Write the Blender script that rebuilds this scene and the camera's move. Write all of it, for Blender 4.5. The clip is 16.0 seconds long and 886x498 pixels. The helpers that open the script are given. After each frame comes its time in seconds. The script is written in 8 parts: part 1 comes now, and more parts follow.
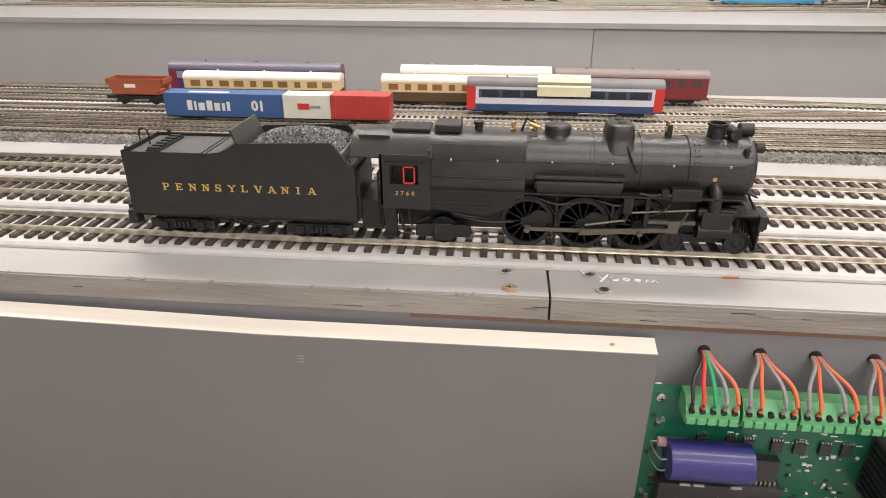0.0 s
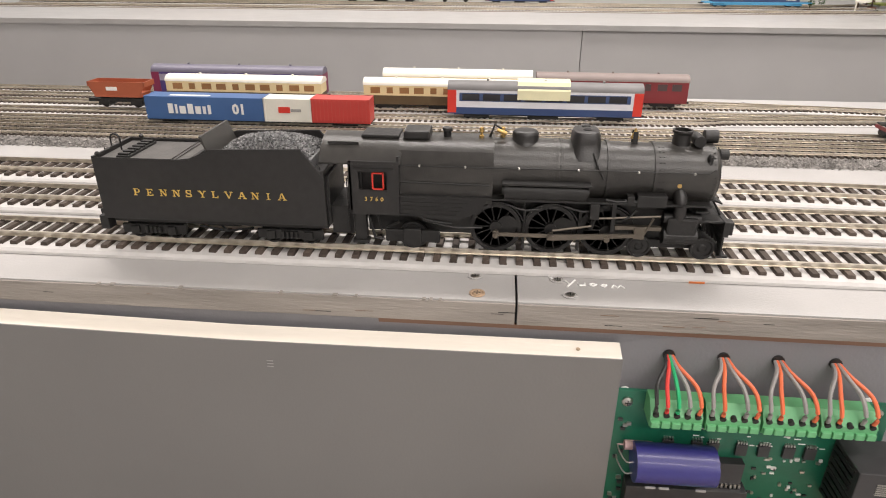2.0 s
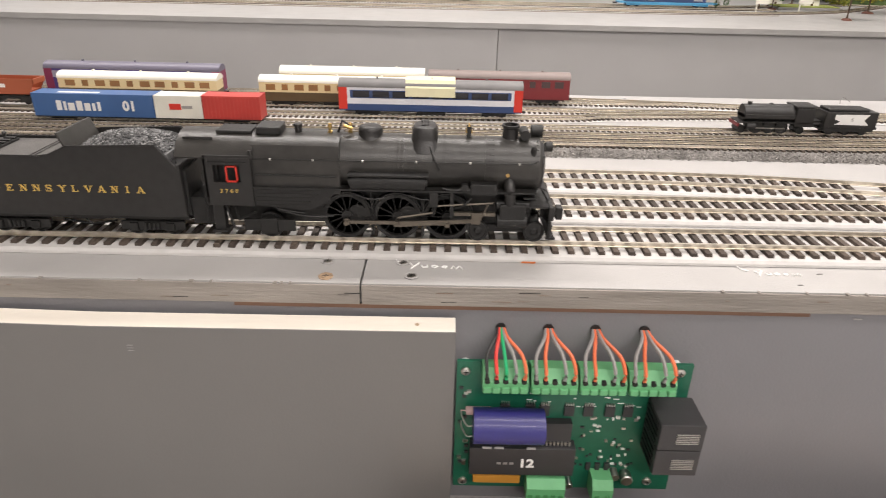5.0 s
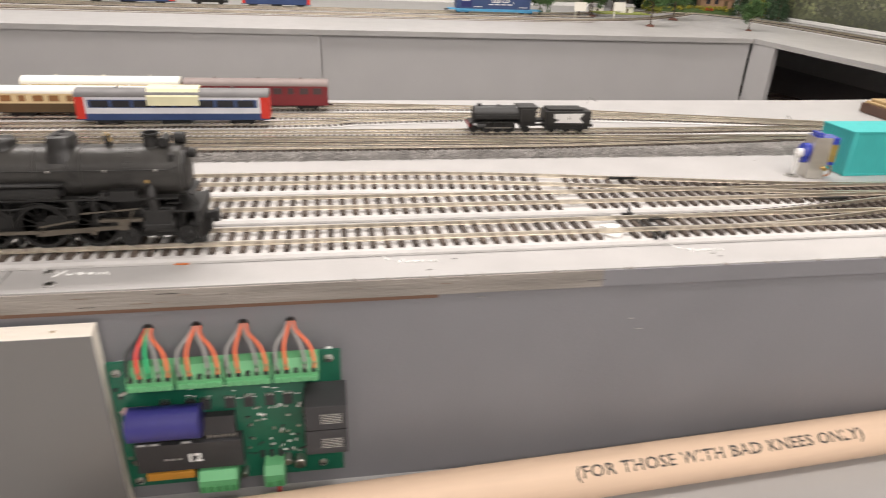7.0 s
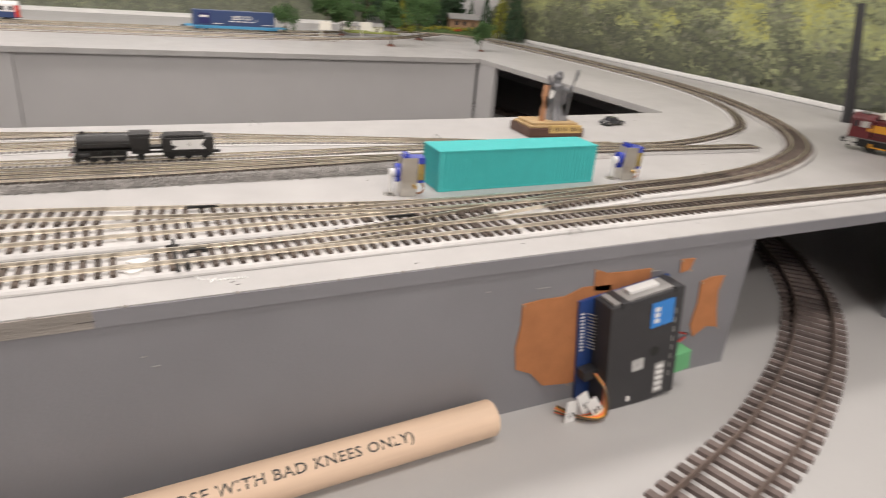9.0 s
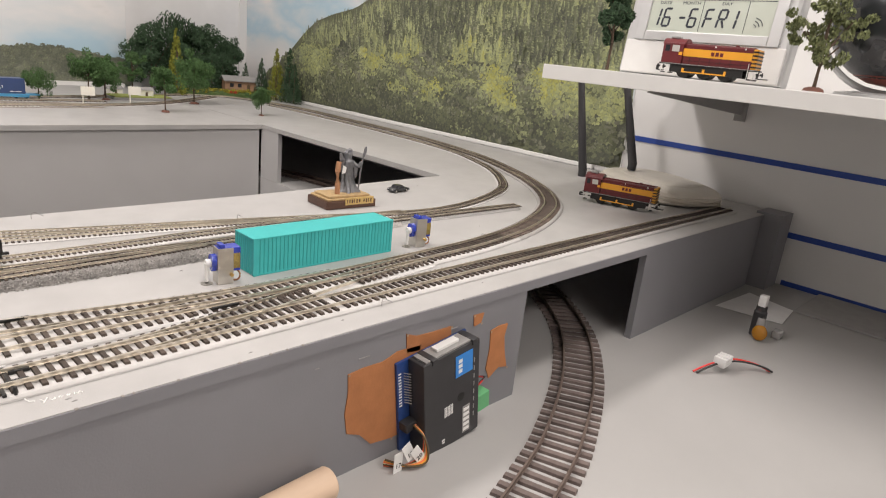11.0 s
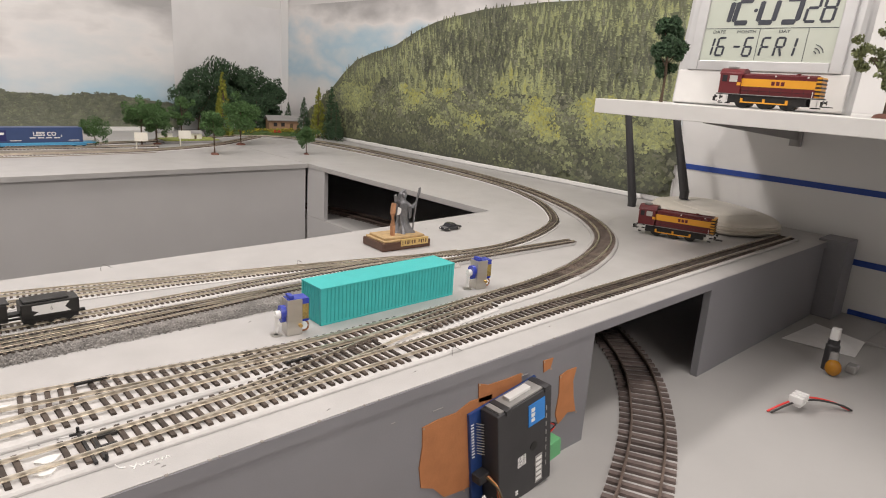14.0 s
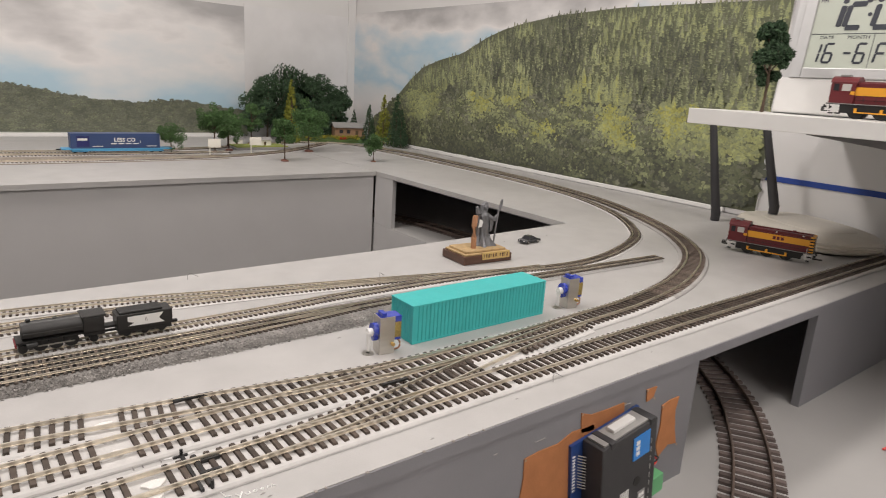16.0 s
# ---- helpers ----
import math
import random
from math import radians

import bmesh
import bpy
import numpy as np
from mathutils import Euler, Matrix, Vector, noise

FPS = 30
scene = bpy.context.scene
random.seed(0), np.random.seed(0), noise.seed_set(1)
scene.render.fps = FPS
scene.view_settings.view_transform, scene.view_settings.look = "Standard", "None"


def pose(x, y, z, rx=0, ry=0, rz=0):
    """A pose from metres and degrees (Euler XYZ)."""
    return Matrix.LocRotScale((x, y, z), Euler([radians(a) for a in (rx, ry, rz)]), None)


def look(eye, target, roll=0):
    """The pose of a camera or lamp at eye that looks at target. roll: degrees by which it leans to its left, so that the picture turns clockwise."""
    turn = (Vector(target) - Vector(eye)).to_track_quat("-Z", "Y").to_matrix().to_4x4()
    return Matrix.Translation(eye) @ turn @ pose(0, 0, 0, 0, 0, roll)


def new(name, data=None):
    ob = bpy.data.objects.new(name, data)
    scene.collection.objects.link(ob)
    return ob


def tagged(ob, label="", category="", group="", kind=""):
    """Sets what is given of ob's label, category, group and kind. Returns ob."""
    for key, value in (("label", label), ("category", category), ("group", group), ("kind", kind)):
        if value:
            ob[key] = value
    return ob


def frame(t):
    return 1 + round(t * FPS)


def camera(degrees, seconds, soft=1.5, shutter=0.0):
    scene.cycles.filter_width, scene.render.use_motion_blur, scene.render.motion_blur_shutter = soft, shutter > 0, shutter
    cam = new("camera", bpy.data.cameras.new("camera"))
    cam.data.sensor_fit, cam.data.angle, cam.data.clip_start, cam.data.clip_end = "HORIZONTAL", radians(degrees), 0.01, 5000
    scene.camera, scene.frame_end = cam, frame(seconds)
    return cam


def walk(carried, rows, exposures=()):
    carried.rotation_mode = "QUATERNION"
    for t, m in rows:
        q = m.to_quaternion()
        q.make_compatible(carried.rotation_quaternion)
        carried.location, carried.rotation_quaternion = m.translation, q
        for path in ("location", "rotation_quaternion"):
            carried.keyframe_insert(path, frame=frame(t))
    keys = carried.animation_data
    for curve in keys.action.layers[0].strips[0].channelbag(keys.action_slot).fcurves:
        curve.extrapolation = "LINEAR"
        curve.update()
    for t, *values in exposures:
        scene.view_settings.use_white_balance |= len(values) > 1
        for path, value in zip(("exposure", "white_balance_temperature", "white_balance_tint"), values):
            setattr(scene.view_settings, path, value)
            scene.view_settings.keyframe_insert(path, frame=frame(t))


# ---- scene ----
cam = camera(69.5, 16.0, soft=1.0, shutter=0.5)
PATH = [
    (0, (-0.005, -0.223, 0.125), (-0.179, 1.576, -0.73), -0.0),
    (0.5, (-0.004, -0.222, 0.125), (-0.177, 1.577, -0.733), 0.1),
    (1, (-0.003, -0.22, 0.123), (-0.172, 1.576, -0.739), 0.0),
    (1.5, (0.0, -0.22, 0.125), (-0.169, 1.578, -0.735), 0.1),
    (2, (0.006, -0.223, 0.128), (-0.152, 1.578, -0.727), 0.2),
    (2.5, (0.011, -0.228, 0.129), (-0.134, 1.574, -0.725), 0.4),
    (3, (0.016, -0.231, 0.132), (-0.106, 1.574, -0.721), 0.7),
    (3.2, (0.017, -0.235, 0.134), (-0.093, 1.57, -0.721), 0.9),
    (5.5, (0.067, -0.247, 0.135), (0.122, 1.555, -0.73), 1.3),
    (6, (0.088, -0.253, 0.137), (0.203, 1.548, -0.726), 1.5),
    (6.5, (0.12, -0.261, 0.14), (0.329, 1.534, -0.717), 2.2),
    (7, (0.166, -0.272, 0.143), (0.497, 1.511, -0.701), 2.4),
    (7.5, (0.226, -0.28, 0.144), (0.661, 1.488, -0.685), 2.7),
    (8, (0.285, -0.292, 0.145), (0.799, 1.464, -0.663), 3.0),
    (8.5, (0.324, -0.306, 0.154), (0.924, 1.429, -0.641), 3.7),
    (9, (0.327, -0.315, 0.16), (1.165, 1.327, -0.614), 4.8),
    (9.5, (0.312, -0.335, 0.176), (1.432, 1.151, -0.557), 5.4),
    (9.6, (0.311, -0.337, 0.182), (1.47, 1.123, -0.543), 5.8),
    (10, (0.3, -0.34, 0.189), (1.584, 1.035, -0.488), 6.2),
    (12.3, (0.273, -0.336, 0.217), (1.683, 0.983, -0.306), 5.4),
    (12.5, (0.272, -0.331, 0.217), (1.671, 0.998, -0.307), 5.3),
    (13, (0.273, -0.325, 0.213), (1.641, 1.04, -0.302), 4.3),
    (13.5, (0.268, -0.321, 0.215), (1.616, 1.065, -0.297), 4.1),
    (14, (0.267, -0.312, 0.213), (1.591, 1.097, -0.299), 3.7),
    (14.5, (0.265, -0.303, 0.215), (1.568, 1.123, -0.303), 3.4),
    (15, (0.26, -0.296, 0.213), (1.542, 1.155, -0.291), 3.4),
    (15.5, (0.256, -0.284, 0.213), (1.501, 1.199, -0.287), 3.6),
    (16, (0.255, -0.267, 0.213), (1.459, 1.248, -0.29), 3.7),
]
walk(cam, [(t, look(eye, target, roll)) for t, eye, target, roll in PATH], exposures=[(0, 0.34), (5.5, 0.35), (7.0, 0.30), (9.0, 0.14), (12.5, 0.06), (14.5, -0.04), (16, -0.17)])

# ---- light ----
world = bpy.data.worlds.new("room_world")
scene.world = world
world.use_nodes = True
world.node_tree.nodes["Background"].inputs[0].default_value = (1.0, 0.96, 0.92, 1)
world.node_tree.nodes["Background"].inputs[1].default_value = 0.05


def area_lamp(name, x, y, z, sx, sy, watts, colour):
    data = bpy.data.lights.new(name, "AREA")
    data.shape, data.size, data.size_y, data.energy, data.color = "RECTANGLE", sx, sy, watts, colour
    ob = new(name, data)
    ob.matrix_world = pose(x, y, z)
    return ob


WARM = (1.0, 0.93, 0.89)
# Unseen overhead lamps; number, places and watts chosen to balance the brightness.
area_lamp("tube_light", -0.15, 0.80, 1.38, 2.2, 0.25, 29, WARM)
area_lamp("tube_light", 0.7, -0.35, 1.38, 1.2, 0.25, 12, WARM)
area_lamp("tube_light", 0.55, -1.65, 1.38, 1.5, 0.25, 24, WARM)

# ---- materials ----


def mat(name, col, rough=0.5, metal=0.0, var=0.12, scale=60.0, bump=0.1, bscale=500.0, coat=0.0, rnd=0.0, isl=0.0, stretch=(1, 1, 1), spec=0.5, trans=0.0):
    m = bpy.data.materials.new(name)
    m.use_nodes = True
    nt = m.node_tree
    b = nt.nodes["Principled BSDF"]
    tc = nt.nodes.new("ShaderNodeTexCoord")
    mp = nt.nodes.new("ShaderNodeMapping")
    mp.inputs["Scale"].default_value = stretch
    nt.links.new(tc.outputs["Object"], mp.inputs[0])
    n1 = nt.nodes.new("ShaderNodeTexNoise")
    n1.inputs["Scale"].default_value, n1.inputs["Detail"].default_value = scale, 5
    n2 = nt.nodes.new("ShaderNodeTexNoise")
    n2.inputs["Scale"].default_value, n2.inputs["Detail"].default_value = scale * 0.12, 3
    nt.links.new(mp.outputs[0], n1.inputs[0])
    nt.links.new(mp.outputs[0], n2.inputs[0])
    add = nt.nodes.new("ShaderNodeMath")
    add.operation = "ADD"
    nt.links.new(n1.outputs[0], add.inputs[0])
    nt.links.new(n2.outputs[0], add.inputs[1])
    src = add.outputs[0]
    mr = nt.nodes.new("ShaderNodeMapRange")
    mr.inputs["From Min"].default_value, mr.inputs["From Max"].default_value = 0.6, 1.4
    mr.inputs["To Min"].default_value, mr.inputs["To Max"].default_value = 1 - var, 1 + var
    nt.links.new(src, mr.inputs[0])
    val = mr.outputs[0]
    for amount, node, sock in ((rnd, "ShaderNodeObjectInfo", "Random"), (isl, "ShaderNodeNewGeometry", "Random Per Island")):
        if amount:
            g = nt.nodes.new(node)
            r2 = nt.nodes.new("ShaderNodeMapRange")
            r2.inputs["To Min"].default_value, r2.inputs["To Max"].default_value = 1 - amount, 1 + amount
            nt.links.new(g.outputs[sock], r2.inputs[0])
            mu = nt.nodes.new("ShaderNodeMath")
            mu.operation = "MULTIPLY"
            nt.links.new(val, mu.inputs[0])
            nt.links.new(r2.outputs[0], mu.inputs[1])
            val = mu.outputs[0]
    vm = nt.nodes.new("ShaderNodeVectorMath")
    vm.operation = "SCALE"
    vm.inputs[0].default_value = col
    nt.links.new(val, vm.inputs["Scale"])
    nt.links.new(vm.outputs[0], b.inputs["Base Color"])
    b.inputs["Roughness"].default_value, b.inputs["Metallic"].default_value = rough, metal
    b.inputs["Coat Weight"].default_value = coat
    b.inputs["Specular IOR Level"].default_value = spec
    b.inputs["Transmission Weight"].default_value = trans
    if bump:
        nb = nt.nodes.new("ShaderNodeTexNoise")
        nb.inputs["Scale"].default_value, nb.inputs["Detail"].default_value = bscale, 4
        nt.links.new(mp.outputs[0], nb.inputs[0])
        bu = nt.nodes.new("ShaderNodeBump")
        bu.inputs["Strength"].default_value, bu.inputs["Distance"].default_value = bump, 0.001
        nt.links.new(nb.outputs[0], bu.inputs["Height"])
        nt.links.new(bu.outputs[0], b.inputs["Normal"])
    return m


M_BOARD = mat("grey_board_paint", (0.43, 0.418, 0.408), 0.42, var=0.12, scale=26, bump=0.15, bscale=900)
# Base lowered: shadow of someone standing in front is included in this grey.
M_FASCIA = mat("shaded_grey_fascia_paint", (0.205, 0.202, 0.216), 0.5, var=0.10, scale=12, bump=0.12, bscale=700)
# Same paint as M_FASCIA; the far side's stronger light is put into the colour.
M_FASCIA_LIT = mat("lit_grey_fascia_paint", (0.50, 0.49, 0.487), 0.5, var=0.05, scale=12, bump=0.12, bscale=700)
M_PANEL = mat("grey_panel_paint", (0.178, 0.171, 0.165), 0.5, var=0.08, scale=10, bump=0.08, bscale=700)
M_EDGE = mat("worn_ply_edge", (0.27, 0.245, 0.22), 0.8, var=0.45, scale=120, bump=0.5, bscale=900, stretch=(0.12, 1, 1))
M_RAWPLY = mat("raw_pale_wood", (0.83, 0.77, 0.68), 0.75, var=0.14, scale=120, bump=0.3, stretch=(0.1, 1, 1))
M_DECK = mat("grey_deck_paint", (0.39, 0.38, 0.37), 0.55, var=0.05, scale=14, bump=0.1, bscale=700)
M_UNDER = mat("white_foam_underlay", (0.54, 0.525, 0.51), 0.85, var=0.1, scale=150, bump=0.3)
M_SLEEPER = mat("dark_brown_sleeper", (0.062, 0.046, 0.036), 0.75, var=0.3, scale=300, rnd=0.35)
M_NSLEEPER = mat("dark_sleeper_small", (0.085, 0.066, 0.052), 0.75, var=0.3, scale=300, isl=0.35)
M_LSLEEPER = mat("brown_sleeper_lower", (0.13, 0.10, 0.09), 0.7, var=0.25, scale=300, rnd=0.3)
M_RAIL = mat("nickel_rail", (0.76, 0.70, 0.60), 0.32, metal=0.9, var=0.25, scale=200)
M_CSLEEPER = mat("dusty_brown_sleeper", (0.13, 0.10, 0.082), 0.8, var=0.3, scale=300, rnd=0.3)
M_GUNDER = mat("grey_painted_underlay", (0.36, 0.345, 0.33), 0.8, var=0.18, scale=90, bump=0.3)
M_LRAIL = mat("brown_painted_rail", (0.16, 0.12, 0.10), 0.5, metal=0.3, var=0.25, scale=200)
M_BALLAST = mat("grey_ballast", (0.25, 0.235, 0.22), 0.9, var=0.5, scale=700, bump=1.0, bscale=900, isl=0.5)
M_WALLW = mat("white_wall_paint", (0.72, 0.71, 0.70), 0.6, var=0.03, scale=8, bump=0.1, bscale=500)
M_CEIL = mat("white_ceiling", (0.8, 0.79, 0.77), 0.8, var=0.03, scale=5)
M_FLOOR = mat("brown_carpet", (0.2, 0.18, 0.16), 0.95, var=0.3, scale=300, bump=0.5)
M_TAPE = mat("blue_masking_tape", (0.02, 0.06, 0.30), 0.5, var=0.1)
M_BLACK = mat("satin_black_paint", (0.017, 0.016, 0.0155), 0.40, var=0.35, scale=260, bump=0.10, bscale=1400)
# Lighter base covers both dust and the broad highlights on upper surfaces.
M_DUST_SHEEN = mat("dusty_black_paint_with_sheen", (0.036, 0.034, 0.031), 0.33, var=0.40, scale=180, bump=0.14, bscale=1500)
# Grey base stands in for ceiling light reflected off the black tender deck.
M_TANKTOP = mat("sheen_grey_tank_top", (0.095, 0.09, 0.085), 0.45, var=0.4, scale=150, bump=0.15, bscale=1500)
M_BLACKM = mat("matt_black_metal", (0.012, 0.0115, 0.011), 0.5, var=0.4, scale=300, bump=0.2)
M_GOLD = mat("gold_lettering", (0.62, 0.42, 0.10), 0.45, var=0.1)
M_RED = mat("red_paint", (0.62, 0.04, 0.025), 0.45, var=0.06)
M_WHITE = mat("white_plastic", (0.78, 0.77, 0.75), 0.4, var=0.04)
M_CREAM = mat("cream_paint", (0.72, 0.58, 0.33), 0.45, var=0.06)
M_BROWN = mat("chocolate_paint", (0.10, 0.065, 0.03), 0.45, var=0.1)
M_ROOFW = mat("white_roof_paint", (0.82, 0.79, 0.70), 0.5, var=0.05)
M_MAROON = mat("maroon_paint", (0.20, 0.025, 0.03), 0.4, var=0.1)
M_GREYROOF = mat("grey_roof_paint", (0.30, 0.29, 0.28), 0.5, var=0.1)
M_BLUE = mat("container_blue", (0.05, 0.12, 0.29), 0.45, var=0.08)
M_NAVY = mat("navy_paint", (0.035, 0.065, 0.17), 0.4, var=0.08)
M_PURPLE = mat("purple_paint", (0.075, 0.05, 0.19), 0.4, var=0.08)
M_ORANGE = mat("rust_orange_paint", (0.36, 0.09, 0.04), 0.5, var=0.12)
M_TEAL = mat("turquoise_plastic", (0.05, 0.44, 0.43), 0.5, var=0.07, scale=100, bump=0.15, bscale=1500)
M_PATCH = mat("orange_brown_bare_board", (0.40, 0.16, 0.06), 0.85, var=0.2, scale=60, bump=0.2)
M_WOOD = mat("pale_dowel_wood", (0.68, 0.50, 0.36), 0.6, var=0.1, scale=120, bump=0.15, stretch=(0.08, 1, 1))
M_INK = mat("black_ink", (0.03, 0.03, 0.03), 0.6)
M_WINDOW = mat("dark_window_glazing", (0.03, 0.03, 0.035), 0.12, var=0.1)
M_STEEL = mat("bright_steel", (0.55, 0.53, 0.5), 0.3, metal=1.0, var=0.1)
M_BRASS = mat("brass", (0.62, 0.42, 0.16), 0.32, metal=1.0, var=0.1)
# Raised grey and wide per-lump spread paint the glints of black coal.
M_COAL = mat("sparkle_coal_lumps", (0.15, 0.15, 0.15), 0.30, var=0.5, scale=500, isl=0.8)

# ---- mesh helpers ----


def box(bm, x0, x1, y0, y1, z0, z1, bev=0.0):
    r = bmesh.ops.create_cube(bm, size=1.0, matrix=Matrix.Translation(((x0 + x1) / 2, (y0 + y1) / 2, (z0 + z1) / 2)) @ Matrix.Diagonal((abs(x1 - x0), abs(y1 - y0), abs(z1 - z0), 1)))
    if bev:
        es = list({e for v in r["verts"] for e in v.link_edges})
        bmesh.ops.bevel(bm, geom=es, offset=bev, segments=2, affect="EDGES", profile=0.6)
    return bm


def boxm(x0, x1, y0, y1, z0, z1, bev=0.0):
    return box(bmesh.new(), x0, x1, y0, y1, z0, z1, bev)


def cyl(bm, p, q, r, r2=None, seg=16, caps=True):
    p, q = Vector(p), Vector(q)
    d = q - p
    m = Matrix.Translation((p + q) / 2) @ d.to_track_quat("Z", "Y").to_matrix().to_4x4()
    bmesh.ops.create_cone(bm, cap_ends=caps, segments=seg, radius1=r, radius2=r if r2 is None else r2, depth=d.length, matrix=m)
    return bm


def cylm(p, q, r, r2=None, seg=16):
    return cyl(bmesh.new(), p, q, r, r2, seg)


def ball(bm, c, r, seg=12, sz=1.0, sx=1.0, sy=1.0):
    bmesh.ops.create_uvsphere(bm, u_segments=seg, v_segments=max(6, seg // 2 + 2), radius=r, matrix=Matrix.Translation(c) @ Matrix.Diagonal((sx, sy, sz, 1)))
    return bm


def tube(bm, pts, r, seg=6):
    """A round tube along points."""
    pts = [Vector(p) for p in pts]
    rings = []
    for i, p in enumerate(pts):
        d = (pts[min(i + 1, len(pts) - 1)] - pts[max(i - 1, 0)]).normalized()
        q = d.to_track_quat("Z", "Y")
        rings.append([bm.verts.new(p + q @ Vector((r * math.cos(a), r * math.sin(a), 0))) for a in (2 * math.pi * k / seg for k in range(seg))])
    for a, b in zip(rings, rings[1:]):
        for k in range(seg):
            bm.faces.new((a[k], a[(k + 1) % seg], b[(k + 1) % seg], b[k]))
    bm.faces.new(rings[0][::-1])
    bm.faces.new(rings[-1])
    return bm


def smooth_path(pts, step):
    """Catmull-Rom through points, resampled at even steps."""
    P = [Vector(p) for p in pts]
    P = [2 * P[0] - P[1]] + P + [2 * P[-1] - P[-2]]
    fine = []
    for i in range(1, len(P) - 2):
        for k in range(40):
            t = k / 40
            a, b, c, d = P[i - 1:i + 3]
            fine.append(0.5 * (2 * b + (c - a) * t + (2 * a - 5 * b + 4 * c - d) * t * t + (3 * b - a - 3 * c + d) * t ** 3))
    fine.append(P[-2])
    out, left = [fine[0]], step
    for a, b in zip(fine, fine[1:]):
        seg = (b - a).length
        while seg >= left and seg > 0:
            a = a + (b - a) * (left / seg)
            seg -= left
            out.append(a)
            left = step
        left -= seg
    return out


def prism(bm, prof, x0, x1, axis="x"):
    """A profile of (u, z) pairs, run along x (u is y) or along y (u is x)."""
    put = (lambda u, z, s: (s, u, z)) if axis == "x" else (lambda u, z, s: (u, s, z))
    a = [bm.verts.new(put(u, z, x0)) for u, z in prof]
    b = [bm.verts.new(put(u, z, x1)) for u, z in prof]
    n = len(prof)
    for k in range(n):
        bm.faces.new((a[k], a[(k + 1) % n], b[(k + 1) % n], b[k]))
    bm.faces.new(a[::-1])
    bm.faces.new(b)
    bmesh.ops.recalc_face_normals(bm, faces=bm.faces)
    return bm


def part(name, bm, material, parent=None, label="", smooth=False):
    me = bpy.data.meshes.new(name)
    if smooth:
        for f in bm.faces:
            f.smooth = True
    bm.to_mesh(me)
    bm.free()
    me.materials.append(material)
    if smooth:
        me.set_sharp_from_angle(angle=radians(35))
    ob = new(name, me)
    if parent:
        ob.parent = parent
    if label:
        ob["label"] = label
    return ob


def thing(name, label, category, m=None, group="", kind=""):
    ob = new(name)
    ob.empty_display_size = 0.01
    if m:
        ob.matrix_world = m
    return tagged(ob, label, category, group, kind)


def letters(name, text, size, m, material, parent, extrude=0.0001, bold=0.0, sx=1.0, spacing=1.0):
    """Raised lettering made of the built-in font, as a mesh; m places its middle, reading along local x with y up."""
    cu = bpy.data.curves.new(name, "FONT")
    cu.body, cu.size, cu.extrude, cu.offset, cu.align_x, cu.align_y = text, size, extrude, bold, "CENTER", "CENTER"
    cu.space_character, cu.resolution_u = spacing, 2
    tmp = new(name, cu)
    me = bpy.data.meshes.new_from_object(tmp.evaluated_get(bpy.context.evaluated_depsgraph_get()))
    bpy.data.objects.remove(tmp)
    me.transform(m @ Matrix.Diagonal((sx, 1, 1, 1)))
    me.materials.clear()
    me.materials.append(material)
    ob = new(name, me)
    ob.parent = parent
    return ob


FRONT = pose(0, 0, 0, 90, 0, 0)  # lettering that faces -y

# ---- structure: boards, fascias, decks, walls ----
DECK = -0.125


def sheet(name, pts, z0, z1, material, label, category, kind="structure"):
    bm = bmesh.new()
    a = [bm.verts.new((x, y, z0)) for x, y in pts]
    b = [bm.verts.new((x, y, z1)) for x, y in pts]
    n = len(pts)
    for k in range(n):
        bm.faces.new((a[k], a[(k + 1) % n], b[(k + 1) % n], b[k]))
    bm.faces.new(a[::-1])
    bm.faces.new(b)
    bmesh.ops.recalc_face_normals(bm, faces=bm.faces)
    return tagged(part(name, bm, material), label, category, kind=kind)


TB = 0.0098
sheet("baseboard_left", [(-1.3, 0), (0.0155, 0), (0.0155, 0.395), (-1.3, 0.385)], -TB, 0, M_BOARD, "light grey painted plywood baseboard under the sidings", "baseboard")
sheet("baseboard_main", [(0.0165, 0), (1.41, 0), (1.46, 0.02), (1.46, 1.84), (1.062, 1.84), (1.062, 0.423), (0.70, 0.404), (0.0165, 0.395)], -TB, 0, M_BOARD, "light grey painted plywood baseboard carrying tracks and models", "baseboard")
sheet("baseboard_far", [(-1.3, 1.022), (1.0605, 1.020), (1.0605, 1.84), (-1.3, 1.84)], -TB, 0, M_BOARD, "light grey painted scenic baseboard beyond the well", "baseboard")
# worn front lip of the board
tagged(part("board_edge_trim_left", boxm(-1.3, 0.0155, -0.0012, -0.0002, -TB, -0.0006), M_EDGE), "worn grey-brown plywood edge of the left baseboard", "board edge", kind="structure")
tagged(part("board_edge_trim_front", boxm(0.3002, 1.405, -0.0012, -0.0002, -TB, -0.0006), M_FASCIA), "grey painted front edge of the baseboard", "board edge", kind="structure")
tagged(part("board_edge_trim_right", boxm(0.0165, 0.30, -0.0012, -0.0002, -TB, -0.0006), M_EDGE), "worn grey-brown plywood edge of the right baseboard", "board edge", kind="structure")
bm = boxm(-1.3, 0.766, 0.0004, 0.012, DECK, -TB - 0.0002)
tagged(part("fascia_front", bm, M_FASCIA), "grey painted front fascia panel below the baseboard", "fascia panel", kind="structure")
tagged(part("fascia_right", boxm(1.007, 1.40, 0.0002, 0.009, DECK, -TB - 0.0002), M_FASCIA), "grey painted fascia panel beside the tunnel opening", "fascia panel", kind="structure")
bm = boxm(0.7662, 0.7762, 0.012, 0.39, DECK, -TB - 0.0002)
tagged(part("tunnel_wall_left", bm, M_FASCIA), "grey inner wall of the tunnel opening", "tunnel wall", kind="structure")
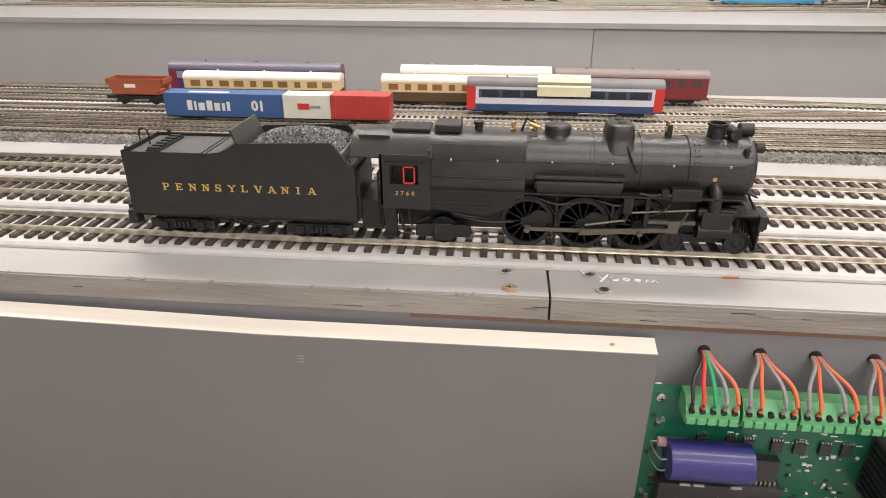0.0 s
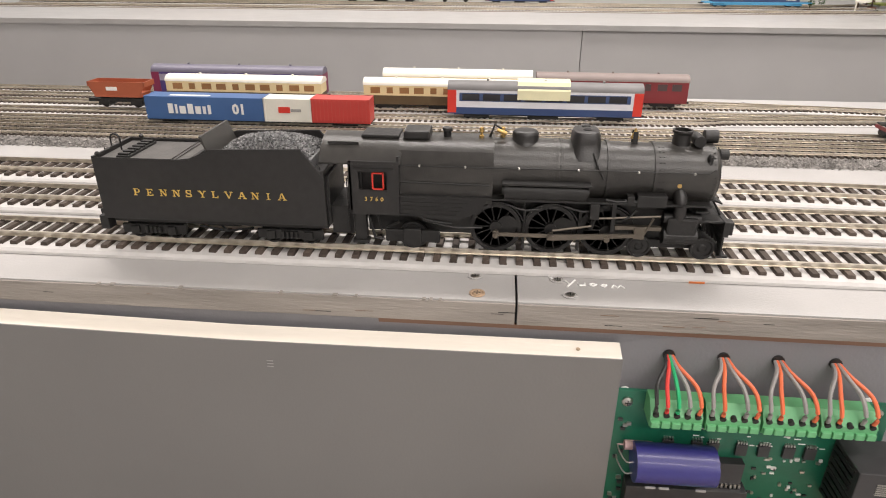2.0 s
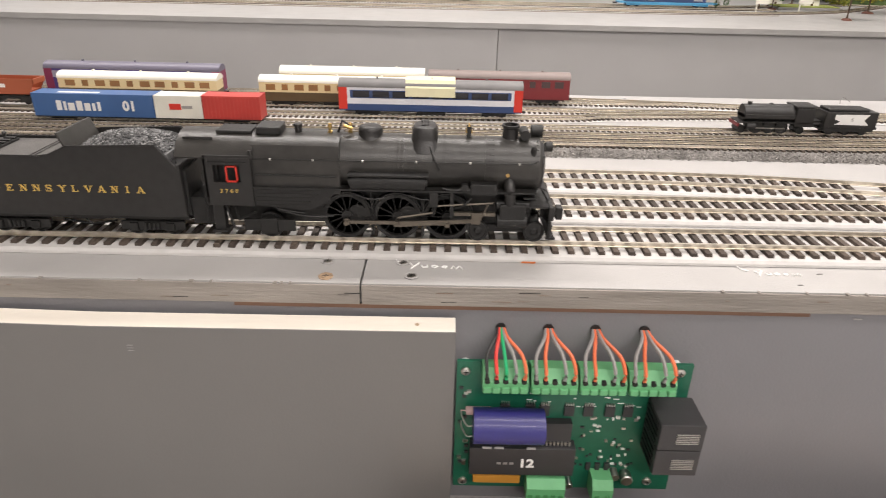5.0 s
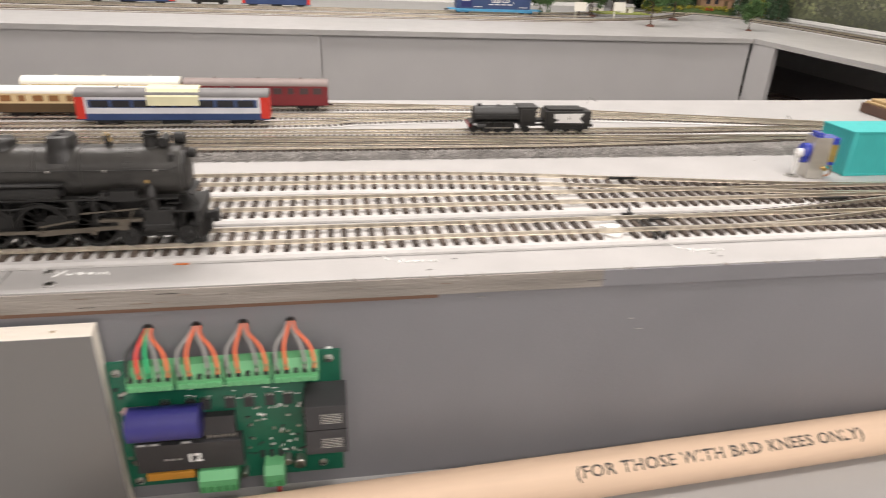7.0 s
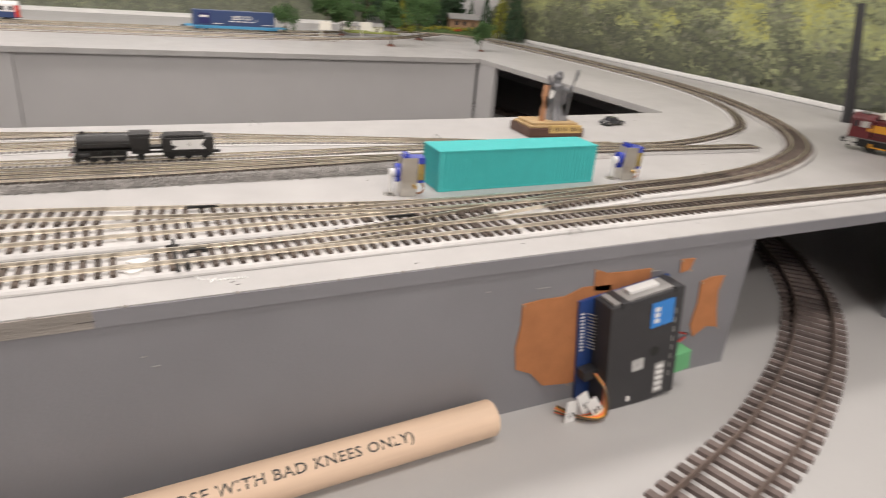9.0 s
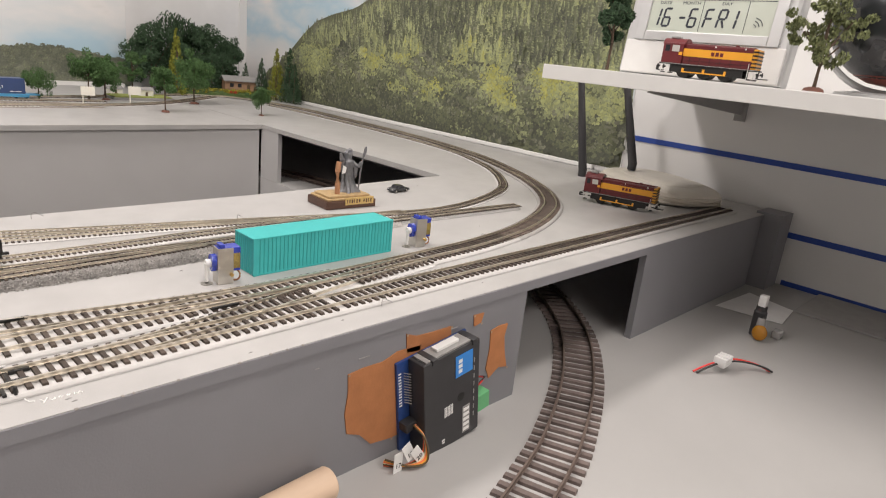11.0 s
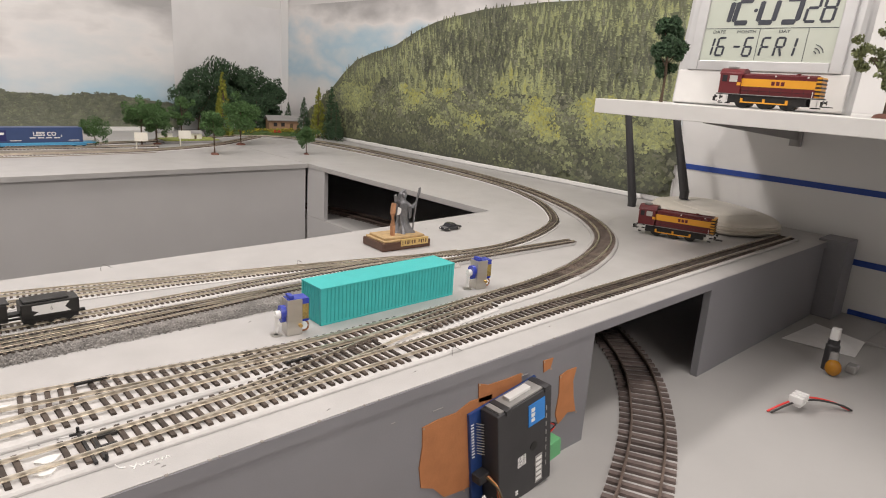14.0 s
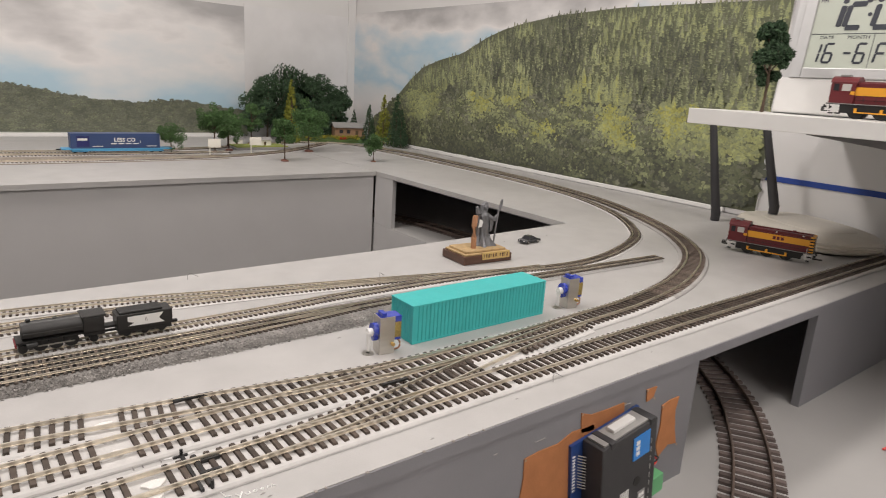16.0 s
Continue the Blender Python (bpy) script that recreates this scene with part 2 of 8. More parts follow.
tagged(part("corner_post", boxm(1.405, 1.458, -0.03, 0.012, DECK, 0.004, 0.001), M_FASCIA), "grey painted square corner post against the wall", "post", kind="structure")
# far fascia with a joint, and the fascia of the right arm with its opening
bm = boxm(-1.3, 0.1515, 1.024, 1.034, -0.24, -TB - 0.0002)
tagged(part("fascia_far_left", bm, M_FASCIA_LIT), "grey painted fascia of the far baseboard", "fascia panel", kind="structure")
tagged(part("fascia_far_right", boxm(0.153, 1.058, 1.026, 1.036, -0.24, -TB - 0.0002), M_FASCIA_LIT), "grey painted fascia of the far baseboard, second panel", "fascia panel", kind="structure")
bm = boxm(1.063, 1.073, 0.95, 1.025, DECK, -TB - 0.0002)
tagged(part("fascia_arm_post", bm, M_FASCIA_LIT), "grey upright post beside the dark side opening", "post", kind="structure")
tagged(part("fascia_arm_low", boxm(1.063, 1.073, 0.43, 1.025, -0.24, DECK - 0.001), M_FASCIA_LIT), "grey low fascia below the side opening", "fascia panel", kind="structure")
sheet("lower_deck", [(-0.6, -0.62), (1.468, -0.62), (1.468, 1.84), (1.0635, 1.84), (1.0635, 0.40), (-0.6, 0.38)], DECK - 0.012, DECK, M_DECK, "grey painted lower deck board in front of the fascia", "lower deck")
# Added closure behind the board so the tunnel interior renders dark.
tagged(part("support_panel_back", boxm(-1.3, 1.062, 0.372, 0.38, -0.24, -TB - 0.0002), M_FASCIA), "added grey panel at the back that keeps light out of the tunnel", "fascia panel", kind="structure")
# room
tagged(part("floor", boxm(-2.4, 1.6, -2.4, 1.95, -1.06, -1.0), M_FLOOR), "dark carpeted floor of the room", "floor", kind="structure")
tagged(part("ceiling", boxm(-2.4, 1.6, -2.4, 1.95, 1.4, 1.45), M_CEIL), "white painted ceiling", "ceiling", kind="structure")
tagged(part("wall_east", boxm(1.472, 1.6, -2.4, 1.95, -1.0, 1.4), M_WALLW), "white painted wall behind the shelf", "wall", kind="structure")
tagged(part("wall_north", boxm(-2.4, 1.471, 1.852, 1.95, -1.0, 1.4), M_WALLW), "white wall behind the scenic board", "wall", kind="structure")
tagged(part("wall_west", boxm(-2.5, -2.4, -2.4, 1.95, -1.0, 1.4), M_WALLW), "white painted wall", "wall", kind="structure")
tagged(part("wall_south", boxm(-2.4, 1.6, -2.5, -2.4, -1.0, 1.4), M_WALLW), "white painted wall", "wall", kind="structure")
for z, y0, y1 in ((0.079, -1.2, 0.305), (-0.037, -1.2, -0.02), (-0.122, -0.3, -0.035)):
    tagged(part("tape_stripe", boxm(1.470, 1.4725, y0, y1, z - 0.005, z + 0.005), M_TAPE), "blue masking tape stripe along the white wall", "tape stripe", kind="structure")

# ---- tracks ----


def strip_mesh(bm, path, prof):
    """A bar along a path; its section is a loop of (sideways, up) pairs."""
    rings = []
    n = len(path)
    for i, p in enumerate(path):
        d = (path[min(i + 1, n - 1)] - path[max(i - 1, 0)]).normalized()
        s = Vector((-d.y, d.x, 0))
        rings.append([bm.verts.new(p + s * o + Vector((0, 0, z))) for o, z in prof])
    m = len(prof)
    for a, b in zip(rings, rings[1:]):
        for k in range(m):
            bm.faces.new((a[k], a[(k + 1) % m], b[(k + 1) % m], b[k]))
    bm.faces.new(rings[0][::-1])
    bm.faces.new(rings[-1])
    bmesh.ops.recalc_face_normals(bm, faces=bm.faces)
    return bm


SLEEPER = {}


def sleeper_mesh(length, width, height, material):
    key = (length, width, height, material.name)
    if key not in SLEEPER:
        bm = bmesh.new()
        box(bm, -width / 2, width / 2, -length / 2, length / 2, 0, height)
        for v in bm.verts:
            if v.co.z > height / 2:
                v.co.x *= 0.86
                v.co.y *= 0.985
        for s in (-1, 1):  # rail chairs
            box(bm, -width * 0.3, width * 0.3, s * length * 0.275 - 0.0013, s * length * 0.275 + 0.0013, height, height + 0.0004)
        me = bpy.data.meshes.new("sleeper")
        bm.to_mesh(me)
        bm.free()
        me.materials.append(material)
        SLEEPER[key] = me
    return SLEEPER[key]


LATER = []


def railway(label, pts, z=0.0, gauge=0.0165, pitch=0.0073, slen=0.030, swid=0.0033, shei=0.0016, under=0.0026, uw=0.036, rail_h=0.0025, rail_w=0.0011, smat=None, rmat=None, loose=True, group="model railway tracks", curve_x=0.0, onto=None, gaps=()):
    path = [Vector((p.x, p.y, z)) for p in smooth_path([(*p, 0) for p in pts], 0.012)]
    t = thing("railway_track", label, "railway track", group=group)
    spans = ((path, M_UNDER, "white foam underlay"),)
    if curve_x:
        cut = next(i for i, p in enumerate(path) if p.x > curve_x)
        spans = ((path[:cut + 1], M_UNDER, "white foam underlay"), (path[cut:], M_GUNDER, "grey painted underlay on the curve"))
    for stretch, um, ul in spans if under else ():
        h = uw / 2
        part("underlay", strip_mesh(bmesh.new(), stretch, [(-h - 0.0016, 0.0002), (-h - 0.0014, under * 0.55), (-h, under), (h, under), (h + 0.0014, under * 0.55), (h + 0.0016, 0.0002)]), um, t, ul)
    zb, w = under + shei, rail_w / 2
    for s in (-1, 1):
        c = s * (gauge / 2 + w)
        sec = [(-1.6 * w, 0), (-1.6 * w, 0.15), (-0.5 * w, 0.2), (-0.5 * w, 0.6), (-w, 0.66), (-w, 1), (w, 1), (w, 0.66), (0.5 * w, 0.6), (0.5 * w, 0.2), (1.6 * w, 0.15), (1.6 * w, 0)]
        part("rail", strip_mesh(bmesh.new(), path, [(c + o, zb + rail_h * q) for o, q in sec]), rmat or M_RAIL, t)
    sl = [Vector((p.x, p.y, z)) for p in smooth_path([(*p, 0) for p in pts], pitch)]
    LATER.append((t, sl, slen, swid, shei, under, smat or M_SLEEPER, loose, curve_x, gaps, onto))
    return t


def near(p, line, reach):
    """The nearest point of a line of points, when within reach."""
    best = min(line, key=lambda q: (q - p).length_squared)
    return best if (best - p).length < reach else None


def lay_sleepers():
    """Sleepers of every track; where a branch joins, the main sleepers reach across both."""
    rng = random.Random(4)
    lines = {t: sl for t, sl, *_ in LATER}
    branches = {}
    for t, *_, onto in LATER:
        for main in onto or ():
            branches.setdefault(main, []).append(t)
    for t, sl, slen, swid, shei, under, m, loose, curve_x, gaps, onto in LATER:
        me = sleeper_mesh(slen, swid, shei, m)
        dusty = sleeper_mesh(slen, swid, shei, M_CSLEEPER) if curve_x else me
        joined = bmesh.new()
        n = len(sl)
        for i, p in enumerate(sl):
            if any(near(p, lines[main], 0.027) for main in onto or ()) or any(a < p.x < b for a, b in gaps):
                continue
            d = (sl[min(i + 1, n - 1)] - sl[max(i - 1, 0)]).normalized()
            turn = math.degrees(math.atan2(d.y, d.x)) + rng.uniform(-1, 1)
            centre, reach = p, 0.0
            for b in branches.get(t, ()):
                q = near(p, lines[b], 0.027)
                if q and q not in (lines[b][0], lines[b][-1]) and abs((q - p).dot(d)) < 0.012:
                    reach = (q - p).length
                    centre = (p + q) / 2
                    break
            mm = pose(centre.x, centre.y, p.z + under, 0, 0, turn)
            if loose and i < 300:
                ob = new("sleeper", dusty if curve_x and p.x > curve_x else me)
                ob.matrix_world = mm @ Matrix.Diagonal((1, (slen + reach) / slen, 1, 1))
                ob.parent = t
            else:
                box(joined, -swid / 2, swid / 2, -slen / 2, slen / 2, 0, shei)
                joined.verts.ensure_lookup_table()
                bmesh.ops.transform(joined, matrix=mm, verts=joined.verts[-8:])
        if len(joined.verts):
            ob = part("sleepers", joined, m, t)
            ob["kind"] = "stuff"
        else:
            joined.free()


front_line = railway("long straight front track with dark sleepers on white underlay", [(-0.8, 0.0425), (0.0, 0.0425), (0.7, 0.046), (1.36, 0.047)], gaps=((0.314, 0.331),))
second_line = railway("second track sweeping into the wide outer curve", [(-0.8, 0.089), (-0.2, 0.089), (0.5, 0.0905), (0.73, 0.098), (0.825, 0.106), (0.92, 0.126), (1.02, 0.166), (1.095, 0.216), (1.17, 0.30), (1.24, 0.42), (1.30, 0.57), (1.342, 0.80), (1.352, 1.10), (1.345, 1.33), (1.28, 1.55), (1.15, 1.62)], curve_x=0.86, gaps=((0.304, 0.318),))
railway("third track with a turnout joining the second track", [(-0.8, 0.135), (0.0, 0.135), (0.22, 0.133), (0.36, 0.116), (0.50, 0.096), (0.62, 0.094)], under=0.0022, onto=[second_line], gaps=((0.304, 0.320),))
railway("crossover track running diagonally between front and second tracks", [(0.34, 0.0445), (0.42, 0.048), (0.52, 0.064), (0.62, 0.083), (0.72, 0.095)], under=0.0018, onto=[front_line, second_line])

N = dict(gauge=0.009, pitch=0.0047, slen=0.0165, swid=0.0022, shei=0.0012, rail_h=0.0016, rail_w=0.0008, smat=M_NSLEEPER, loose=False, group="small gauge tracks")
railway("small gauge ballasted track along the grey ballast strip", [(-0.8, 0.207), (0.2, 0.207), (0.40, 0.212), (0.55, 0.222)], under=0.0042, uw=0.012, **N)
railway("small gauge ballasted track ending as a stub on the board", [(-0.8, 0.228), (0.2, 0.227), (0.6, 0.223), (0.8, 0.215), (1.0, 0.204)], under=0.0042, uw=0.012, **N)
railway("small gauge track on white underlay carrying container wagons", [(-0.8, 0.256), (0.35, 0.258), (0.55, 0.262), (0.70, 0.258), (0.82, 0.246)], under=0.002, uw=0.02, **N)
railway("small gauge siding leading into the inner curve", [(-0.8, 0.37), (-0.05, 0.37), (0.15, 0.362), (0.34, 0.345), (0.48, 0.317), (0.66, 0.279), (0.81, 0.244), (0.92, 0.243), (1.05, 0.285), (1.13, 0.340), (1.218, 0.453), (1.285, 0.62), (1.31, 0.85), (1.315, 1.1), (1.30, 1.4)], under=0.0016, uw=0.018, **N)
railway("small gauge siding in the fan of tracks", [(-0.8, 0.345), (-0.1, 0.345), (0.1, 0.350), (0.27, 0.353)], under=0.0012, uw=0.016, **N)
railway("small gauge siding in the fan of tracks", [(-0.8, 0.318), (0.0, 0.318), (0.2, 0.318), (0.34, 0.318), (0.5, 0.303), (0.68, 0.274)], under=0.0014, uw=0.018, **N)
railway("small gauge siding beside the container track", [(-0.8, 0.287), (0.05, 0.289), (0.2, 0.302), (0.36, 0.317)], under=0.0012, uw=0.016, **N)
railway("brown sleepered wide lower track curving into the tunnel", [(0.40, -0.190), (0.50, -0.159), (0.595, -0.129), (0.70, -0.097), (0.757, -0.073), (0.815, -0.044), (0.87, -0.011), (0.942, 0.042), (1.003, 0.106), (1.060, 0.19), (1.110, 0.30), (1.150, 0.46), (1.175, 0.7), (1.16, 0.95), (1.07, 1.2), (0.95, 1.4)], z=DECK, under=0, gauge=0.032, slen=0.058, swid=0.0064, pitch=0.0132, shei=0.0028, rail_h=0.0045, rail_w=0.0018, smat=M_LSLEEPER, rmat=M_LRAIL)
for y in (1.40, 1.455):
    railway("distant scenic track on the far board", [(-1.2, y), (0.3, y), (0.75, y + 0.02), (1.15, 1.62)] if y > 1.42 else [(-1.2, y), (0.3, y), (0.6, y), (0.85, y)], under=0.0015, smat=M_SLEEPER, loose=False)
railway("near scenic track along the front of the far board", [(-1.2, 1.295), (0.3, 1.297), (0.6, 1.30), (0.80, 1.318), (0.98, 1.39), (1.12, 1.50), (1.22, 1.59)], under=0.0012, smat=M_CSLEEPER, loose=False)
M_TRACKBED = mat("brown_ground_cover", (0.27, 0.235, 0.195), 0.95, var=0.3, scale=180, bump=0.6, bscale=700)
sheet("track_bed", [(-1.2, 1.262), (0.55, 1.268), (0.80, 1.285), (0.86, 1.36), (0.70, 1.385), (0.70, 1.43), (0.62, 1.49), (-1.2, 1.49)], 0.0001, 0.0010, M_TRACKBED, "brown ground cover under the scenic tracks", "ground cover")
# ballast shoulder under the ballasted pair
rngb = random.Random(8)
bm = bmesh.new()
prism(bm, [(0.190, 0.0002), (0.194, 0.003), (0.197, 0.0042), (0.238, 0.0042), (0.241, 0.003), (0.244, 0.0002)], -0.8, 0.60)
prism(bm, [(0.2, 0.0002), (0.205, 0.0035), (0.229, 0.0035), (0.236, 0.0002)], 0.60, 0.78)
for k in range(11000):
    x = rngb.uniform(-0.45, 0.60)
    y = rngb.choice((rngb.uniform(0.188, 0.199), rngb.uniform(0.198, 0.24)))
    zz = 0.0042 if y > 0.196 else 0.0042 * max(0.05, (y - 0.188) / 0.008)
    s = rngb.uniform(0.0004, 0.0008)
    c = Vector((x, y, zz + 0.0001))
    vs = [bm.verts.new(c + Vector((rngb.uniform(-s, s) + dx * s, rngb.uniform(-s, s) + dy * s, dz * s))) for dx, dy, dz in ((-1, -1, -0.3), (1, -0.8, -0.3), (0, 1, -0.3), (0, 0, 0.9))]
    for a, b, c2 in ((0, 1, 3), (1, 2, 3), (2, 0, 3)):
        bm.faces.new((vs[a], vs[b], vs[c2]))
tagged(part("ballast", bm, M_BALLAST), "loose grey stone ballast beneath the small gauge tracks", "ballast", kind="stuff")

# ---- the big steam locomotive ----


def lathe(bm, prof, c, axis="y", seg=24):
    """Turn (radius, offset) pairs round an axis through c."""
    rings = []
    for r, o in prof:
        ring = []
        for k in range(seg):
            a = 2 * math.pi * k / seg
            u, v = r * math.cos(a), r * math.sin(a)
            p = {"y": (u, o, v), "x": (o, u, v), "z": (u, v, o)}[axis]
            ring.append(bm.verts.new(Vector(c) + Vector(p)))
        rings.append(ring)
    for a, b in zip(rings, rings[1:]):
        for k in range(seg):
            bm.faces.new((a[k], a[(k + 1) % seg], b[(k + 1) % seg], b[k]))
    for ring in (rings[0], rings[-1]):
        bm.faces.new(ring)
    bmesh.ops.recalc_face_normals(bm, faces=bm.faces)
    return bm


def spoked_wheel(parent, x, y, z, r, side, spokes=14, name="wheel", weight=True):
    bm = bmesh.new()
    lathe(bm, [(r * 0.84, 0.0012), (r, 0.0012), (r, -0.001), (r * 0.84, -0.001), (r * 0.84, 0.0012)], (x, y, z), seg=32)
    w = part(name, bm, M_BLACKM, parent, smooth=True)
    for k in range(spokes):
        a = 2 * math.pi * k / spokes
        ca, sa = math.cos(a), math.sin(a)
        sp = cylm((x + ca * r * 0.15, y, z + sa * r * 0.15), (x + ca * r * 0.87, y, z + sa * r * 0.87), 0.00032, seg=5)
        part("spoke", sp, M_BLACKM, w)
    part("hub", cylm((x, y - 0.0014, z), (x, y + 0.0014, z), r * 0.24, seg=16), M_BLACKM, w)
    if weight:
        bm = bmesh.new()
        lathe(bm, [(r * 0.4, side * 0.0004), (r * 0.4, side * 0.0009)], (x + r * 0.45, y, z + r * 0.1), seg=12)
        part("counterweight", bm, M_BLACKM, w)
    return w


def disc_wheel(parent, x, y, z, r, name="wheel"):
    bm = bmesh.new()
    lathe(bm, [(r * 0.25, -0.0012), (r * 0.4, -0.0006), (r * 0.78, -0.0006), (r * 0.85, -0.0012), (r, -0.0012), (r, 0.001), (r * 0.3, 0.001)], (x, y, z), seg=24)
    return part(name, bm, M_BLACKM, parent, smooth=True)


# slab-serif capitals as strokes (x0, y0, x1, y1, width) on a cell one high
THICK, THIN = 0.20, 0.11
GLYPH = {
    "P": [(0.2, 0, 0.2, 1, THICK), (0.2, 0.945, 0.62, 0.945, THIN), (0.2, 0.46, 0.62, 0.46, THIN), (0.70, 0.5, 0.70, 0.9, THICK), (0, 0.055, 0.42, 0.055, THIN), (0, 0.945, 0.2, 0.945, THIN)],
    "E": [(0.2, 0, 0.2, 1, THICK), (0, 0.945, 0.80, 0.945, THIN), (0, 0.055, 0.82, 0.055, THIN), (0.2, 0.5, 0.55, 0.5, THIN), (0.75, 0.72, 0.75, 1, THIN), (0.77, 0, 0.77, 0.28, THIN), (0.55, 0.36, 0.55, 0.64, THIN)],
    "N": [(0.2, 0, 0.2, 1, THIN), (0.22, 0.98, 0.78, 0.04, THICK), (0.8, 0, 0.8, 1, THIN), (0, 0.055, 0.38, 0.055, THIN), (0, 0.945, 0.25, 0.945, THIN), (0.62, 0.945, 1, 0.945, THIN)],
    "S": [(0.15, 0.945, 0.72, 0.945, THIN), (0.16, 0.58, 0.16, 0.92, THICK), (0.16, 0.56, 0.68, 0.44, THICK), (0.68, 0.08, 0.68, 0.42, THICK), (0.12, 0.055, 0.68, 0.055, THIN), (0.72, 0.70, 0.72, 1, THIN), (0.10, 0, 0.10, 0.30, THIN)],
    "Y": [(0.12, 1, 0.48, 0.45, THICK), (0.84, 1, 0.5, 0.45, THIN), (0.48, 0, 0.48, 0.5, THICK), (0.26, 0.055, 0.70, 0.055, THIN), (-0.04, 0.945, 0.34, 0.945, THIN), (0.66, 0.945, 1, 0.945, THIN)],
    "L": [(0.2, 0, 0.2, 1, THICK), (0, 0.055, 0.8, 0.055, THIN), (0, 0.945, 0.42, 0.945, THIN), (0.75, 0, 0.75, 0.34, THIN)],
    "V": [(0.12, 1, 0.5, 0, THICK), (0.86, 1, 0.52, 0, THIN), (-0.05, 0.945, 0.36, 0.945, THIN), (0.66, 0.945, 1.02, 0.945, THIN)],
    "A": [(0.16, 0, 0.46, 1, THIN), (0.86, 0, 0.5, 1, THICK), (0.28, 0.34, 0.70, 0.34, THIN), (-0.02, 0.055, 0.34, 0.055, THIN), (0.62, 0.055, 1.06, 0.055, THIN)],
    "I": [(0.46, 0, 0.46, 1, THICK), (0.24, 0.055, 0.68, 0.055, THIN), (0.24, 0.945, 0.68, 0.945, THIN)],
}


def serif_word(word, size, pitch, m, material, parent):
    """A word of slab-serif capitals, each letter one mesh, centred on m."""
    width = pitch * (len(word) - 1)
    for i, ch in enumerate(word):
        bm = bmesh.new()
        for j, (x0, y0, x1, y1, w) in enumerate(GLYPH[ch]):
            a, b = Vector((x0 * size * 1.16, y0 * size, 0)), Vector((x1 * size * 1.16, y1 * size, 0))
            side = Vector((-(b - a).y, (b - a).x, 0)).normalized() * w * size / 2
            z = 0.00002 * j
            loop = [a + side, a - side, b - side, b + side]
            off = Vector((-width / 2 + i * pitch - size * 0.50, -size / 2, z))
            lo = [bm.verts.new(m @ (p + off)) for p in loop]
            hi = [bm.verts.new(m @ (p + off + Vector((0, 0, 0.00012)))) for p in loop]
            for k in range(4):
                bm.faces.new((lo[k], lo[(k + 1) % 4], hi[(k + 1) % 4], hi[k]))
            bm.faces.new(hi)
        bmesh.ops.recalc_face_normals(bm, faces=bm.faces)
        part("letter", bm, material, parent, "gold letter " + ch)


YC = 0.0425
YN = YC - 0.016
RT = 0.0069


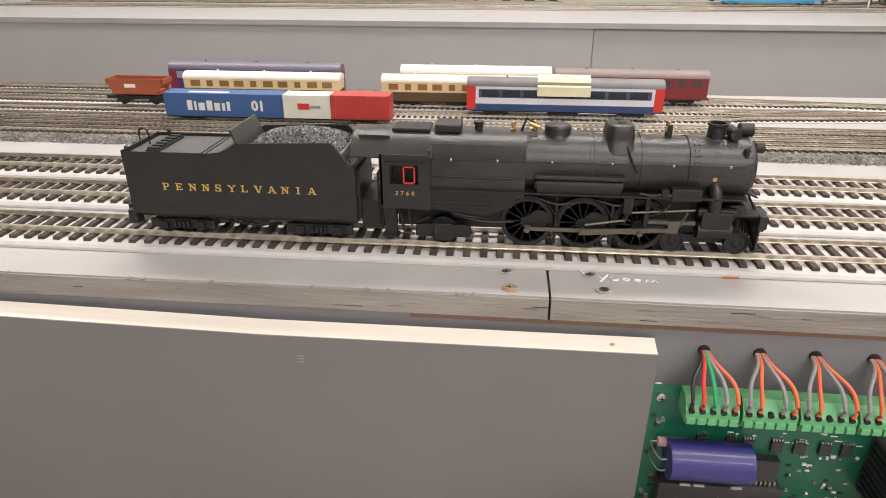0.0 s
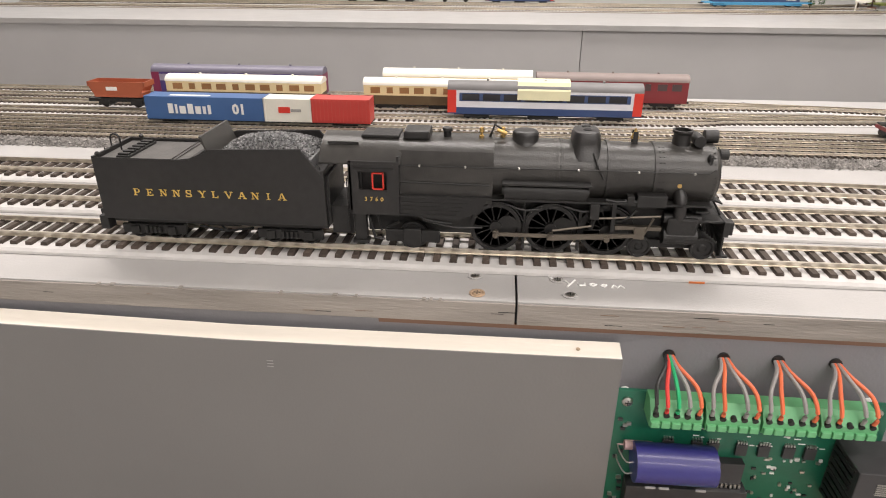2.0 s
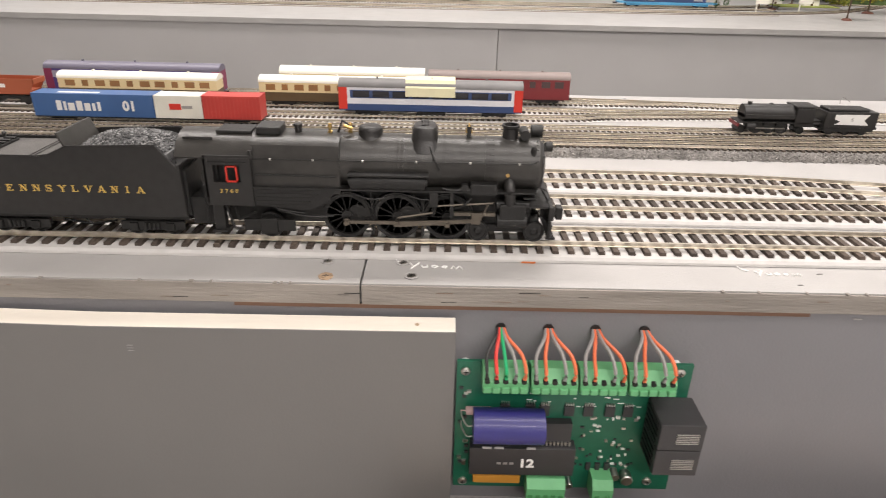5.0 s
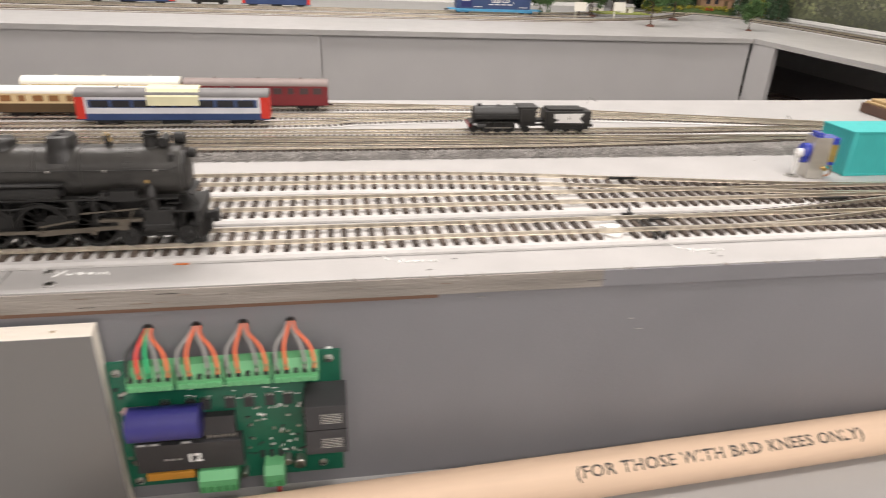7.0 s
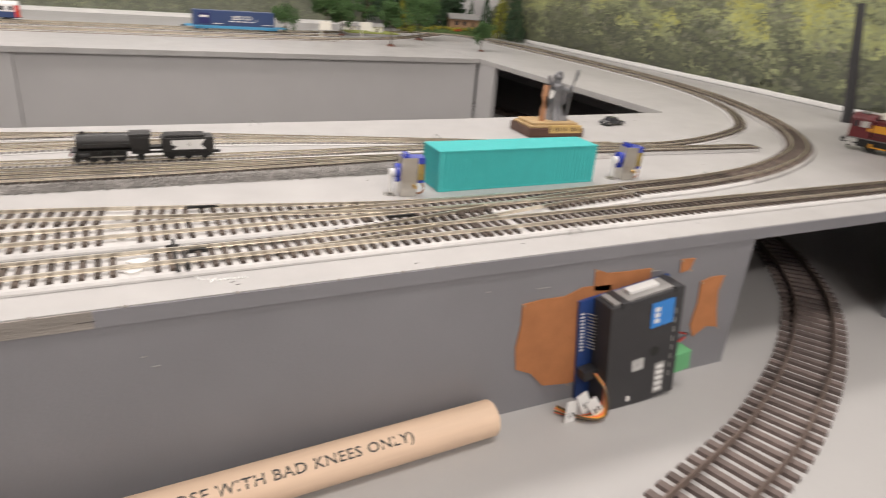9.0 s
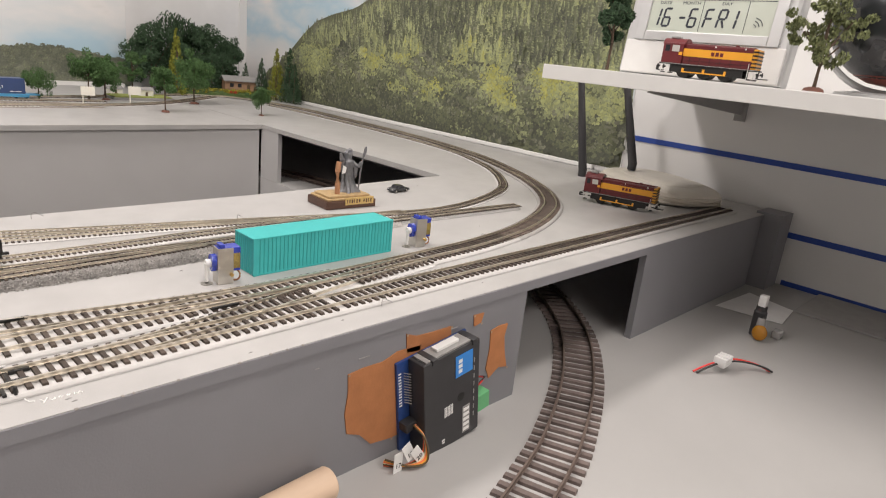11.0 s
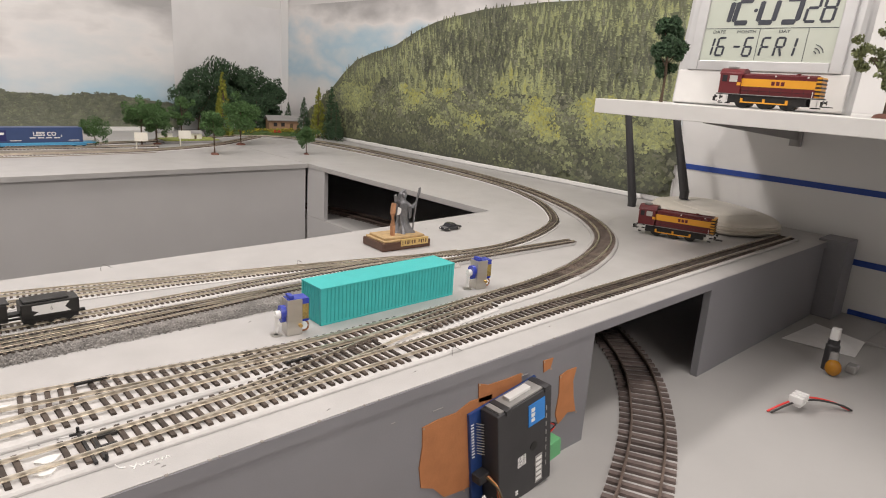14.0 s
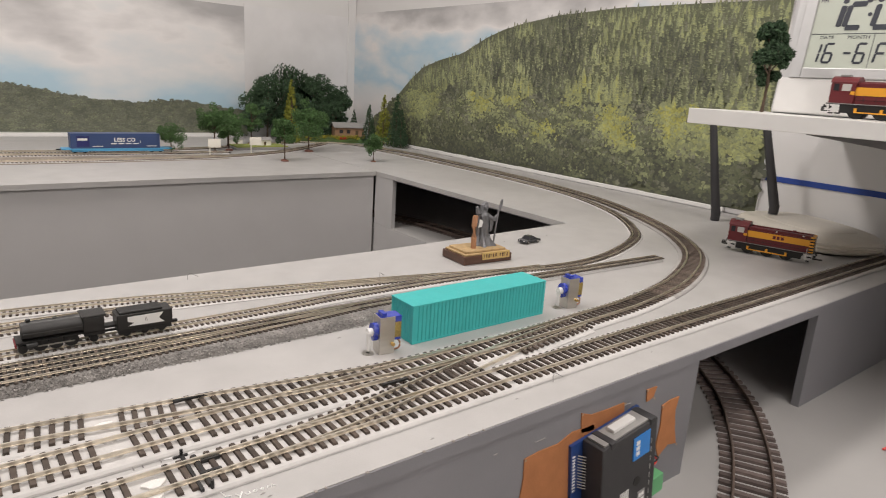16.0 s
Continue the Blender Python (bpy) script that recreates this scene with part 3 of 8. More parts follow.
def steam_loco():
    t = thing("steam_locomotive", "black steam locomotive and gold-lettered tender on the front track", "locomotive")
    B = M_BLACK
    # tender
    bm = bmesh.new()
    box(bm, -0.172, -0.0712, YN, YC + 0.016, 0.018, 0.0432, 0.0006)
    tender = part("tender_body", bm, B, t)
    side = [(-0.1722, 0.040), (-0.0712, 0.040), (-0.0725, 0.0415), (-0.0805, 0.0518), (-0.1195, 0.0505), (-0.1285, 0.0465), (-0.1335, 0.0458), (-0.1722, 0.0458)]
    for y in (YN - 0.0002, YC + 0.0152):
        part("tender_side", prism(bmesh.new(), side, y, y + 0.001, "y"), B, tender)
        part("rim_strip", tube(bmesh.new(), [(u, y + 0.0005, z + 0.0001) for u, z in side[2:]], 0.00045), B, tender)
    part("rear_rim", boxm(-0.1724, -0.1714, YN, YC + 0.016, 0.018, 0.0466), B, tender)
    serif_word("PENNSYLVANIA", 0.0031, 0.00585, pose(-0.1225, YN - 0.0003, 0.0312) @ FRONT, M_GOLD, tender)
    bm = bmesh.new()
    box(bm, -0.1190, -0.1180, YN + 0.0015, YC + 0.0145, 0.043, 0.0525)
    for v in bm.verts:
        if v.co.z > 0.05:
            v.co.x -= 0.005
            v.co.z += 0.0035
    part("coal_bunker_plate", bm, M_DUST_SHEEN, tender)
    # coal heap
    bm = bmesh.new()
    rng = random.Random(2)
    for k in range(2600):
        x, y = rng.uniform(-0.117, -0.0775), rng.uniform(YN + 0.002, YC + 0.014)
        u = (x + 0.0975) / 0.021
        w = (y - YC) / 0.015
        z = 0.0462 + 0.0072 * max(0, 1 - u * u) ** 0.5 * max(0, 1 - w * w) ** 0.4
        s = rng.uniform(0.0003, 0.00065)
        m = Matrix.Translation((x, y, z + rng.uniform(-0.0004, 0.0004))) @ Euler((rng.uniform(0, 6), rng.uniform(0, 6), rng.uniform(0, 6))).to_matrix().to_4x4()
        vs = [bm.verts.new(m @ Vector(p)) for p in ((-s, -s, 0), (s, -s * 0.7, 0), (0.2 * s, s, 0), (0, 0, 1.3 * s), (0, 0, -s))]
        for a, b, c in ((0, 1, 3), (1, 2, 3), (2, 0, 3), (1, 0, 4), (2, 1, 4), (0, 2, 4)):
            bm.faces.new((vs[a], vs[b], vs[c]))
    part("coal", bm, M_COAL, tender, "loose glossy coal heap with sparkle put into its colour")["kind"] = "stuff"
    box_b = boxm(-0.1175, -0.0765, YN + 0.001, YC + 0.015, 0.0425, 0.0475)
    part("coal_bed", box_b, M_COAL, tender)
    # tank deck: filler hatch, rivet strips, lifting rings
    # deck plate in the grey that carries the reflected sheen
    part("tank_deck", boxm(-0.1708, -0.1200, YN + 0.0012, YC + 0.0148, 0.0430, 0.0450), M_TANKTOP, tender, "black tank top with its pale sheen put into the colour")
    hatch = part("water_hatch", boxm(-0.1635, -0.1575, YC - 0.012, YC + 0.012, 0.0448, 0.0460, 0.0003), M_BLACKM, tender)
    for k in range(6):
        part("hatch_clamp", boxm(-0.1630, -0.1580, YC - 0.0112 + k * 0.004, YC - 0.0092 + k * 0.004, 0.0460, 0.0468), M_BLACKM, hatch)
    part("deck_beam", boxm(-0.1300, -0.1285, YN + 0.002, YC + 0.014, 0.0448, 0.0462), M_BLACKM, tender)
    bm = bmesh.new()
    for x in (-0.1385, -0.1365, -0.128):
        for k in range(20):
            bmesh.ops.create_cube(bm, size=0.0006, matrix=Matrix.Translation((x, YC - 0.014 + k * 0.00147, 0.0452)))
    ob = part("rivets", bm, M_TANKTOP, tender)
    ob["kind"] = "stuff"
    part("grab_loop", tube(bmesh.new(), [(-0.1722, YC + 0.0, 0.044)] + [(-0.1700 - 0.0022 * math.cos(a), YC, 0.0500 + 0.0022 * math.sin(a)) for a in (0.0, 0.5, 1.0, 1.57, 2.1, 2.6, 3.14)] + [(-0.1678, YC, 0.044)], 0.00045), B, tender)
    part("marker_lamp", ball(cylm((-0.1645, YC + 0.012, 0.0435), (-0.1645, YC + 0.012, 0.0475), 0.0007, seg=8), (-0.1645, YC + 0.012, 0.048), 0.0011, 10), B, tender)
    part("marker_lamp", ball(bmesh.new(), (-0.1705, YN + 0.002, 0.0472), 0.0011, 10), B, tender)
    part("ladder", tube(tube(bmesh.new(), [(-0.1732, YC - 0.01, 0.02), (-0.1732, YC - 0.01, 0.047)], 0.0003), [(-0.1732, YC - 0.004, 0.02), (-0.1732, YC - 0.004, 0.047)], 0.0003), B, tender)
    for y in (YN + 0.002, YC + 0.014):
        part("handrail", tube(bmesh.new(), [(-0.0745, y, 0.034), (-0.0732, y, 0.044), (-0.0745, y, 0.0455)], 0.0003), B, tender)
    part("underframe", boxm(-0.170, -0.072, YC - 0.0125, YC + 0.0125, 0.0155, 0.018), M_BLACKM, tender)
    part("rear_coupler", box(boxm(-0.1805, -0.172, YC - 0.002, YC + 0.002, 0.0125, 0.0165, 0.0005), -0.183, -0.179, YC - 0.003, YC + 0.002, 0.0105, 0.017, 0.0007), M_BLACKM, tender)
    part("rear_step", boxm(-0.1755, -0.1715, YN + 0.0005, YN + 0.006, 0.0125, 0.019, 0.0004), M_BLACKM, tender)
    # bogies
    for cx in (-0.1525, -0.0895):
        bg = part("bogie", boxm(cx - 0.004, cx + 0.004, YC - 0.0108, YC + 0.0108, 0.0105, 0.0150), M_BLACKM, t)
        for y in (YC - 0.0125, YC + 0.0108):
            part("side_frame", boxm(cx - 0.015, cx + 0.015, y, y + 0.0017, 0.0098, 0.0142, 0.0006), M_BLACKM, bg)
        for dx in (-0.0085, 0.0085):
            for y in (YC - 0.0092, YC + 0.0092):
                disc_wheel(bg, cx + dx, y, RT + 0.0052, 0.0052)
            part("axle_box", boxm(cx + dx - 0.002, cx + dx + 0.002, YC - 0.0138, YC - 0.0124, 0.0098, 0.0138, 0.0005), M_BLACKM, bg)
        for k in range(4):
            part("spring", cylm((cx - 0.003 + 0.002 * k, YC - 0.0132, 0.0105), (cx - 0.003 + 0.002 * k, YC - 0.0132, 0.0138), 0.0008, seg=8), M_BLACKM, bg)
    part("brake_rigging", tube(tube(bmesh.new(), [(-0.133, YC - 0.008, 0.0125), (-0.120, YC - 0.008, 0.0105), (-0.108, YC - 0.008, 0.0125)], 0.0005), [(-0.128, YC - 0.008, 0.018), (-0.120, YC - 0.008, 0.0105)], 0.0004), M_BLACKM, t)
    part("air_tank", cylm((-0.128, YC - 0.009, 0.0158), (-0.113, YC - 0.009, 0.0158), 0.0022), M_BLACKM, t)
    # cab
    bm = bmesh.new()
    box(bm, -0.0605, -0.0395, YN, YC + 0.016, 0.0245, 0.026)
    cab = part("cab", bm, B, t)
    part("cab_front", boxm(-0.0405, -0.0395, YN + 0.001, YC + 0.015, 0.026, 0.050), B, cab)
    for y in (YN, YC + 0.015):
        for x0, x1, z0, z1 in ((-0.0605, -0.0395, 0.026, 0.0355), (-0.0605, -0.0565, 0.0355, 0.0436), (-0.0445, -0.0395, 0.0355, 0.0436), (-0.0605, -0.0395, 0.0436, 0.048)):
            part("cab_side_plate", boxm(x0, x1, y, y + 0.001, z0, z1), B, cab)
    arc = [(YC + 0.0175 * math.sin(a), 0.0395 + 0.0165 * math.cos(a)) for a in [-1.1 + 2.2 * k / 12 for k in range(13)]]
    arc = arc + [(YC + 0.0168 * math.sin(a), 0.0388 + 0.0162 * math.cos(a)) for a in [1.1 - 2.2 * k / 12 for k in range(13)]]
    part("cab_roof", prism(bmesh.new(), arc, -0.0730, -0.0388), M_DUST_SHEEN, cab, smooth=True)
    part("roof_hatch", boxm(-0.0700, -0.0570, YC - 0.010, YC - 0.0095, 0.0533, 0.0545), M_BLACKM, cab)
    part("roof_hatch", boxm(-0.0565, -0.0405, YC - 0.006, YC + 0.006, 0.0552, 0.0566, 0.0004), M_BLACKM, cab)
    bm = bmesh.new()
    for x0, x1, z0, z1 in ((-0.0508, -0.0503, 0.0358, 0.0433), (-0.0463, -0.0458, 0.0358, 0.0433), (-0.0508, -0.0458, 0.0358, 0.0363), (-0.0508, -0.0458, 0.0428, 0.0433)):
        box(bm, x0, x1, YN - 0.0004, YN + 0.0008, z0, z1)
    part("window_frame", bm, M_RED, cab, "bright red sliding window frame")
    part("window_arch", boxm(-0.0585, -0.0415, YN - 0.0006, YN, 0.0446, 0.0452), M_BLACKM, cab)
    letters("number", "3760", 0.0026, pose(-0.0502, YN - 0.0002, 0.0315) @ FRONT, M_GOLD, cab, bold=0.00002, spacing=1.75)
    part("cab_interior", boxm(-0.056, -0.041, YC - 0.010, YC + 0.010, 0.026, 0.046), M_BLACKM, cab)
    part("cab_step", box(boxm(-0.0595, -0.0545, YN + 0.002, YN + 0.006, 0.0115, 0.0245), -0.0605, -0.0535, YN + 0.001, YN + 0.006, 0.0105, 0.0118), M_BLACKM, cab)
    part("fall_plate", boxm(-0.0705, -0.0605, YC - 0.009, YC + 0.009, 0.024, 0.0255), M_BLACKM, cab)
    for dz in (0.018, 0.0205):
        part("drawbar_hose", tube(bmesh.new(), [(-0.072, YC - 0.005, dz), (-0.066, YC - 0.006, dz - 0.004), (-0.060, YC - 0.005, dz)], 0.0006), M_BLACKM, cab)
    part("tender_front_plate", boxm(-0.0712, -0.0700, YN + 0.003, YC + 0.013, 0.018, 0.040), M_BLACKM, tender)
    part("backhead", boxm(-0.0595, -0.0560, YC - 0.011, YC + 0.015, 0.0250, 0.0440, 0.001), M_BLACKM, cab)
    part("cab_seat", boxm(-0.0600, -0.0560, YN + 0.001, YN + 0.004, 0.0250, 0.0330), M_BLACKM, cab)
    part("cab_post", boxm(-0.0608, -0.0596, YN, YN + 0.001, 0.0250, 0.0480), B, cab)
    part("gap_apron", boxm(-0.0700, -0.0606, YN + 0.0045, YC + 0.012, 0.0135, 0.0262), M_BLACKM, cab)
    for y in (YN + 0.001, YN + 0.0035):
        part("grab_rail", tube(bmesh.new(), [(-0.0618, y, 0.0150), (-0.0618, y, 0.0400), (-0.0606, y, 0.0410)], 0.0003), M_BLACKM, cab)
    bm = bmesh.new()
    for k in range(18):
        bmesh.ops.create_cube(bm, size=0.0004, matrix=Matrix.Translation((-0.0600 + k * 0.0012, YN - 0.0001, 0.0468)))
    part("rivets", bm, M_DUST_SHEEN, cab)["kind"] = "stuff"
    # boiler
    R, ZB = 0.0128, 0.0422
    prof = [(0.0, -0.0400), (R * 0.98, -0.0400), (R, -0.030), (R, 0.026), (R * 0.985, 0.027), (R * 0.965, 0.058), (R * 0.955, 0.0655), (R * 0.985, 0.0657), (R * 0.985, 0.0895), (R * 0.93, 0.0905), (0.0, 0.0905)]
    boiler = part("boiler", lathe(bmesh.new(), [(max(r, 0.0001), o) for r, o in prof], (0, YC, ZB), "x", 40), M_DUST_SHEEN, t, smooth=True)
    fb = [(YC - 0.0131, 0.030), (YC - 0.0131, 0.0478), (YC - 0.0118, 0.0520), (YC - 0.0085, 0.0545), (YC, 0.0552), (YC + 0.0085, 0.0545), (YC + 0.0118, 0.0520), (YC + 0.0131, 0.0478), (YC + 0.0131, 0.030)]
    part("firebox", prism(bmesh.new(), fb, -0.0398, -0.0005), M_DUST_SHEEN, boiler, smooth=True)
    for x in (-0.0005, 0.0255, 0.0275, 0.0465, 0.0655):
        rr = R * (1.012 if x < 0.05 else 0.995)
        part("boiler_band", lathe(bmesh.new(), [(rr * 0.9, x - 0.0006), (rr, x - 0.0006), (rr, x + 0.0006), (rr * 0.9, x + 0.0006)], (0, YC, ZB), "x", 40), M_DUST_SHEEN, boiler, smooth=True)
    bm = bmesh.new()
    for x in (0.0668, 0.0684, 0.0885):
        for k in range(26):
            a = math.radians(-70 + k * 12)
            bmesh.ops.create_cube(bm, size=0.0005, matrix=Matrix.Translation((x, YC - math.sin(a + 1.57) * R * 0.985, ZB + math.cos(a + 1.57) * R * 0.985)))
    part("rivets", bm, M_BLACKM, boiler)["kind"] = "stuff"
    # handrail with knobs
    hz = 0.0462
    part("handrail", tube(bmesh.new(), [(-0.039, YC - 0.0142, hz), (0.02, YC - 0.0142, hz + 0.0002), (0.086, YC - 0.0138, hz + 0.0002), (0.0915, YC - 0.009, 0.048), (0.0918, YC, 0.0535)], 0.00028), M_BLACKM, boiler)
    for x in (-0.031, -0.012, 0.010, 0.034, 0.058, 0.080):
        part("handrail_knob", ball(bmesh.new(), (x, YC - 0.0140, hz), 0.0006, 8), M_STEEL, boiler)
    part("side_pipe", tube(bmesh.new(), [(-0.039, YC - 0.0135, 0.0388), (-0.002, YC - 0.0138, 0.0385)], 0.0004), M_BLACKM, boiler)
    part("feed_pipe", tube(bmesh.new(), [(0.040, YC - 0.0092, 0.0522), (0.042, YC - 0.0128, 0.047), (0.0445, YC - 0.0135, 0.0425)], 0.0004), M_BLACKM, boiler)
    # fittings along the top
    part("turret_cover", boxm(-0.0385, -0.0275, YC - 0.006, YC + 0.006, 0.0548, 0.0585, 0.0008), B, boiler)
    part("safety_valve_stub", lathe(bmesh.new(), [(0.0016, 0.0545), (0.0017, 0.0575), (0.0021, 0.0578), (0.0021, 0.059), (0.0012, 0.059)], (-0.0205, YC, 0), "z", 16), B, boiler, smooth=True)
    for x, y in ((-0.006, 0.0), (0.003, 0.002)):
        part("safety_valve", lathe(bmesh.new(), [(0.0011, 0.0545), (0.0011, 0.0560), (0.0006, 0.0563), (0.0006, 0.0572), (0.0011, 0.0575), (0.0009, 0.0592), (0.0002, 0.0595)], (x, YC + y, 0), "z", 12), M_BRASS, boiler, "brass safety valve", True)
    part("whistle", tube(bmesh.new(), [(-0.0025, YC + 0.001, 0.055), (-0.0005, YC + 0.001, 0.0605), (0.0045, YC + 0.002, 0.0572)], 0.0006), M_BLACKM, boiler)
    part("whistle_bell", cylm((0.0005, YC - 0.002, 0.0590), (0.0045, YC - 0.002, 0.0575), 0.0008, seg=10), M_BRASS, boiler)
    part("sand_dome", lathe(bmesh.new(), [(0.0070, 0.0522), (0.0060, 0.0540), (0.0055, 0.0548), (0.0056, 0.0570), (0.0053, 0.0580), (0.0046, 0.0587), (0.0030, 0.0590), (0.0002, 0.0591)], (0.0125, YC, 0), "z", 28), B, boiler, smooth=True)
    bm = bmesh.new()
    rings = []
    for z, rx, ry in ((0.0490, 0.0078, 0.0108), (0.0512, 0.0072, 0.0098), (0.0530, 0.0063, 0.0084), (0.0555, 0.0060, 0.0078), (0.0582, 0.0058, 0.0074), (0.0596, 0.0051, 0.0066), (0.0603, 0.0038, 0.0050)):
        ring = []
        for k in range(28):
            a = 2 * math.pi * k / 28
            c, q = math.cos(a), math.sin(a)
            ring.append(bm.verts.new((0.0375 + rx * math.copysign(abs(c) ** 0.6, c), YC + ry * math.copysign(abs(q) ** 0.6, q), z)))
        rings.append(ring)
    for a, b in zip(rings, rings[1:]):
        for k in range(28):
            bm.faces.new((a[k], a[(k + 1) % 28], b[(k + 1) % 28], b[k]))
    bm.faces.new(rings[-1])
    dome = part("steam_dome", bm, B, boiler, smooth=True)
    for dy in (-0.0028, 0.0028):
        part("dome_valve", lathe(bmesh.new(), [(0.0019, 0.0600), (0.0019, 0.0606), (0.0012, 0.0612), (0.0002, 0.0613)], (0.0375, YC + dy, 0), "z", 16), B, dome, smooth=True)
    bm = lathe(bmesh.new(), [(0.0007, 0.0540), (0.0006, 0.0562), (0.0018, 0.0565), (0.0014, 0.0580), (0.0007, 0.0592), (0.0004, 0.0606), (0.0001, 0.0608)], (0.0575, YC, 0), "z", 14)
    part("bell", bm, M_BRASS, boiler, "small brass bell on a bracket", True)
    part("bell_bracket", box(boxm(0.0565, 0.0585, YC - 0.0018, YC - 0.0013, 0.053, 0.0595), 0.0565, 0.0585, YC + 0.0013, YC + 0.0018, 0.053, 0.0595), M_BLACKM, boiler)
    part("chimney", lathe(bmesh.new(), [(0.0052, 0.0528), (0.0037, 0.0545), (0.0035, 0.0590), (0.0041, 0.0597), (0.0041, 0.0606), (0.0033, 0.0606), (0.0030, 0.0560), (0.0003, 0.0560)], (0.0765, YC, 0), "z", 28), B, boiler, smooth=True)
    part("generator", cyl(cylm((0.0828, YC - 0.005, 0.0568), (0.0828, YC + 0.004, 0.0568), 0.0023), (0.0828, YC - 0.002, 0.0535), (0.0828, YC - 0.002, 0.0565), 0.0012), M_BLACKM, boiler, smooth=True)
    part("headlight", cyl(cylm((0.0862, YC + 0.003, 0.0572), (0.0915, YC + 0.003, 0.0572), 0.0028), (0.089, YC + 0.003, 0.053), (0.089, YC + 0.003, 0.056), 0.0014), M_BLACKM, boiler, smooth=True)
    part("marker_light", ball(cylm((0.0865, YC - 0.0095, 0.0485), (0.0865, YC - 0.0095, 0.0515), 0.0012, seg=10), (0.0865, YC - 0.0095, 0.052), 0.0013, 10), M_BLACKM, boiler)
    part("number_plate", lathe(bmesh.new(), [(0.0001, -0.0003), (0.0009, -0.0003), (0.0009, 0.0003), (0.0001, 0.0003)], (0.0752, YC - R * 0.972, 0.0405), "y", 16), M_BRASS, boiler)
    part("smokebox_door", lathe(bmesh.new(), [(0.0108, 0.0903), (0.0104, 0.0915), (0.006, 0.0928), (0.0005, 0.0932)], (0, YC, ZB), "x", 32), B, boiler, smooth=True)
    part("door_light", cylm((0.0928, YC, 0.0505), (0.0962, YC, 0.0505), 0.0022), M_BLACKM, boiler)
    # running boards, frames, reservoirs
    for y in (YC - 0.0155, YC + 0.0105):
        part("running_board", boxm(-0.0395, 0.0885, y, y + 0.005, 0.0325, 0.0334), M_BLACKM, t)
    part("air_reservoir", cyl(cylm((0.0045, YC - 0.0138, 0.0368), (0.0380, YC - 0.0138, 0.0368), 0.0038, seg=20), (0.0035, YC - 0.0138, 0.0368), (0.039, YC - 0.0138, 0.0368), 0.0022, seg=12), M_BLACKM, t, smooth=True)
    part("reservoir_shelf", boxm(0.0035, 0.0395, YC - 0.0182, YC - 0.011, 0.0403, 0.0410), M_BLACKM, t)
    part("side_box", boxm(0.0585, 0.0705, YC - 0.0160, YC - 0.008, 0.0318, 0.0370, 0.0005), M_BLACKM, t)
    part("steam_pipe", tube(bmesh.new(), smooth_path([(0.0760, YC - 0.0105, 0.0370), (0.0764, YC - 0.0135, 0.0345), (0.0768, YC - 0.0135, 0.0300), (0.0770, YC - 0.0125, 0.0265)], 0.001), 0.0026, 14), B, t, smooth=True)
    for x in (0.046, 0.0535):
        part("pipe_run", tube(bmesh.new(), [(x, YC - 0.0150, 0.0345), (x + 0.004, YC - 0.0152, 0.0338), (x + 0.013, YC - 0.0150, 0.0342)], 0.0005), M_BLACKM, t)
    bm = bmesh.new()
    prism(bm, [(-0.0395, 0.0335), (-0.002, 0.0335), (-0.006, 0.0265), (-0.0155, 0.0225), (-0.0395, 0.0245)], YC - 0.0150, YC - 0.0138, "y")
    lower = part("ash_pan", bm, M_BLACKM, t)
    for k in range(5):
        part("ash_pan_slat", boxm(-0.039, -0.009 - k * 0.0016, YC - 0.0153, YC - 0.0149, 0.0318 - k * 0.0018, 0.0323 - k * 0.0018), M_BLACKM, lower)
    part("frame", boxm(-0.055, 0.088, YC - 0.0055, YC + 0.0055, 0.013, 0.0325), M_BLACKM, t)
    # driving wheels and rods
    DZ = RT + 0.0112
    for x in (0.0015, 0.0250, 0.0485):
        for s in (-1, 1):
            spoked_wheel(t, x, YC + s * 0.0088, DZ, 0.0112, s, name="driving_wheel")
        part("splasher", prism(bmesh.new(), [(x + 0.0124 * math.cos(a), DZ + 0.0124 * math.sin(a)) for a in [0.35 + 0.2 * k for k in range(13)]] + [(x + 0.0119 * math.cos(a), DZ + 0.0119 * math.sin(a)) for a in [2.75 - 0.2 * k for k in range(13)]], YC - 0.0112, YC - 0.0078, "y"), M_BLACKM, t)
    yr = YC - 0.0122
    M_ROD = bpy.data.materials["dull_rod_metal"]
    part("coupling_rod", box(boxm(0.0015, 0.0485, yr - 0.0004, yr + 0.0004, 0.0152, 0.0168), 0.0002, 0.0028, yr - 0.0007, yr + 0.0005, 0.0145, 0.0176, 0.0004), M_ROD, t)
    bm = bmesh.new()
    prism(bm, [(0.0235, 0.0146), (0.0235, 0.0172), (0.0265, 0.0174), (0.0615, 0.0190), (0.0615, 0.0174), (0.0265, 0.0146)], yr - 0.0016, yr - 0.0008, "y")
    part("main_rod", bm, M_ROD, t)
    for x in (0.0015, 0.025, 0.0485):
        part("crank_pin", cylm((x, yr - 0.0022, 0.016), (x, yr + 0.002, 0.016), 0.0012, seg=12), M_ROD, t)
    part("valve_rod", tube(bmesh.new(), [(0.043, yr - 0.001, 0.0252), (0.056, yr - 0.001, 0.0262), (0.0695, yr - 0.001, 0.0272)], 0.0005), M_ROD, t)
    part("eccentric_rod", tube(bmesh.new(), [(0.0255, yr - 0.0022, 0.0195), (0.0415, yr - 0.002, 0.0222)], 0.0005), M_ROD, t)
    part("expansion_link", tube(bmesh.new(), [(0.0412, yr - 0.001, 0.0205), (0.0425, yr - 0.001, 0.025), (0.0415, yr - 0.001, 0.0295)], 0.0010), M_BLACKM, t)
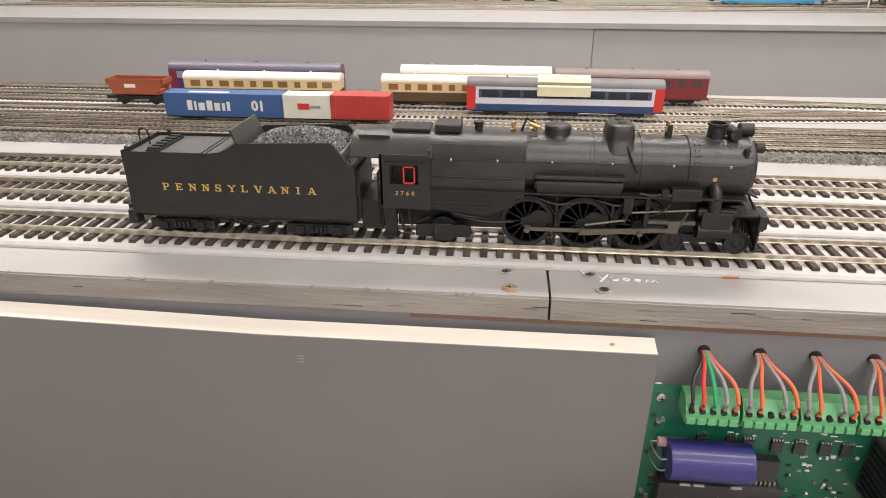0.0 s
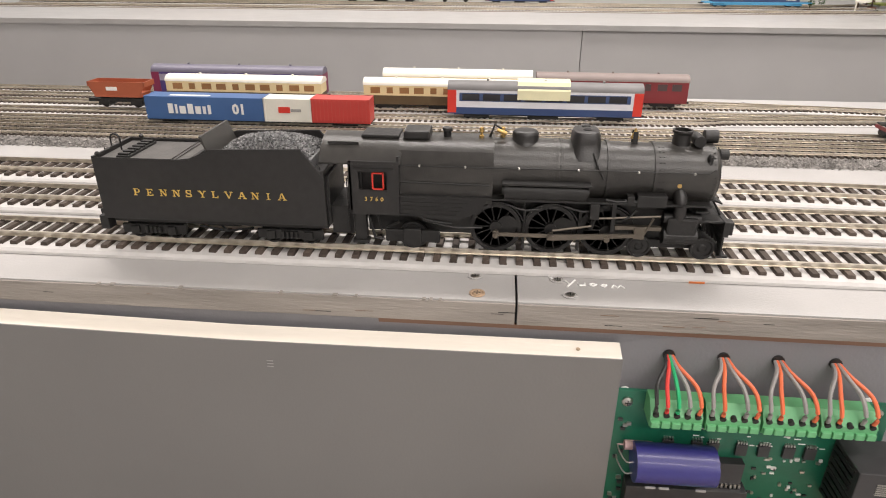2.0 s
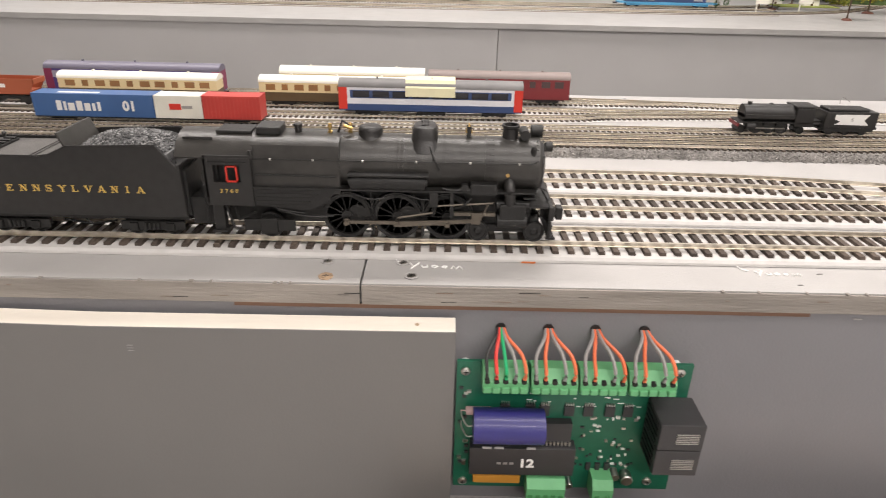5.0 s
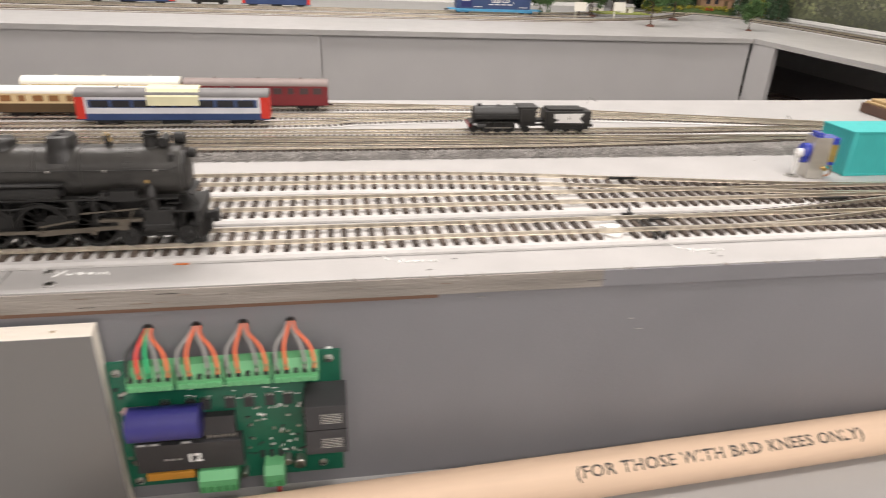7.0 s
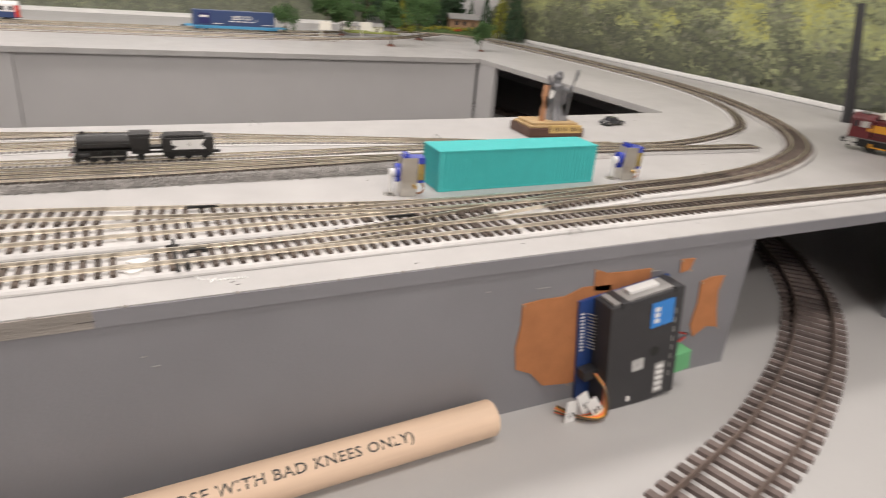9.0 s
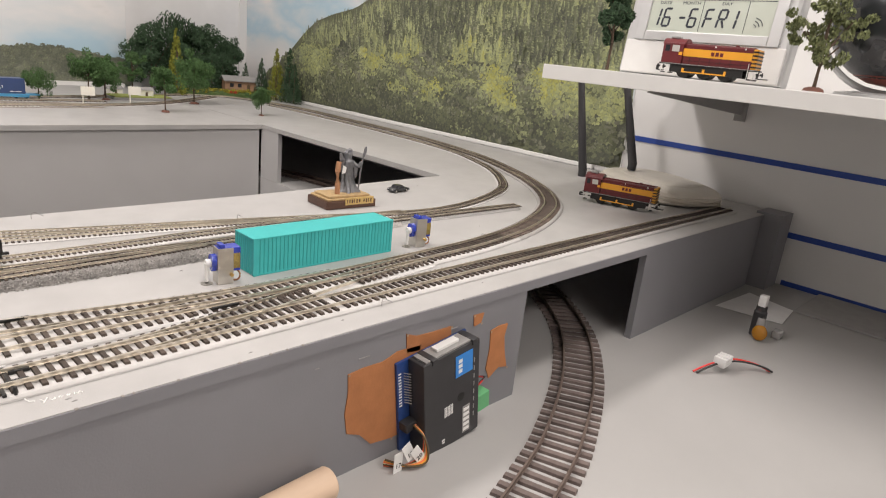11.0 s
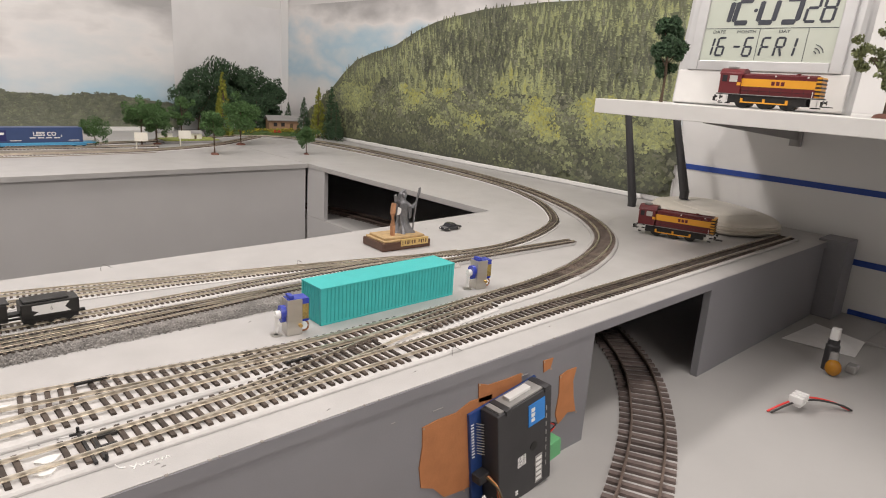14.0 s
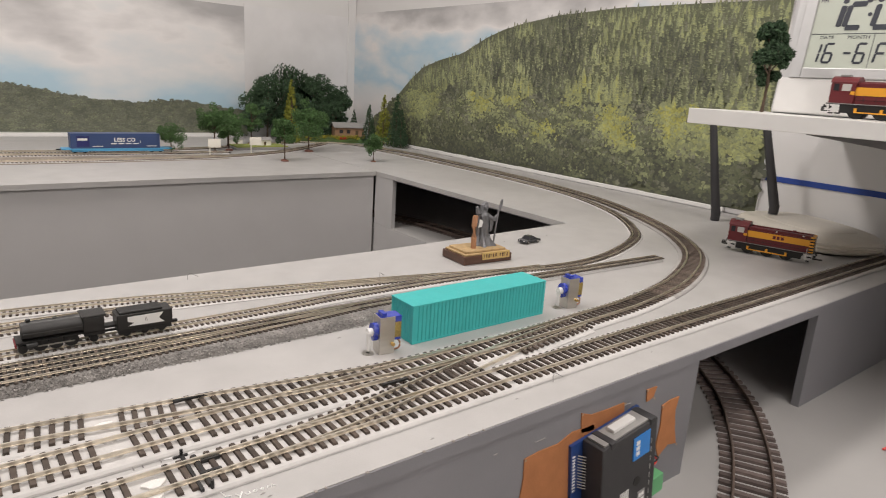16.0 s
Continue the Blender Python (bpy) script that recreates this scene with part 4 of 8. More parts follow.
    part("combination_lever", tube(bmesh.new(), [(0.0625, yr - 0.001, 0.0165), (0.0645, yr - 0.001, 0.0205), (0.0668, yr - 0.001, 0.0262)], 0.0005), M_ROD, t)
    part("crosshead_guide", boxm(0.0515, 0.0705, yr - 0.001, yr + 0.001, 0.0206, 0.0222), M_ROD, t)
    part("crosshead", boxm(0.0595, 0.0640, yr - 0.0015, yr + 0.001, 0.0165, 0.0222, 0.0004), M_ROD, t)
    part("motion_bracket", boxm(0.0495, 0.0512, YC - 0.0135, YC - 0.008, 0.0195, 0.0325), M_BLACKM, t)
    for x in (0.0135, 0.037):
        part("brake_hanger", boxm(x - 0.0006, x + 0.0006, YC - 0.011, YC - 0.008, 0.009, 0.027), M_BLACKM, t)
    # cylinder block, pilot and trucks
    bm = bmesh.new()
    box(bm, 0.0722, 0.0845, YC - 0.0150, YC + 0.0150, 0.0168, 0.0272, 0.0010)
    cyl(bm, (0.0715, YC - 0.0118, 0.0182), (0.0852, YC - 0.0118, 0.0182), 0.0036, seg=20)
    cyl(bm, (0.0708, YC - 0.0118, 0.0262), (0.0860, YC - 0.0118, 0.0262), 0.0022, seg=16)
    part("cylinder_block", bm, M_BLACKM, t)
    part("saddle", boxm(0.0735, 0.0855, YC - 0.008, YC + 0.008, 0.0300, 0.0345), M_BLACKM, t)
    part("pilot_deck", boxm(0.0850, 0.0965, YC - 0.0135, YC + 0.0135, 0.0250, 0.0260, 0.0003), M_BLACKM, t)
    part("step_plate", boxm(0.0830, 0.0885, YC - 0.0140, YC + 0.0140, 0.0295, 0.0303, 0.0002), M_BLACKM, t)
    part("pilot_beam", boxm(0.0950, 0.0975, YC - 0.0150, YC + 0.0150, 0.0195, 0.0262, 0.0004), M_BLACKM, t)
    pil = part("pilot", boxm(0.0955, 0.0985, YC - 0.0120, YC + 0.0120, 0.0098, 0.0108), M_BLACKM, t)
    for k in range(11):
        y = YC - 0.0115 + k * 0.0023
        part("pilot_bar", cylm((0.0960, y, 0.0197), (0.0965 + 0.003 * (1 - abs(k - 5) / 5), y, 0.0102), 0.0006, seg=6), M_BLACKM, pil)
    for y in (YC - 0.0145, YC + 0.0125):
        part("front_footboard", box(boxm(0.0945, 0.0990, y, y + 0.002, 0.0100, 0.0108), 0.0955, 0.0962, y, y + 0.002, 0.0108, 0.0200), M_BLACKM, t)
    part("front_coupler", box(boxm(0.0970, 0.1010, YC - 0.002, YC + 0.002, 0.0170, 0.0200), 0.1005, 0.1040, YC - 0.0025, YC + 0.003, 0.0150, 0.0212, 0.0008), M_BLACKM, t)
    part("front_steps", prism(bmesh.new(), [(0.0885, 0.0350), (0.0945, 0.0325), (0.0945, 0.0319), (0.0885, 0.0340)], YC - 0.0095, YC + 0.0095, "y"), M_BLACKM, t)
    part("smokebox_brace", tube(bmesh.new(), [(0.0895, YC - 0.006, 0.036), (0.0955, YC - 0.006, 0.0262)], 0.0005), M_BLACKM, t)
    for x in (0.0630, 0.0895):
        for s in (-1, 1):
            disc_wheel(t, x, YC + s * 0.0092, RT + 0.0050, 0.0050, "truck_wheel")
    part("front_truck", boxm(0.0590, 0.0930, YC - 0.0072, YC + 0.0072, 0.0105, 0.0140), M_BLACKM, t)
    for s in (-1, 1):
        disc_wheel(t, -0.0345, YC + s * 0.0092, RT + 0.0062, 0.0062, "trailing_wheel")
    part("trailing_truck", box(boxm(-0.0465, -0.0225, YC - 0.0125, YC - 0.0110, 0.0105, 0.0165, 0.0008), -0.0385, -0.0305, YC - 0.0140, YC - 0.0124, 0.0095, 0.0175, 0.0006), M_BLACKM, t)
    for x0, x1, z0, z1 in ((-0.030, -0.004, 0.0215, 0.0190), (-0.0385, -0.016, 0.0262, 0.0200), (0.006, 0.020, 0.0300, 0.0285), (0.030, 0.044, 0.0300, 0.0290), (0.0515, 0.0600, 0.0240, 0.0300)):
        part("pipe_run", tube(bmesh.new(), smooth_path([(x0, YC - 0.0128, z0), ((x0 + x1) / 2, YC - 0.0140, (z0 + z1) / 2 - 0.001), (x1, YC - 0.0128, z1)], 0.002), 0.00045), M_BLACKM, t)
    part("valve_gear_hanger", boxm(0.0400, 0.0440, YC - 0.0160, YC - 0.0125, 0.0255, 0.0325, 0.0005), M_BLACKM, t)
    part("lubricator", boxm(0.0545, 0.0575, YC - 0.0160, YC - 0.0120, 0.0335, 0.0365, 0.0004), M_BLACKM, t)
    part("sand_pipe", tube(bmesh.new(), smooth_path([(0.0130, YC - 0.0130, 0.0330), (0.0135, YC - 0.0120, 0.0200), (0.0130, YC - 0.0100, 0.0085)], 0.002), 0.0004), M_BLACKM, t)
    part("injector_pipe", tube(tube(bmesh.new(), [(-0.050, YC - 0.013, 0.0255), (-0.048, YC - 0.0135, 0.0165), (-0.040, YC - 0.0135, 0.0205)], 0.0006), [(-0.054, YC - 0.012, 0.0245), (-0.051, YC - 0.013, 0.0125), (-0.047, YC - 0.012, 0.0115)], 0.0006), M_BLACKM, t)
    return t


mat("dull_rod_metal", (0.15, 0.13, 0.105), 0.45, metal=0.6, var=0.25, scale=200)
steam_loco().matrix_world = pose(0.005, 0, 0)

# ---- small gauge rolling stock ----


def coach(name, label, x0, x1, y, z, upper, lower, roof, split=0.5, ht=0.0205, wins=9, win=None, ends=None, wid=0.0175, stripe=None):
    t = thing(name, label, "railway coach", pose(x0, y, z), "small gauge coaches")
    L, w = x1 - x0, wid / 2
    zb = 0.0045
    zm = zb + ht * 0.72 * split
    zt = zb + ht * 0.76
    part("lower_body", boxm(0, L, -w, w, zb, zm), lower, t)
    part("upper_body", boxm(0.0001, L - 0.0001, -w, w, zm, zt), upper, t)
    arc = [(-w * 1.02, zt)] + [(w * 1.02 * math.sin(a), zt + (ht * 0.24) * math.cos(a)) for a in [-1.35 + 0.27 * k for k in range(11)]] + [(w * 1.02, zt)]
    part("roof", prism(bmesh.new(), arc, -0.0004, L + 0.0004), roof, t, smooth=True)
    for k in range(3):
        part("roof_vent", boxm(L * (0.2 + 0.3 * k), L * (0.2 + 0.3 * k) + 0.0015, -0.001, 0.001, zt + ht * 0.22, zt + ht * 0.29), roof, t)
    rng = random.Random(int(L * 1e4) + wins)
    if wins:
        px = L * 0.03
        pitch = L * 0.94 / wins
        for k in range(wins):
            ww = pitch * (0.66 if k % 3 != 1 else 0.42)
            a = px + k * pitch + (pitch - ww) / 2
            part("window", boxm(a, a + ww, -w - 0.0002, -w + 0.001, zm + (zt - zm) * 0.22, zt - (zt - zm) * 0.18), win or M_WINDOW, t)
    else:
        part("window_band", boxm(L * 0.06, L * 0.94, -w - 0.0002, -w + 0.001, zm + (zt - zm) * 0.36, zt - (zt - zm) * 0.16, 0.00015), M_NAVY, t, "dark blue window band")
        for k in range(8):
            a = L * (0.075 + 0.108 * k)
            part("window", boxm(a, a + L * 0.09, -w - 0.0004, -w, zm + (zt - zm) * 0.41, zt - (zt - zm) * 0.21), M_WINDOW, t)
    if stripe:
        part("stripe", boxm(0.0005, L - 0.0005, -w - 0.00025, -w, zm - 0.0012, zm - 0.0002), stripe, t)
    if ends:
        for a in (0.0, L - L * 0.042):
            part("end_panel", boxm(a - 0.0003, a + L * 0.042 + 0.0003, -w - 0.0003, w + 0.0003, zb + 0.001, zt), ends, t, "red painted coach end")
    part("underframe", boxm(L * 0.03, L * 0.97, -w * 0.8, w * 0.8, 0.0034, zb), M_BLACKM, t)
    part("battery_box", boxm(L * 0.42, L * 0.58, -w * 0.85, w * 0.85, 0.0012, 0.0036), M_BLACKM, t)
    for cx in (L * 0.15, L * 0.85):
        bg = part("bogie", boxm(cx - 0.010, cx + 0.010, -w * 0.75, w * 0.75, 0.0012, 0.0036), M_BLACKM, t)
        for dx in (-0.0065, 0.0065):
            part("wheel", cylm((cx + dx, -0.0056, 0.0027), (cx + dx, 0.0056, 0.0027), 0.0027, seg=12), M_BLACKM, bg)
    for a, b in ((-0.004, 0.0), (L, L + 0.004)):
        part("coupling", boxm(a, b, -0.0012, 0.0012, 0.003, 0.0045), M_BLACKM, t)
    return t


NZ = 0.0044
M_AMBER = mat("amber_coach_window", (0.30, 0.15, 0.06), 0.3, var=0.2)
coach("passenger_coach", "cream and brown coach with white roof in the sidings", -0.2800, -0.1440, 0.318, NZ - 0.0008, M_CREAM, M_BROWN, M_ROOFW, win=M_AMBER, wins=10)
coach("passenger_coach", "cream and brown coach with white roof beside a dark blue railcar", -0.1080, 0.0220, 0.318, NZ - 0.0008, M_CREAM, M_BROWN, M_ROOFW, win=M_AMBER, wins=10)
coach("passenger_coach", "cream and brown coach with white roof on the back siding", -0.0960, 0.0330, 0.345, NZ - 0.0008, M_CREAM, M_BROWN, M_ROOFW, win=M_AMBER, wins=10, ht=0.024)
coach("passenger_coach", "maroon coach with grey roof on the back siding", 0.0370, 0.1640, 0.345, NZ - 0.0008, M_MAROON, M_MAROON, mat("brown_grey_roof", (0.24, 0.19, 0.175), 0.5), win=mat("dim_maroon_window", (0.07, 0.05, 0.05), 0.3), wins=10, ht=0.023)
# Navy roof; the lilac highlight along its top is mixed into the base colour.
M_LILAC = mat("navy_roof_lilac_highlight", (0.15, 0.14, 0.19), 0.4, var=0.06)
coach("passenger_coach", "dark purple coach with navy roof, painted lilac highlight and pink ends", -0.3060, -0.1500, 0.345, NZ - 0.0008, M_PURPLE, M_PURPLE, M_LILAC, wins=11, ht=0.024, ends=mat("crimson_end_paint", (0.22, 0.03, 0.08), 0.45), win=mat("pale_window", (0.35, 0.34, 0.42), 0.3, var=0.3, scale=300))
dmu = coach("railcar", "white, blue and red railcar with a grey roof", -0.0345, 0.1150, 0.287, NZ, mat("pale_grey_white", (0.68, 0.68, 0.72), 0.4), M_NAVY, mat("dark_grey_railcar_roof", (0.17, 0.165, 0.165), 0.5, var=0.25, scale=60), split=0.30, wins=0, ends=M_RED, ht=0.0245)
# paper note bent over the railcar roof
note = thing("paper_note", "small pale yellow paper note folded over the railcar roof", "paper note", pose(0.0195, 0.287, NZ))
part("sheet", prism(bmesh.new(), [(-0.0098, 0.0165), (-0.0095, 0.0235), (-0.005, 0.0292), (0.004, 0.0308), (0.009, 0.0288), (0.009, 0.0286), (0.004, 0.0305), (-0.0048, 0.0288), (-0.0091, 0.0233), (-0.0095, 0.0165)], 0, 0.0405), mat("pale_yellow_paper", (0.78, 0.74, 0.50), 0.8), note)

# container train
wag = thing("container_wagon", "low flat wagon under blue, white and red containers", "flat wagon", pose(-0.266, 0.256, NZ))
part("deck", boxm(0, 0.175, -0.008, 0.008, 0.0012, 0.0022), M_BLACKM, wag)
for cx in (0.02, 0.155):
    part("bogie", boxm(cx - 0.01, cx + 0.01, -0.006, 0.006, -0.0002, 0.0012), M_BLACKM, wag)


def container(name, label, x0, x1, y, z, m, h=0.0175, ribs=0):
    t = thing(name, label, "container", pose(x0, y, z))
    L = x1 - x0
    part("body", boxm(0, L, -0.0085, 0.0085, 0, h, 0.0003), m, t)
    for k in range(ribs):
        a = L * (0.04 + 0.92 * (k + 0.5) / ribs)
        part("rib", boxm(a - 0.0008, a + 0.0008, -0.0089, -0.0085, 0.001, h - 0.001), m, t)
    for a in (0, L - 0.0012):
        part("corner_post", boxm(a - 0.0002, a + 0.0014, -0.0088, 0.0088, 0.0001, h + 0.0002), m, t)
    return t


c1 = container("shipping_container", "blue container with white lettering on a flat wagon", -0.266, -0.1725, 0.256, NZ + 0.0022, M_BLUE)
letters("lettering", "01", 0.0105, pose(0.074, -0.0088, 0.0085) @ FRONT, M_WHITE, c1, bold=0.0004)
for k, (a, b, z0, z1) in enumerate(((0.018, 0.0225, 0.0047, 0.0122), (0.0235, 0.026, 0.0047, 0.0116), (0.027, 0.0325, 0.0047, 0.0105), (0.0335, 0.0385, 0.0047, 0.0122), (0.0395, 0.0445, 0.0047, 0.0105), (0.0455, 0.0485, 0.0047, 0.0105), (0.0495, 0.0525, 0.0047, 0.0116))):
    part("letter_bar", boxm(a, b - 0.0007, -0.0090, -0.0086, z0, z1), M_WHITE, c1)
part("top_lettering", boxm(0.018, 0.050, -0.005, -0.001, 0.0175, 0.0177), M_WHITE, c1)
c2 = container("shipping_container", "white container with a small red panel", -0.1725, -0.1355, 0.256, NZ + 0.0022, mat("cream_white_container", (0.72, 0.70, 0.62), 0.45))
part("emblem", boxm(0.0115, 0.0205, -0.0089, -0.0085, 0.007, 0.0115), M_RED, c2)
part("letter_bar", boxm(0.021, 0.029, -0.0089, -0.0085, 0.008, 0.0100), M_GREYROOF, c2)
container("shipping_container", "ribbed red container at the end of the wagon", -0.1355, -0.0910, 0.256, NZ + 0.0022, mat("container_red", (0.50, 0.055, 0.045), 0.45), h=0.0180, ribs=14)

# orange hopper wagon
hw = thing("hopper_wagon", "rust orange open hopper wagon on a black underframe", "hopper wagon", pose(-0.338, 0.297, NZ))
bm = bmesh.new()
prism(bm, [(0.001, 0.0215), (0.001, 0.019), (0.006, 0.009), (0.044, 0.009), (0.050, 0.019), (0.050, 0.0215)], -0.0085, -0.0077, "y")
prism(bm, [(0.001, 0.0215), (0.001, 0.019), (0.006, 0.009), (0.044, 0.009), (0.050, 0.019), (0.050, 0.0215)], 0.0077, 0.0085, "y")
part("hopper_sides", bm, M_ORANGE, hw)
for x0, x1 in ((0.0005, 0.0015), (0.0492, 0.0502)):
    part("hopper_end", boxm(x0, x1, -0.0085, 0.0085, 0.0175, 0.0215), M_ORANGE, hw)
part("hopper_floor", boxm(0.0045, 0.046, -0.0077, 0.0077, 0.009, 0.0120), M_ORANGE, hw)
part("number_panel", boxm(0.0165, 0.026, -0.0088, -0.0084, 0.0145, 0.0175), M_WHITE, hw)
part("underframe", boxm(-0.002, 0.052, -0.0068, 0.0068, 0.0048, 0.0075), M_BLACKM, hw)
for x in (0.012, 0.040):
    part("wheel", cylm((x, -0.006, 0.0032), (x, 0.006, 0.0032), 0.0032, seg=14), M_BLACKM, hw)
    part("axle_guard", boxm(x - 0.005, x + 0.005, -0.0075, -0.0062, 0.0022, 0.0062), M_BLACKM, hw)


def small_loco():
    t = thing("small_steam_locomotive", "small black tender locomotive with a white patched tender", "locomotive", pose(0.281, 0.256, NZ))
    B = M_BLACKM
    part("boiler", lathe(bmesh.new(), [(0.0001, 0.004), (0.0068, 0.004), (0.0072, 0.012), (0.0072, 0.046), (0.0001, 0.046)], (0, 0, 0.0148), "x", 24), M_BLACK, t, smooth=True)
    part("casing", boxm(0.004, 0.046, -0.0075, 0.0075, 0.0115, 0.0150, 0.0006), M_BLACK, t)
    part("cab", boxm(0.043, 0.0575, -0.0085, 0.0085, 0.006, 0.0205, 0.0008), M_BLACK, t)
    part("cab_roof", boxm(0.042, 0.059, -0.0088, 0.0088, 0.0205, 0.0222, 0.0006), M_BLACK, t)
    part("chimney", cylm((0.009, 0, 0.021), (0.009, 0, 0.0235), 0.0017, seg=12), M_BLACK, t)
    part("dome", ball(bmesh.new(), (0.026, 0, 0.0215), 0.002, 10, 0.7), M_BLACK, t)
    part("running_plate", boxm(0.0, 0.0575, -0.0085, 0.0085, 0.0085, 0.0093), B, t)
    part("buffer_beam", boxm(-0.0008, 0.0004, -0.008, 0.008, 0.0055, 0.0078), M_MAROON, t, "dull red buffer beam")
    for x in (0.015, 0.025, 0.035):
        part("driving_wheel", cylm((x, -0.0062, 0.005), (x, 0.0062, 0.005), 0.005, seg=18), B, t)
    for x in (0.004, 0.050):
        part("small_wheel", cylm((x, -0.006, 0.003), (x, 0.006, 0.003), 0.003, seg=14), B, t)
    part("coupling_rod", boxm(0.013, 0.037, -0.0072, -0.0066, 0.0038, 0.0048), M_STEEL, t)
    part("cylinder", cylm((0.006, -0.0078, 0.006), (0.013, -0.0078, 0.006), 0.0024, seg=12), B, t)
    td = part("tender", boxm(0.066, 0.107, -0.0085, 0.0085, 0.006, 0.0185, 0.0006), M_BLACK, t)
    part("tender_top", boxm(0.068, 0.100, -0.0072, 0.0072, 0.0185, 0.0205, 0.0008), B, td)
    patch = [(0.0735, 0.0165), (0.100, 0.0168), (0.0965, 0.0125), (0.1005, 0.0085), (0.074, 0.0088), (0.078, 0.0112), (0.0735, 0.0128)]
    part("white_patch", prism(bmesh.new(), patch, -0.0088, -0.0084, "y"), M_WHITE, td, "irregular white patch on the tender side")
    letters("numeral", "6", 0.0045, pose(0.087, -0.0089, 0.0128) @ FRONT, M_GREYROOF, td)
    for x in (0.073, 0.086, 0.099):
        part("tender_wheel", cylm((x, -0.0062, 0.0032), (x, 0.0062, 0.0032), 0.0032, seg=14), B, td)
    part("tender_frame", boxm(0.067, 0.106, -0.0078, 0.0078, 0.0030, 0.006), B, td)
    part("drawbar", boxm(0.057, 0.067, -0.001, 0.001, 0.0045, 0.006), B, t)
    part("fall_plate", boxm(0.0575, 0.066, -0.004, 0.004, 0.0085, 0.0105), B, t)
    part("coupling", boxm(0.107, 0.1125, -0.0015, 0.0015, 0.0035, 0.0055), B, t)


small_loco()

# ---- front panel and marks on the boards ----
t = thing("front_panel", "loose grey painted plywood panel with a raw pale top edge", "panel")
bm = bmesh.new()
prism(bm, [(-1.2, -0.42), (0.0580, -0.42), (0.0580, -0.0172), (-0.1, -0.0178), (-0.25, -0.0150), (-1.2, -0.0115)], -0.0112, -0.0106, "y")
part("painted_face", bm, M_PANEL, t)
bm = bmesh.new()
prism(bm, [(-1.2, -0.42), (0.0578, -0.42), (0.0578, -0.0171), (-0.1, -0.0177), (-0.25, -0.0149), (-1.2, -0.0114)], -0.0106, -0.0022, "y")
for v in bm.verts:
    if v.co.y > -0.005 and v.co.z > -0.1:
        v.co.z += 0.0020
part("plywood_core", bm, M_RAWPLY, t, "raw pale plywood edge")
part("knot", lathe(bmesh.new(), [(0.0001, 0.0), (0.0009, 0.0), (0.0009, 0.0004), (0.0001, 0.0005)], (0.041, -0.0068, -0.0163), "z", 10), mat("pale_knot", (0.50, 0.38, 0.26), 0.8), t)
for k in range(3):
    part("scuff", boxm(-0.0855, -0.083, -0.01155, -0.0111, -0.0270 - 0.0014 * k, -0.0267 - 0.0014 * k), M_GREYROOF, t)
t = thing("batten", "thin brown wooden batten under the board edge", "batten")
part("strip", boxm(-0.04, 0.215, -0.0008, 0.0008, -0.0118, -0.0100), mat("dark_brown_wood", (0.16, 0.09, 0.06), 0.8, var=0.3, stretch=(0.1, 1, 1)), t)


def flat_mark(name, label, category, pts, z, h, material):
    bm = bmesh.new()
    a = [bm.verts.new((x, y, z)) for x, y in pts]
    b = [bm.verts.new((x, y, z + h)) for x, y in pts]
    n = len(pts)
    for k in range(n):
        bm.faces.new((a[k], a[(k + 1) % n], b[(k + 1) % n], b[k]))
    bm.faces.new(a[::-1])
    bm.faces.new(b)
    bmesh.ops.recalc_face_normals(bm, faces=bm.faces)
    return tagged(part(name, bm, material), label, category)


M_HOLE = mat("bare_chipped_wood", (0.42, 0.30, 0.20), 0.8, var=0.4, scale=400)
for x, y, kind in ((-0.0015, 0.0205, 0), (0.0, 0.0055, 1), (0.0335, 0.0205, 0), (0.0378, 0.0075, 0)):
    t = thing("countersunk_screw", "steel screw sunk in a chipped hole in the board", "screw", pose(x, y, 0), "board screws")
    bm = lathe(bmesh.new(), [(0.0033, 0.0001), (0.0033, 0.0005), (0.0026, 0.0005), (0.0024, 0.0002), (0.0001, 0.0002)], (0, 0, 0), "z", 20)
    part("hole_rim", bm, M_HOLE if kind else M_BOARD, t)
    part("screw_head", lathe(bmesh.new(), [(0.0019, 0.0001), (0.0019, 0.0006), (0.0001, 0.0007)], (0, 0, 0), "z", 16), M_HOLE if kind else M_STEEL, t)
    part("cross_slot", box(boxm(-0.0013, 0.0013, -0.0002, 0.0002, 0.0006, 0.00075), -0.0002, 0.0002, -0.0013, 0.0013, 0.0006, 0.00076), M_BLACKM, t)
flat_mark("paint_spot", "small orange paint spot beside the track underlay", "paint spot", [(0.0885, 0.0225), (0.0950, 0.0225), (0.0956, 0.0245), (0.0935, 0.0255), (0.0895, 0.0252)], 0.0001, 0.0006, mat("orange_spot", (0.55, 0.16, 0.04), 0.6))
M_CHALK = mat("white_paint_pen", (0.85, 0.85, 0.83), 0.6)


def pen(label, strokes, x, y, s, material, z=0.0002, turn=0.0):
    t = thing("pen_mark", label, "pen mark", pose(x, y, z, 0, 0, turn))
    for st in strokes:
        part("stroke", tube(bmesh.new(), [(u * s, v * s, 0.0001) for u, v in st], 0.00045 * (s / 0.01) ** 0.5, 4), material, t)


SCRIBBLE = [[(0, 1.5), (0, 0.6), (0.12, 0.15), (0.45, 0)], [(0.75, 0.0), (0.95, -0.35)], [(1.2, 0.05), (0.8, -0.6)], [(1.3, -0.2), (1.38, -0.42), (1.6, -0.4), (1.6, -0.2)], [(1.8, -0.3), (1.95, -0.45), (2.1, -0.3), (1.95, -0.2), (1.8, -0.3)], [(2.3, -0.35), (2.45, -0.45), (2.55, -0.3), (2.4, -0.25), (2.3, -0.35)], [(2.75, -0.5), (2.85, -0.25), (3.0, -0.5), (3.15, -0.25), (3.3, -0.5)]]
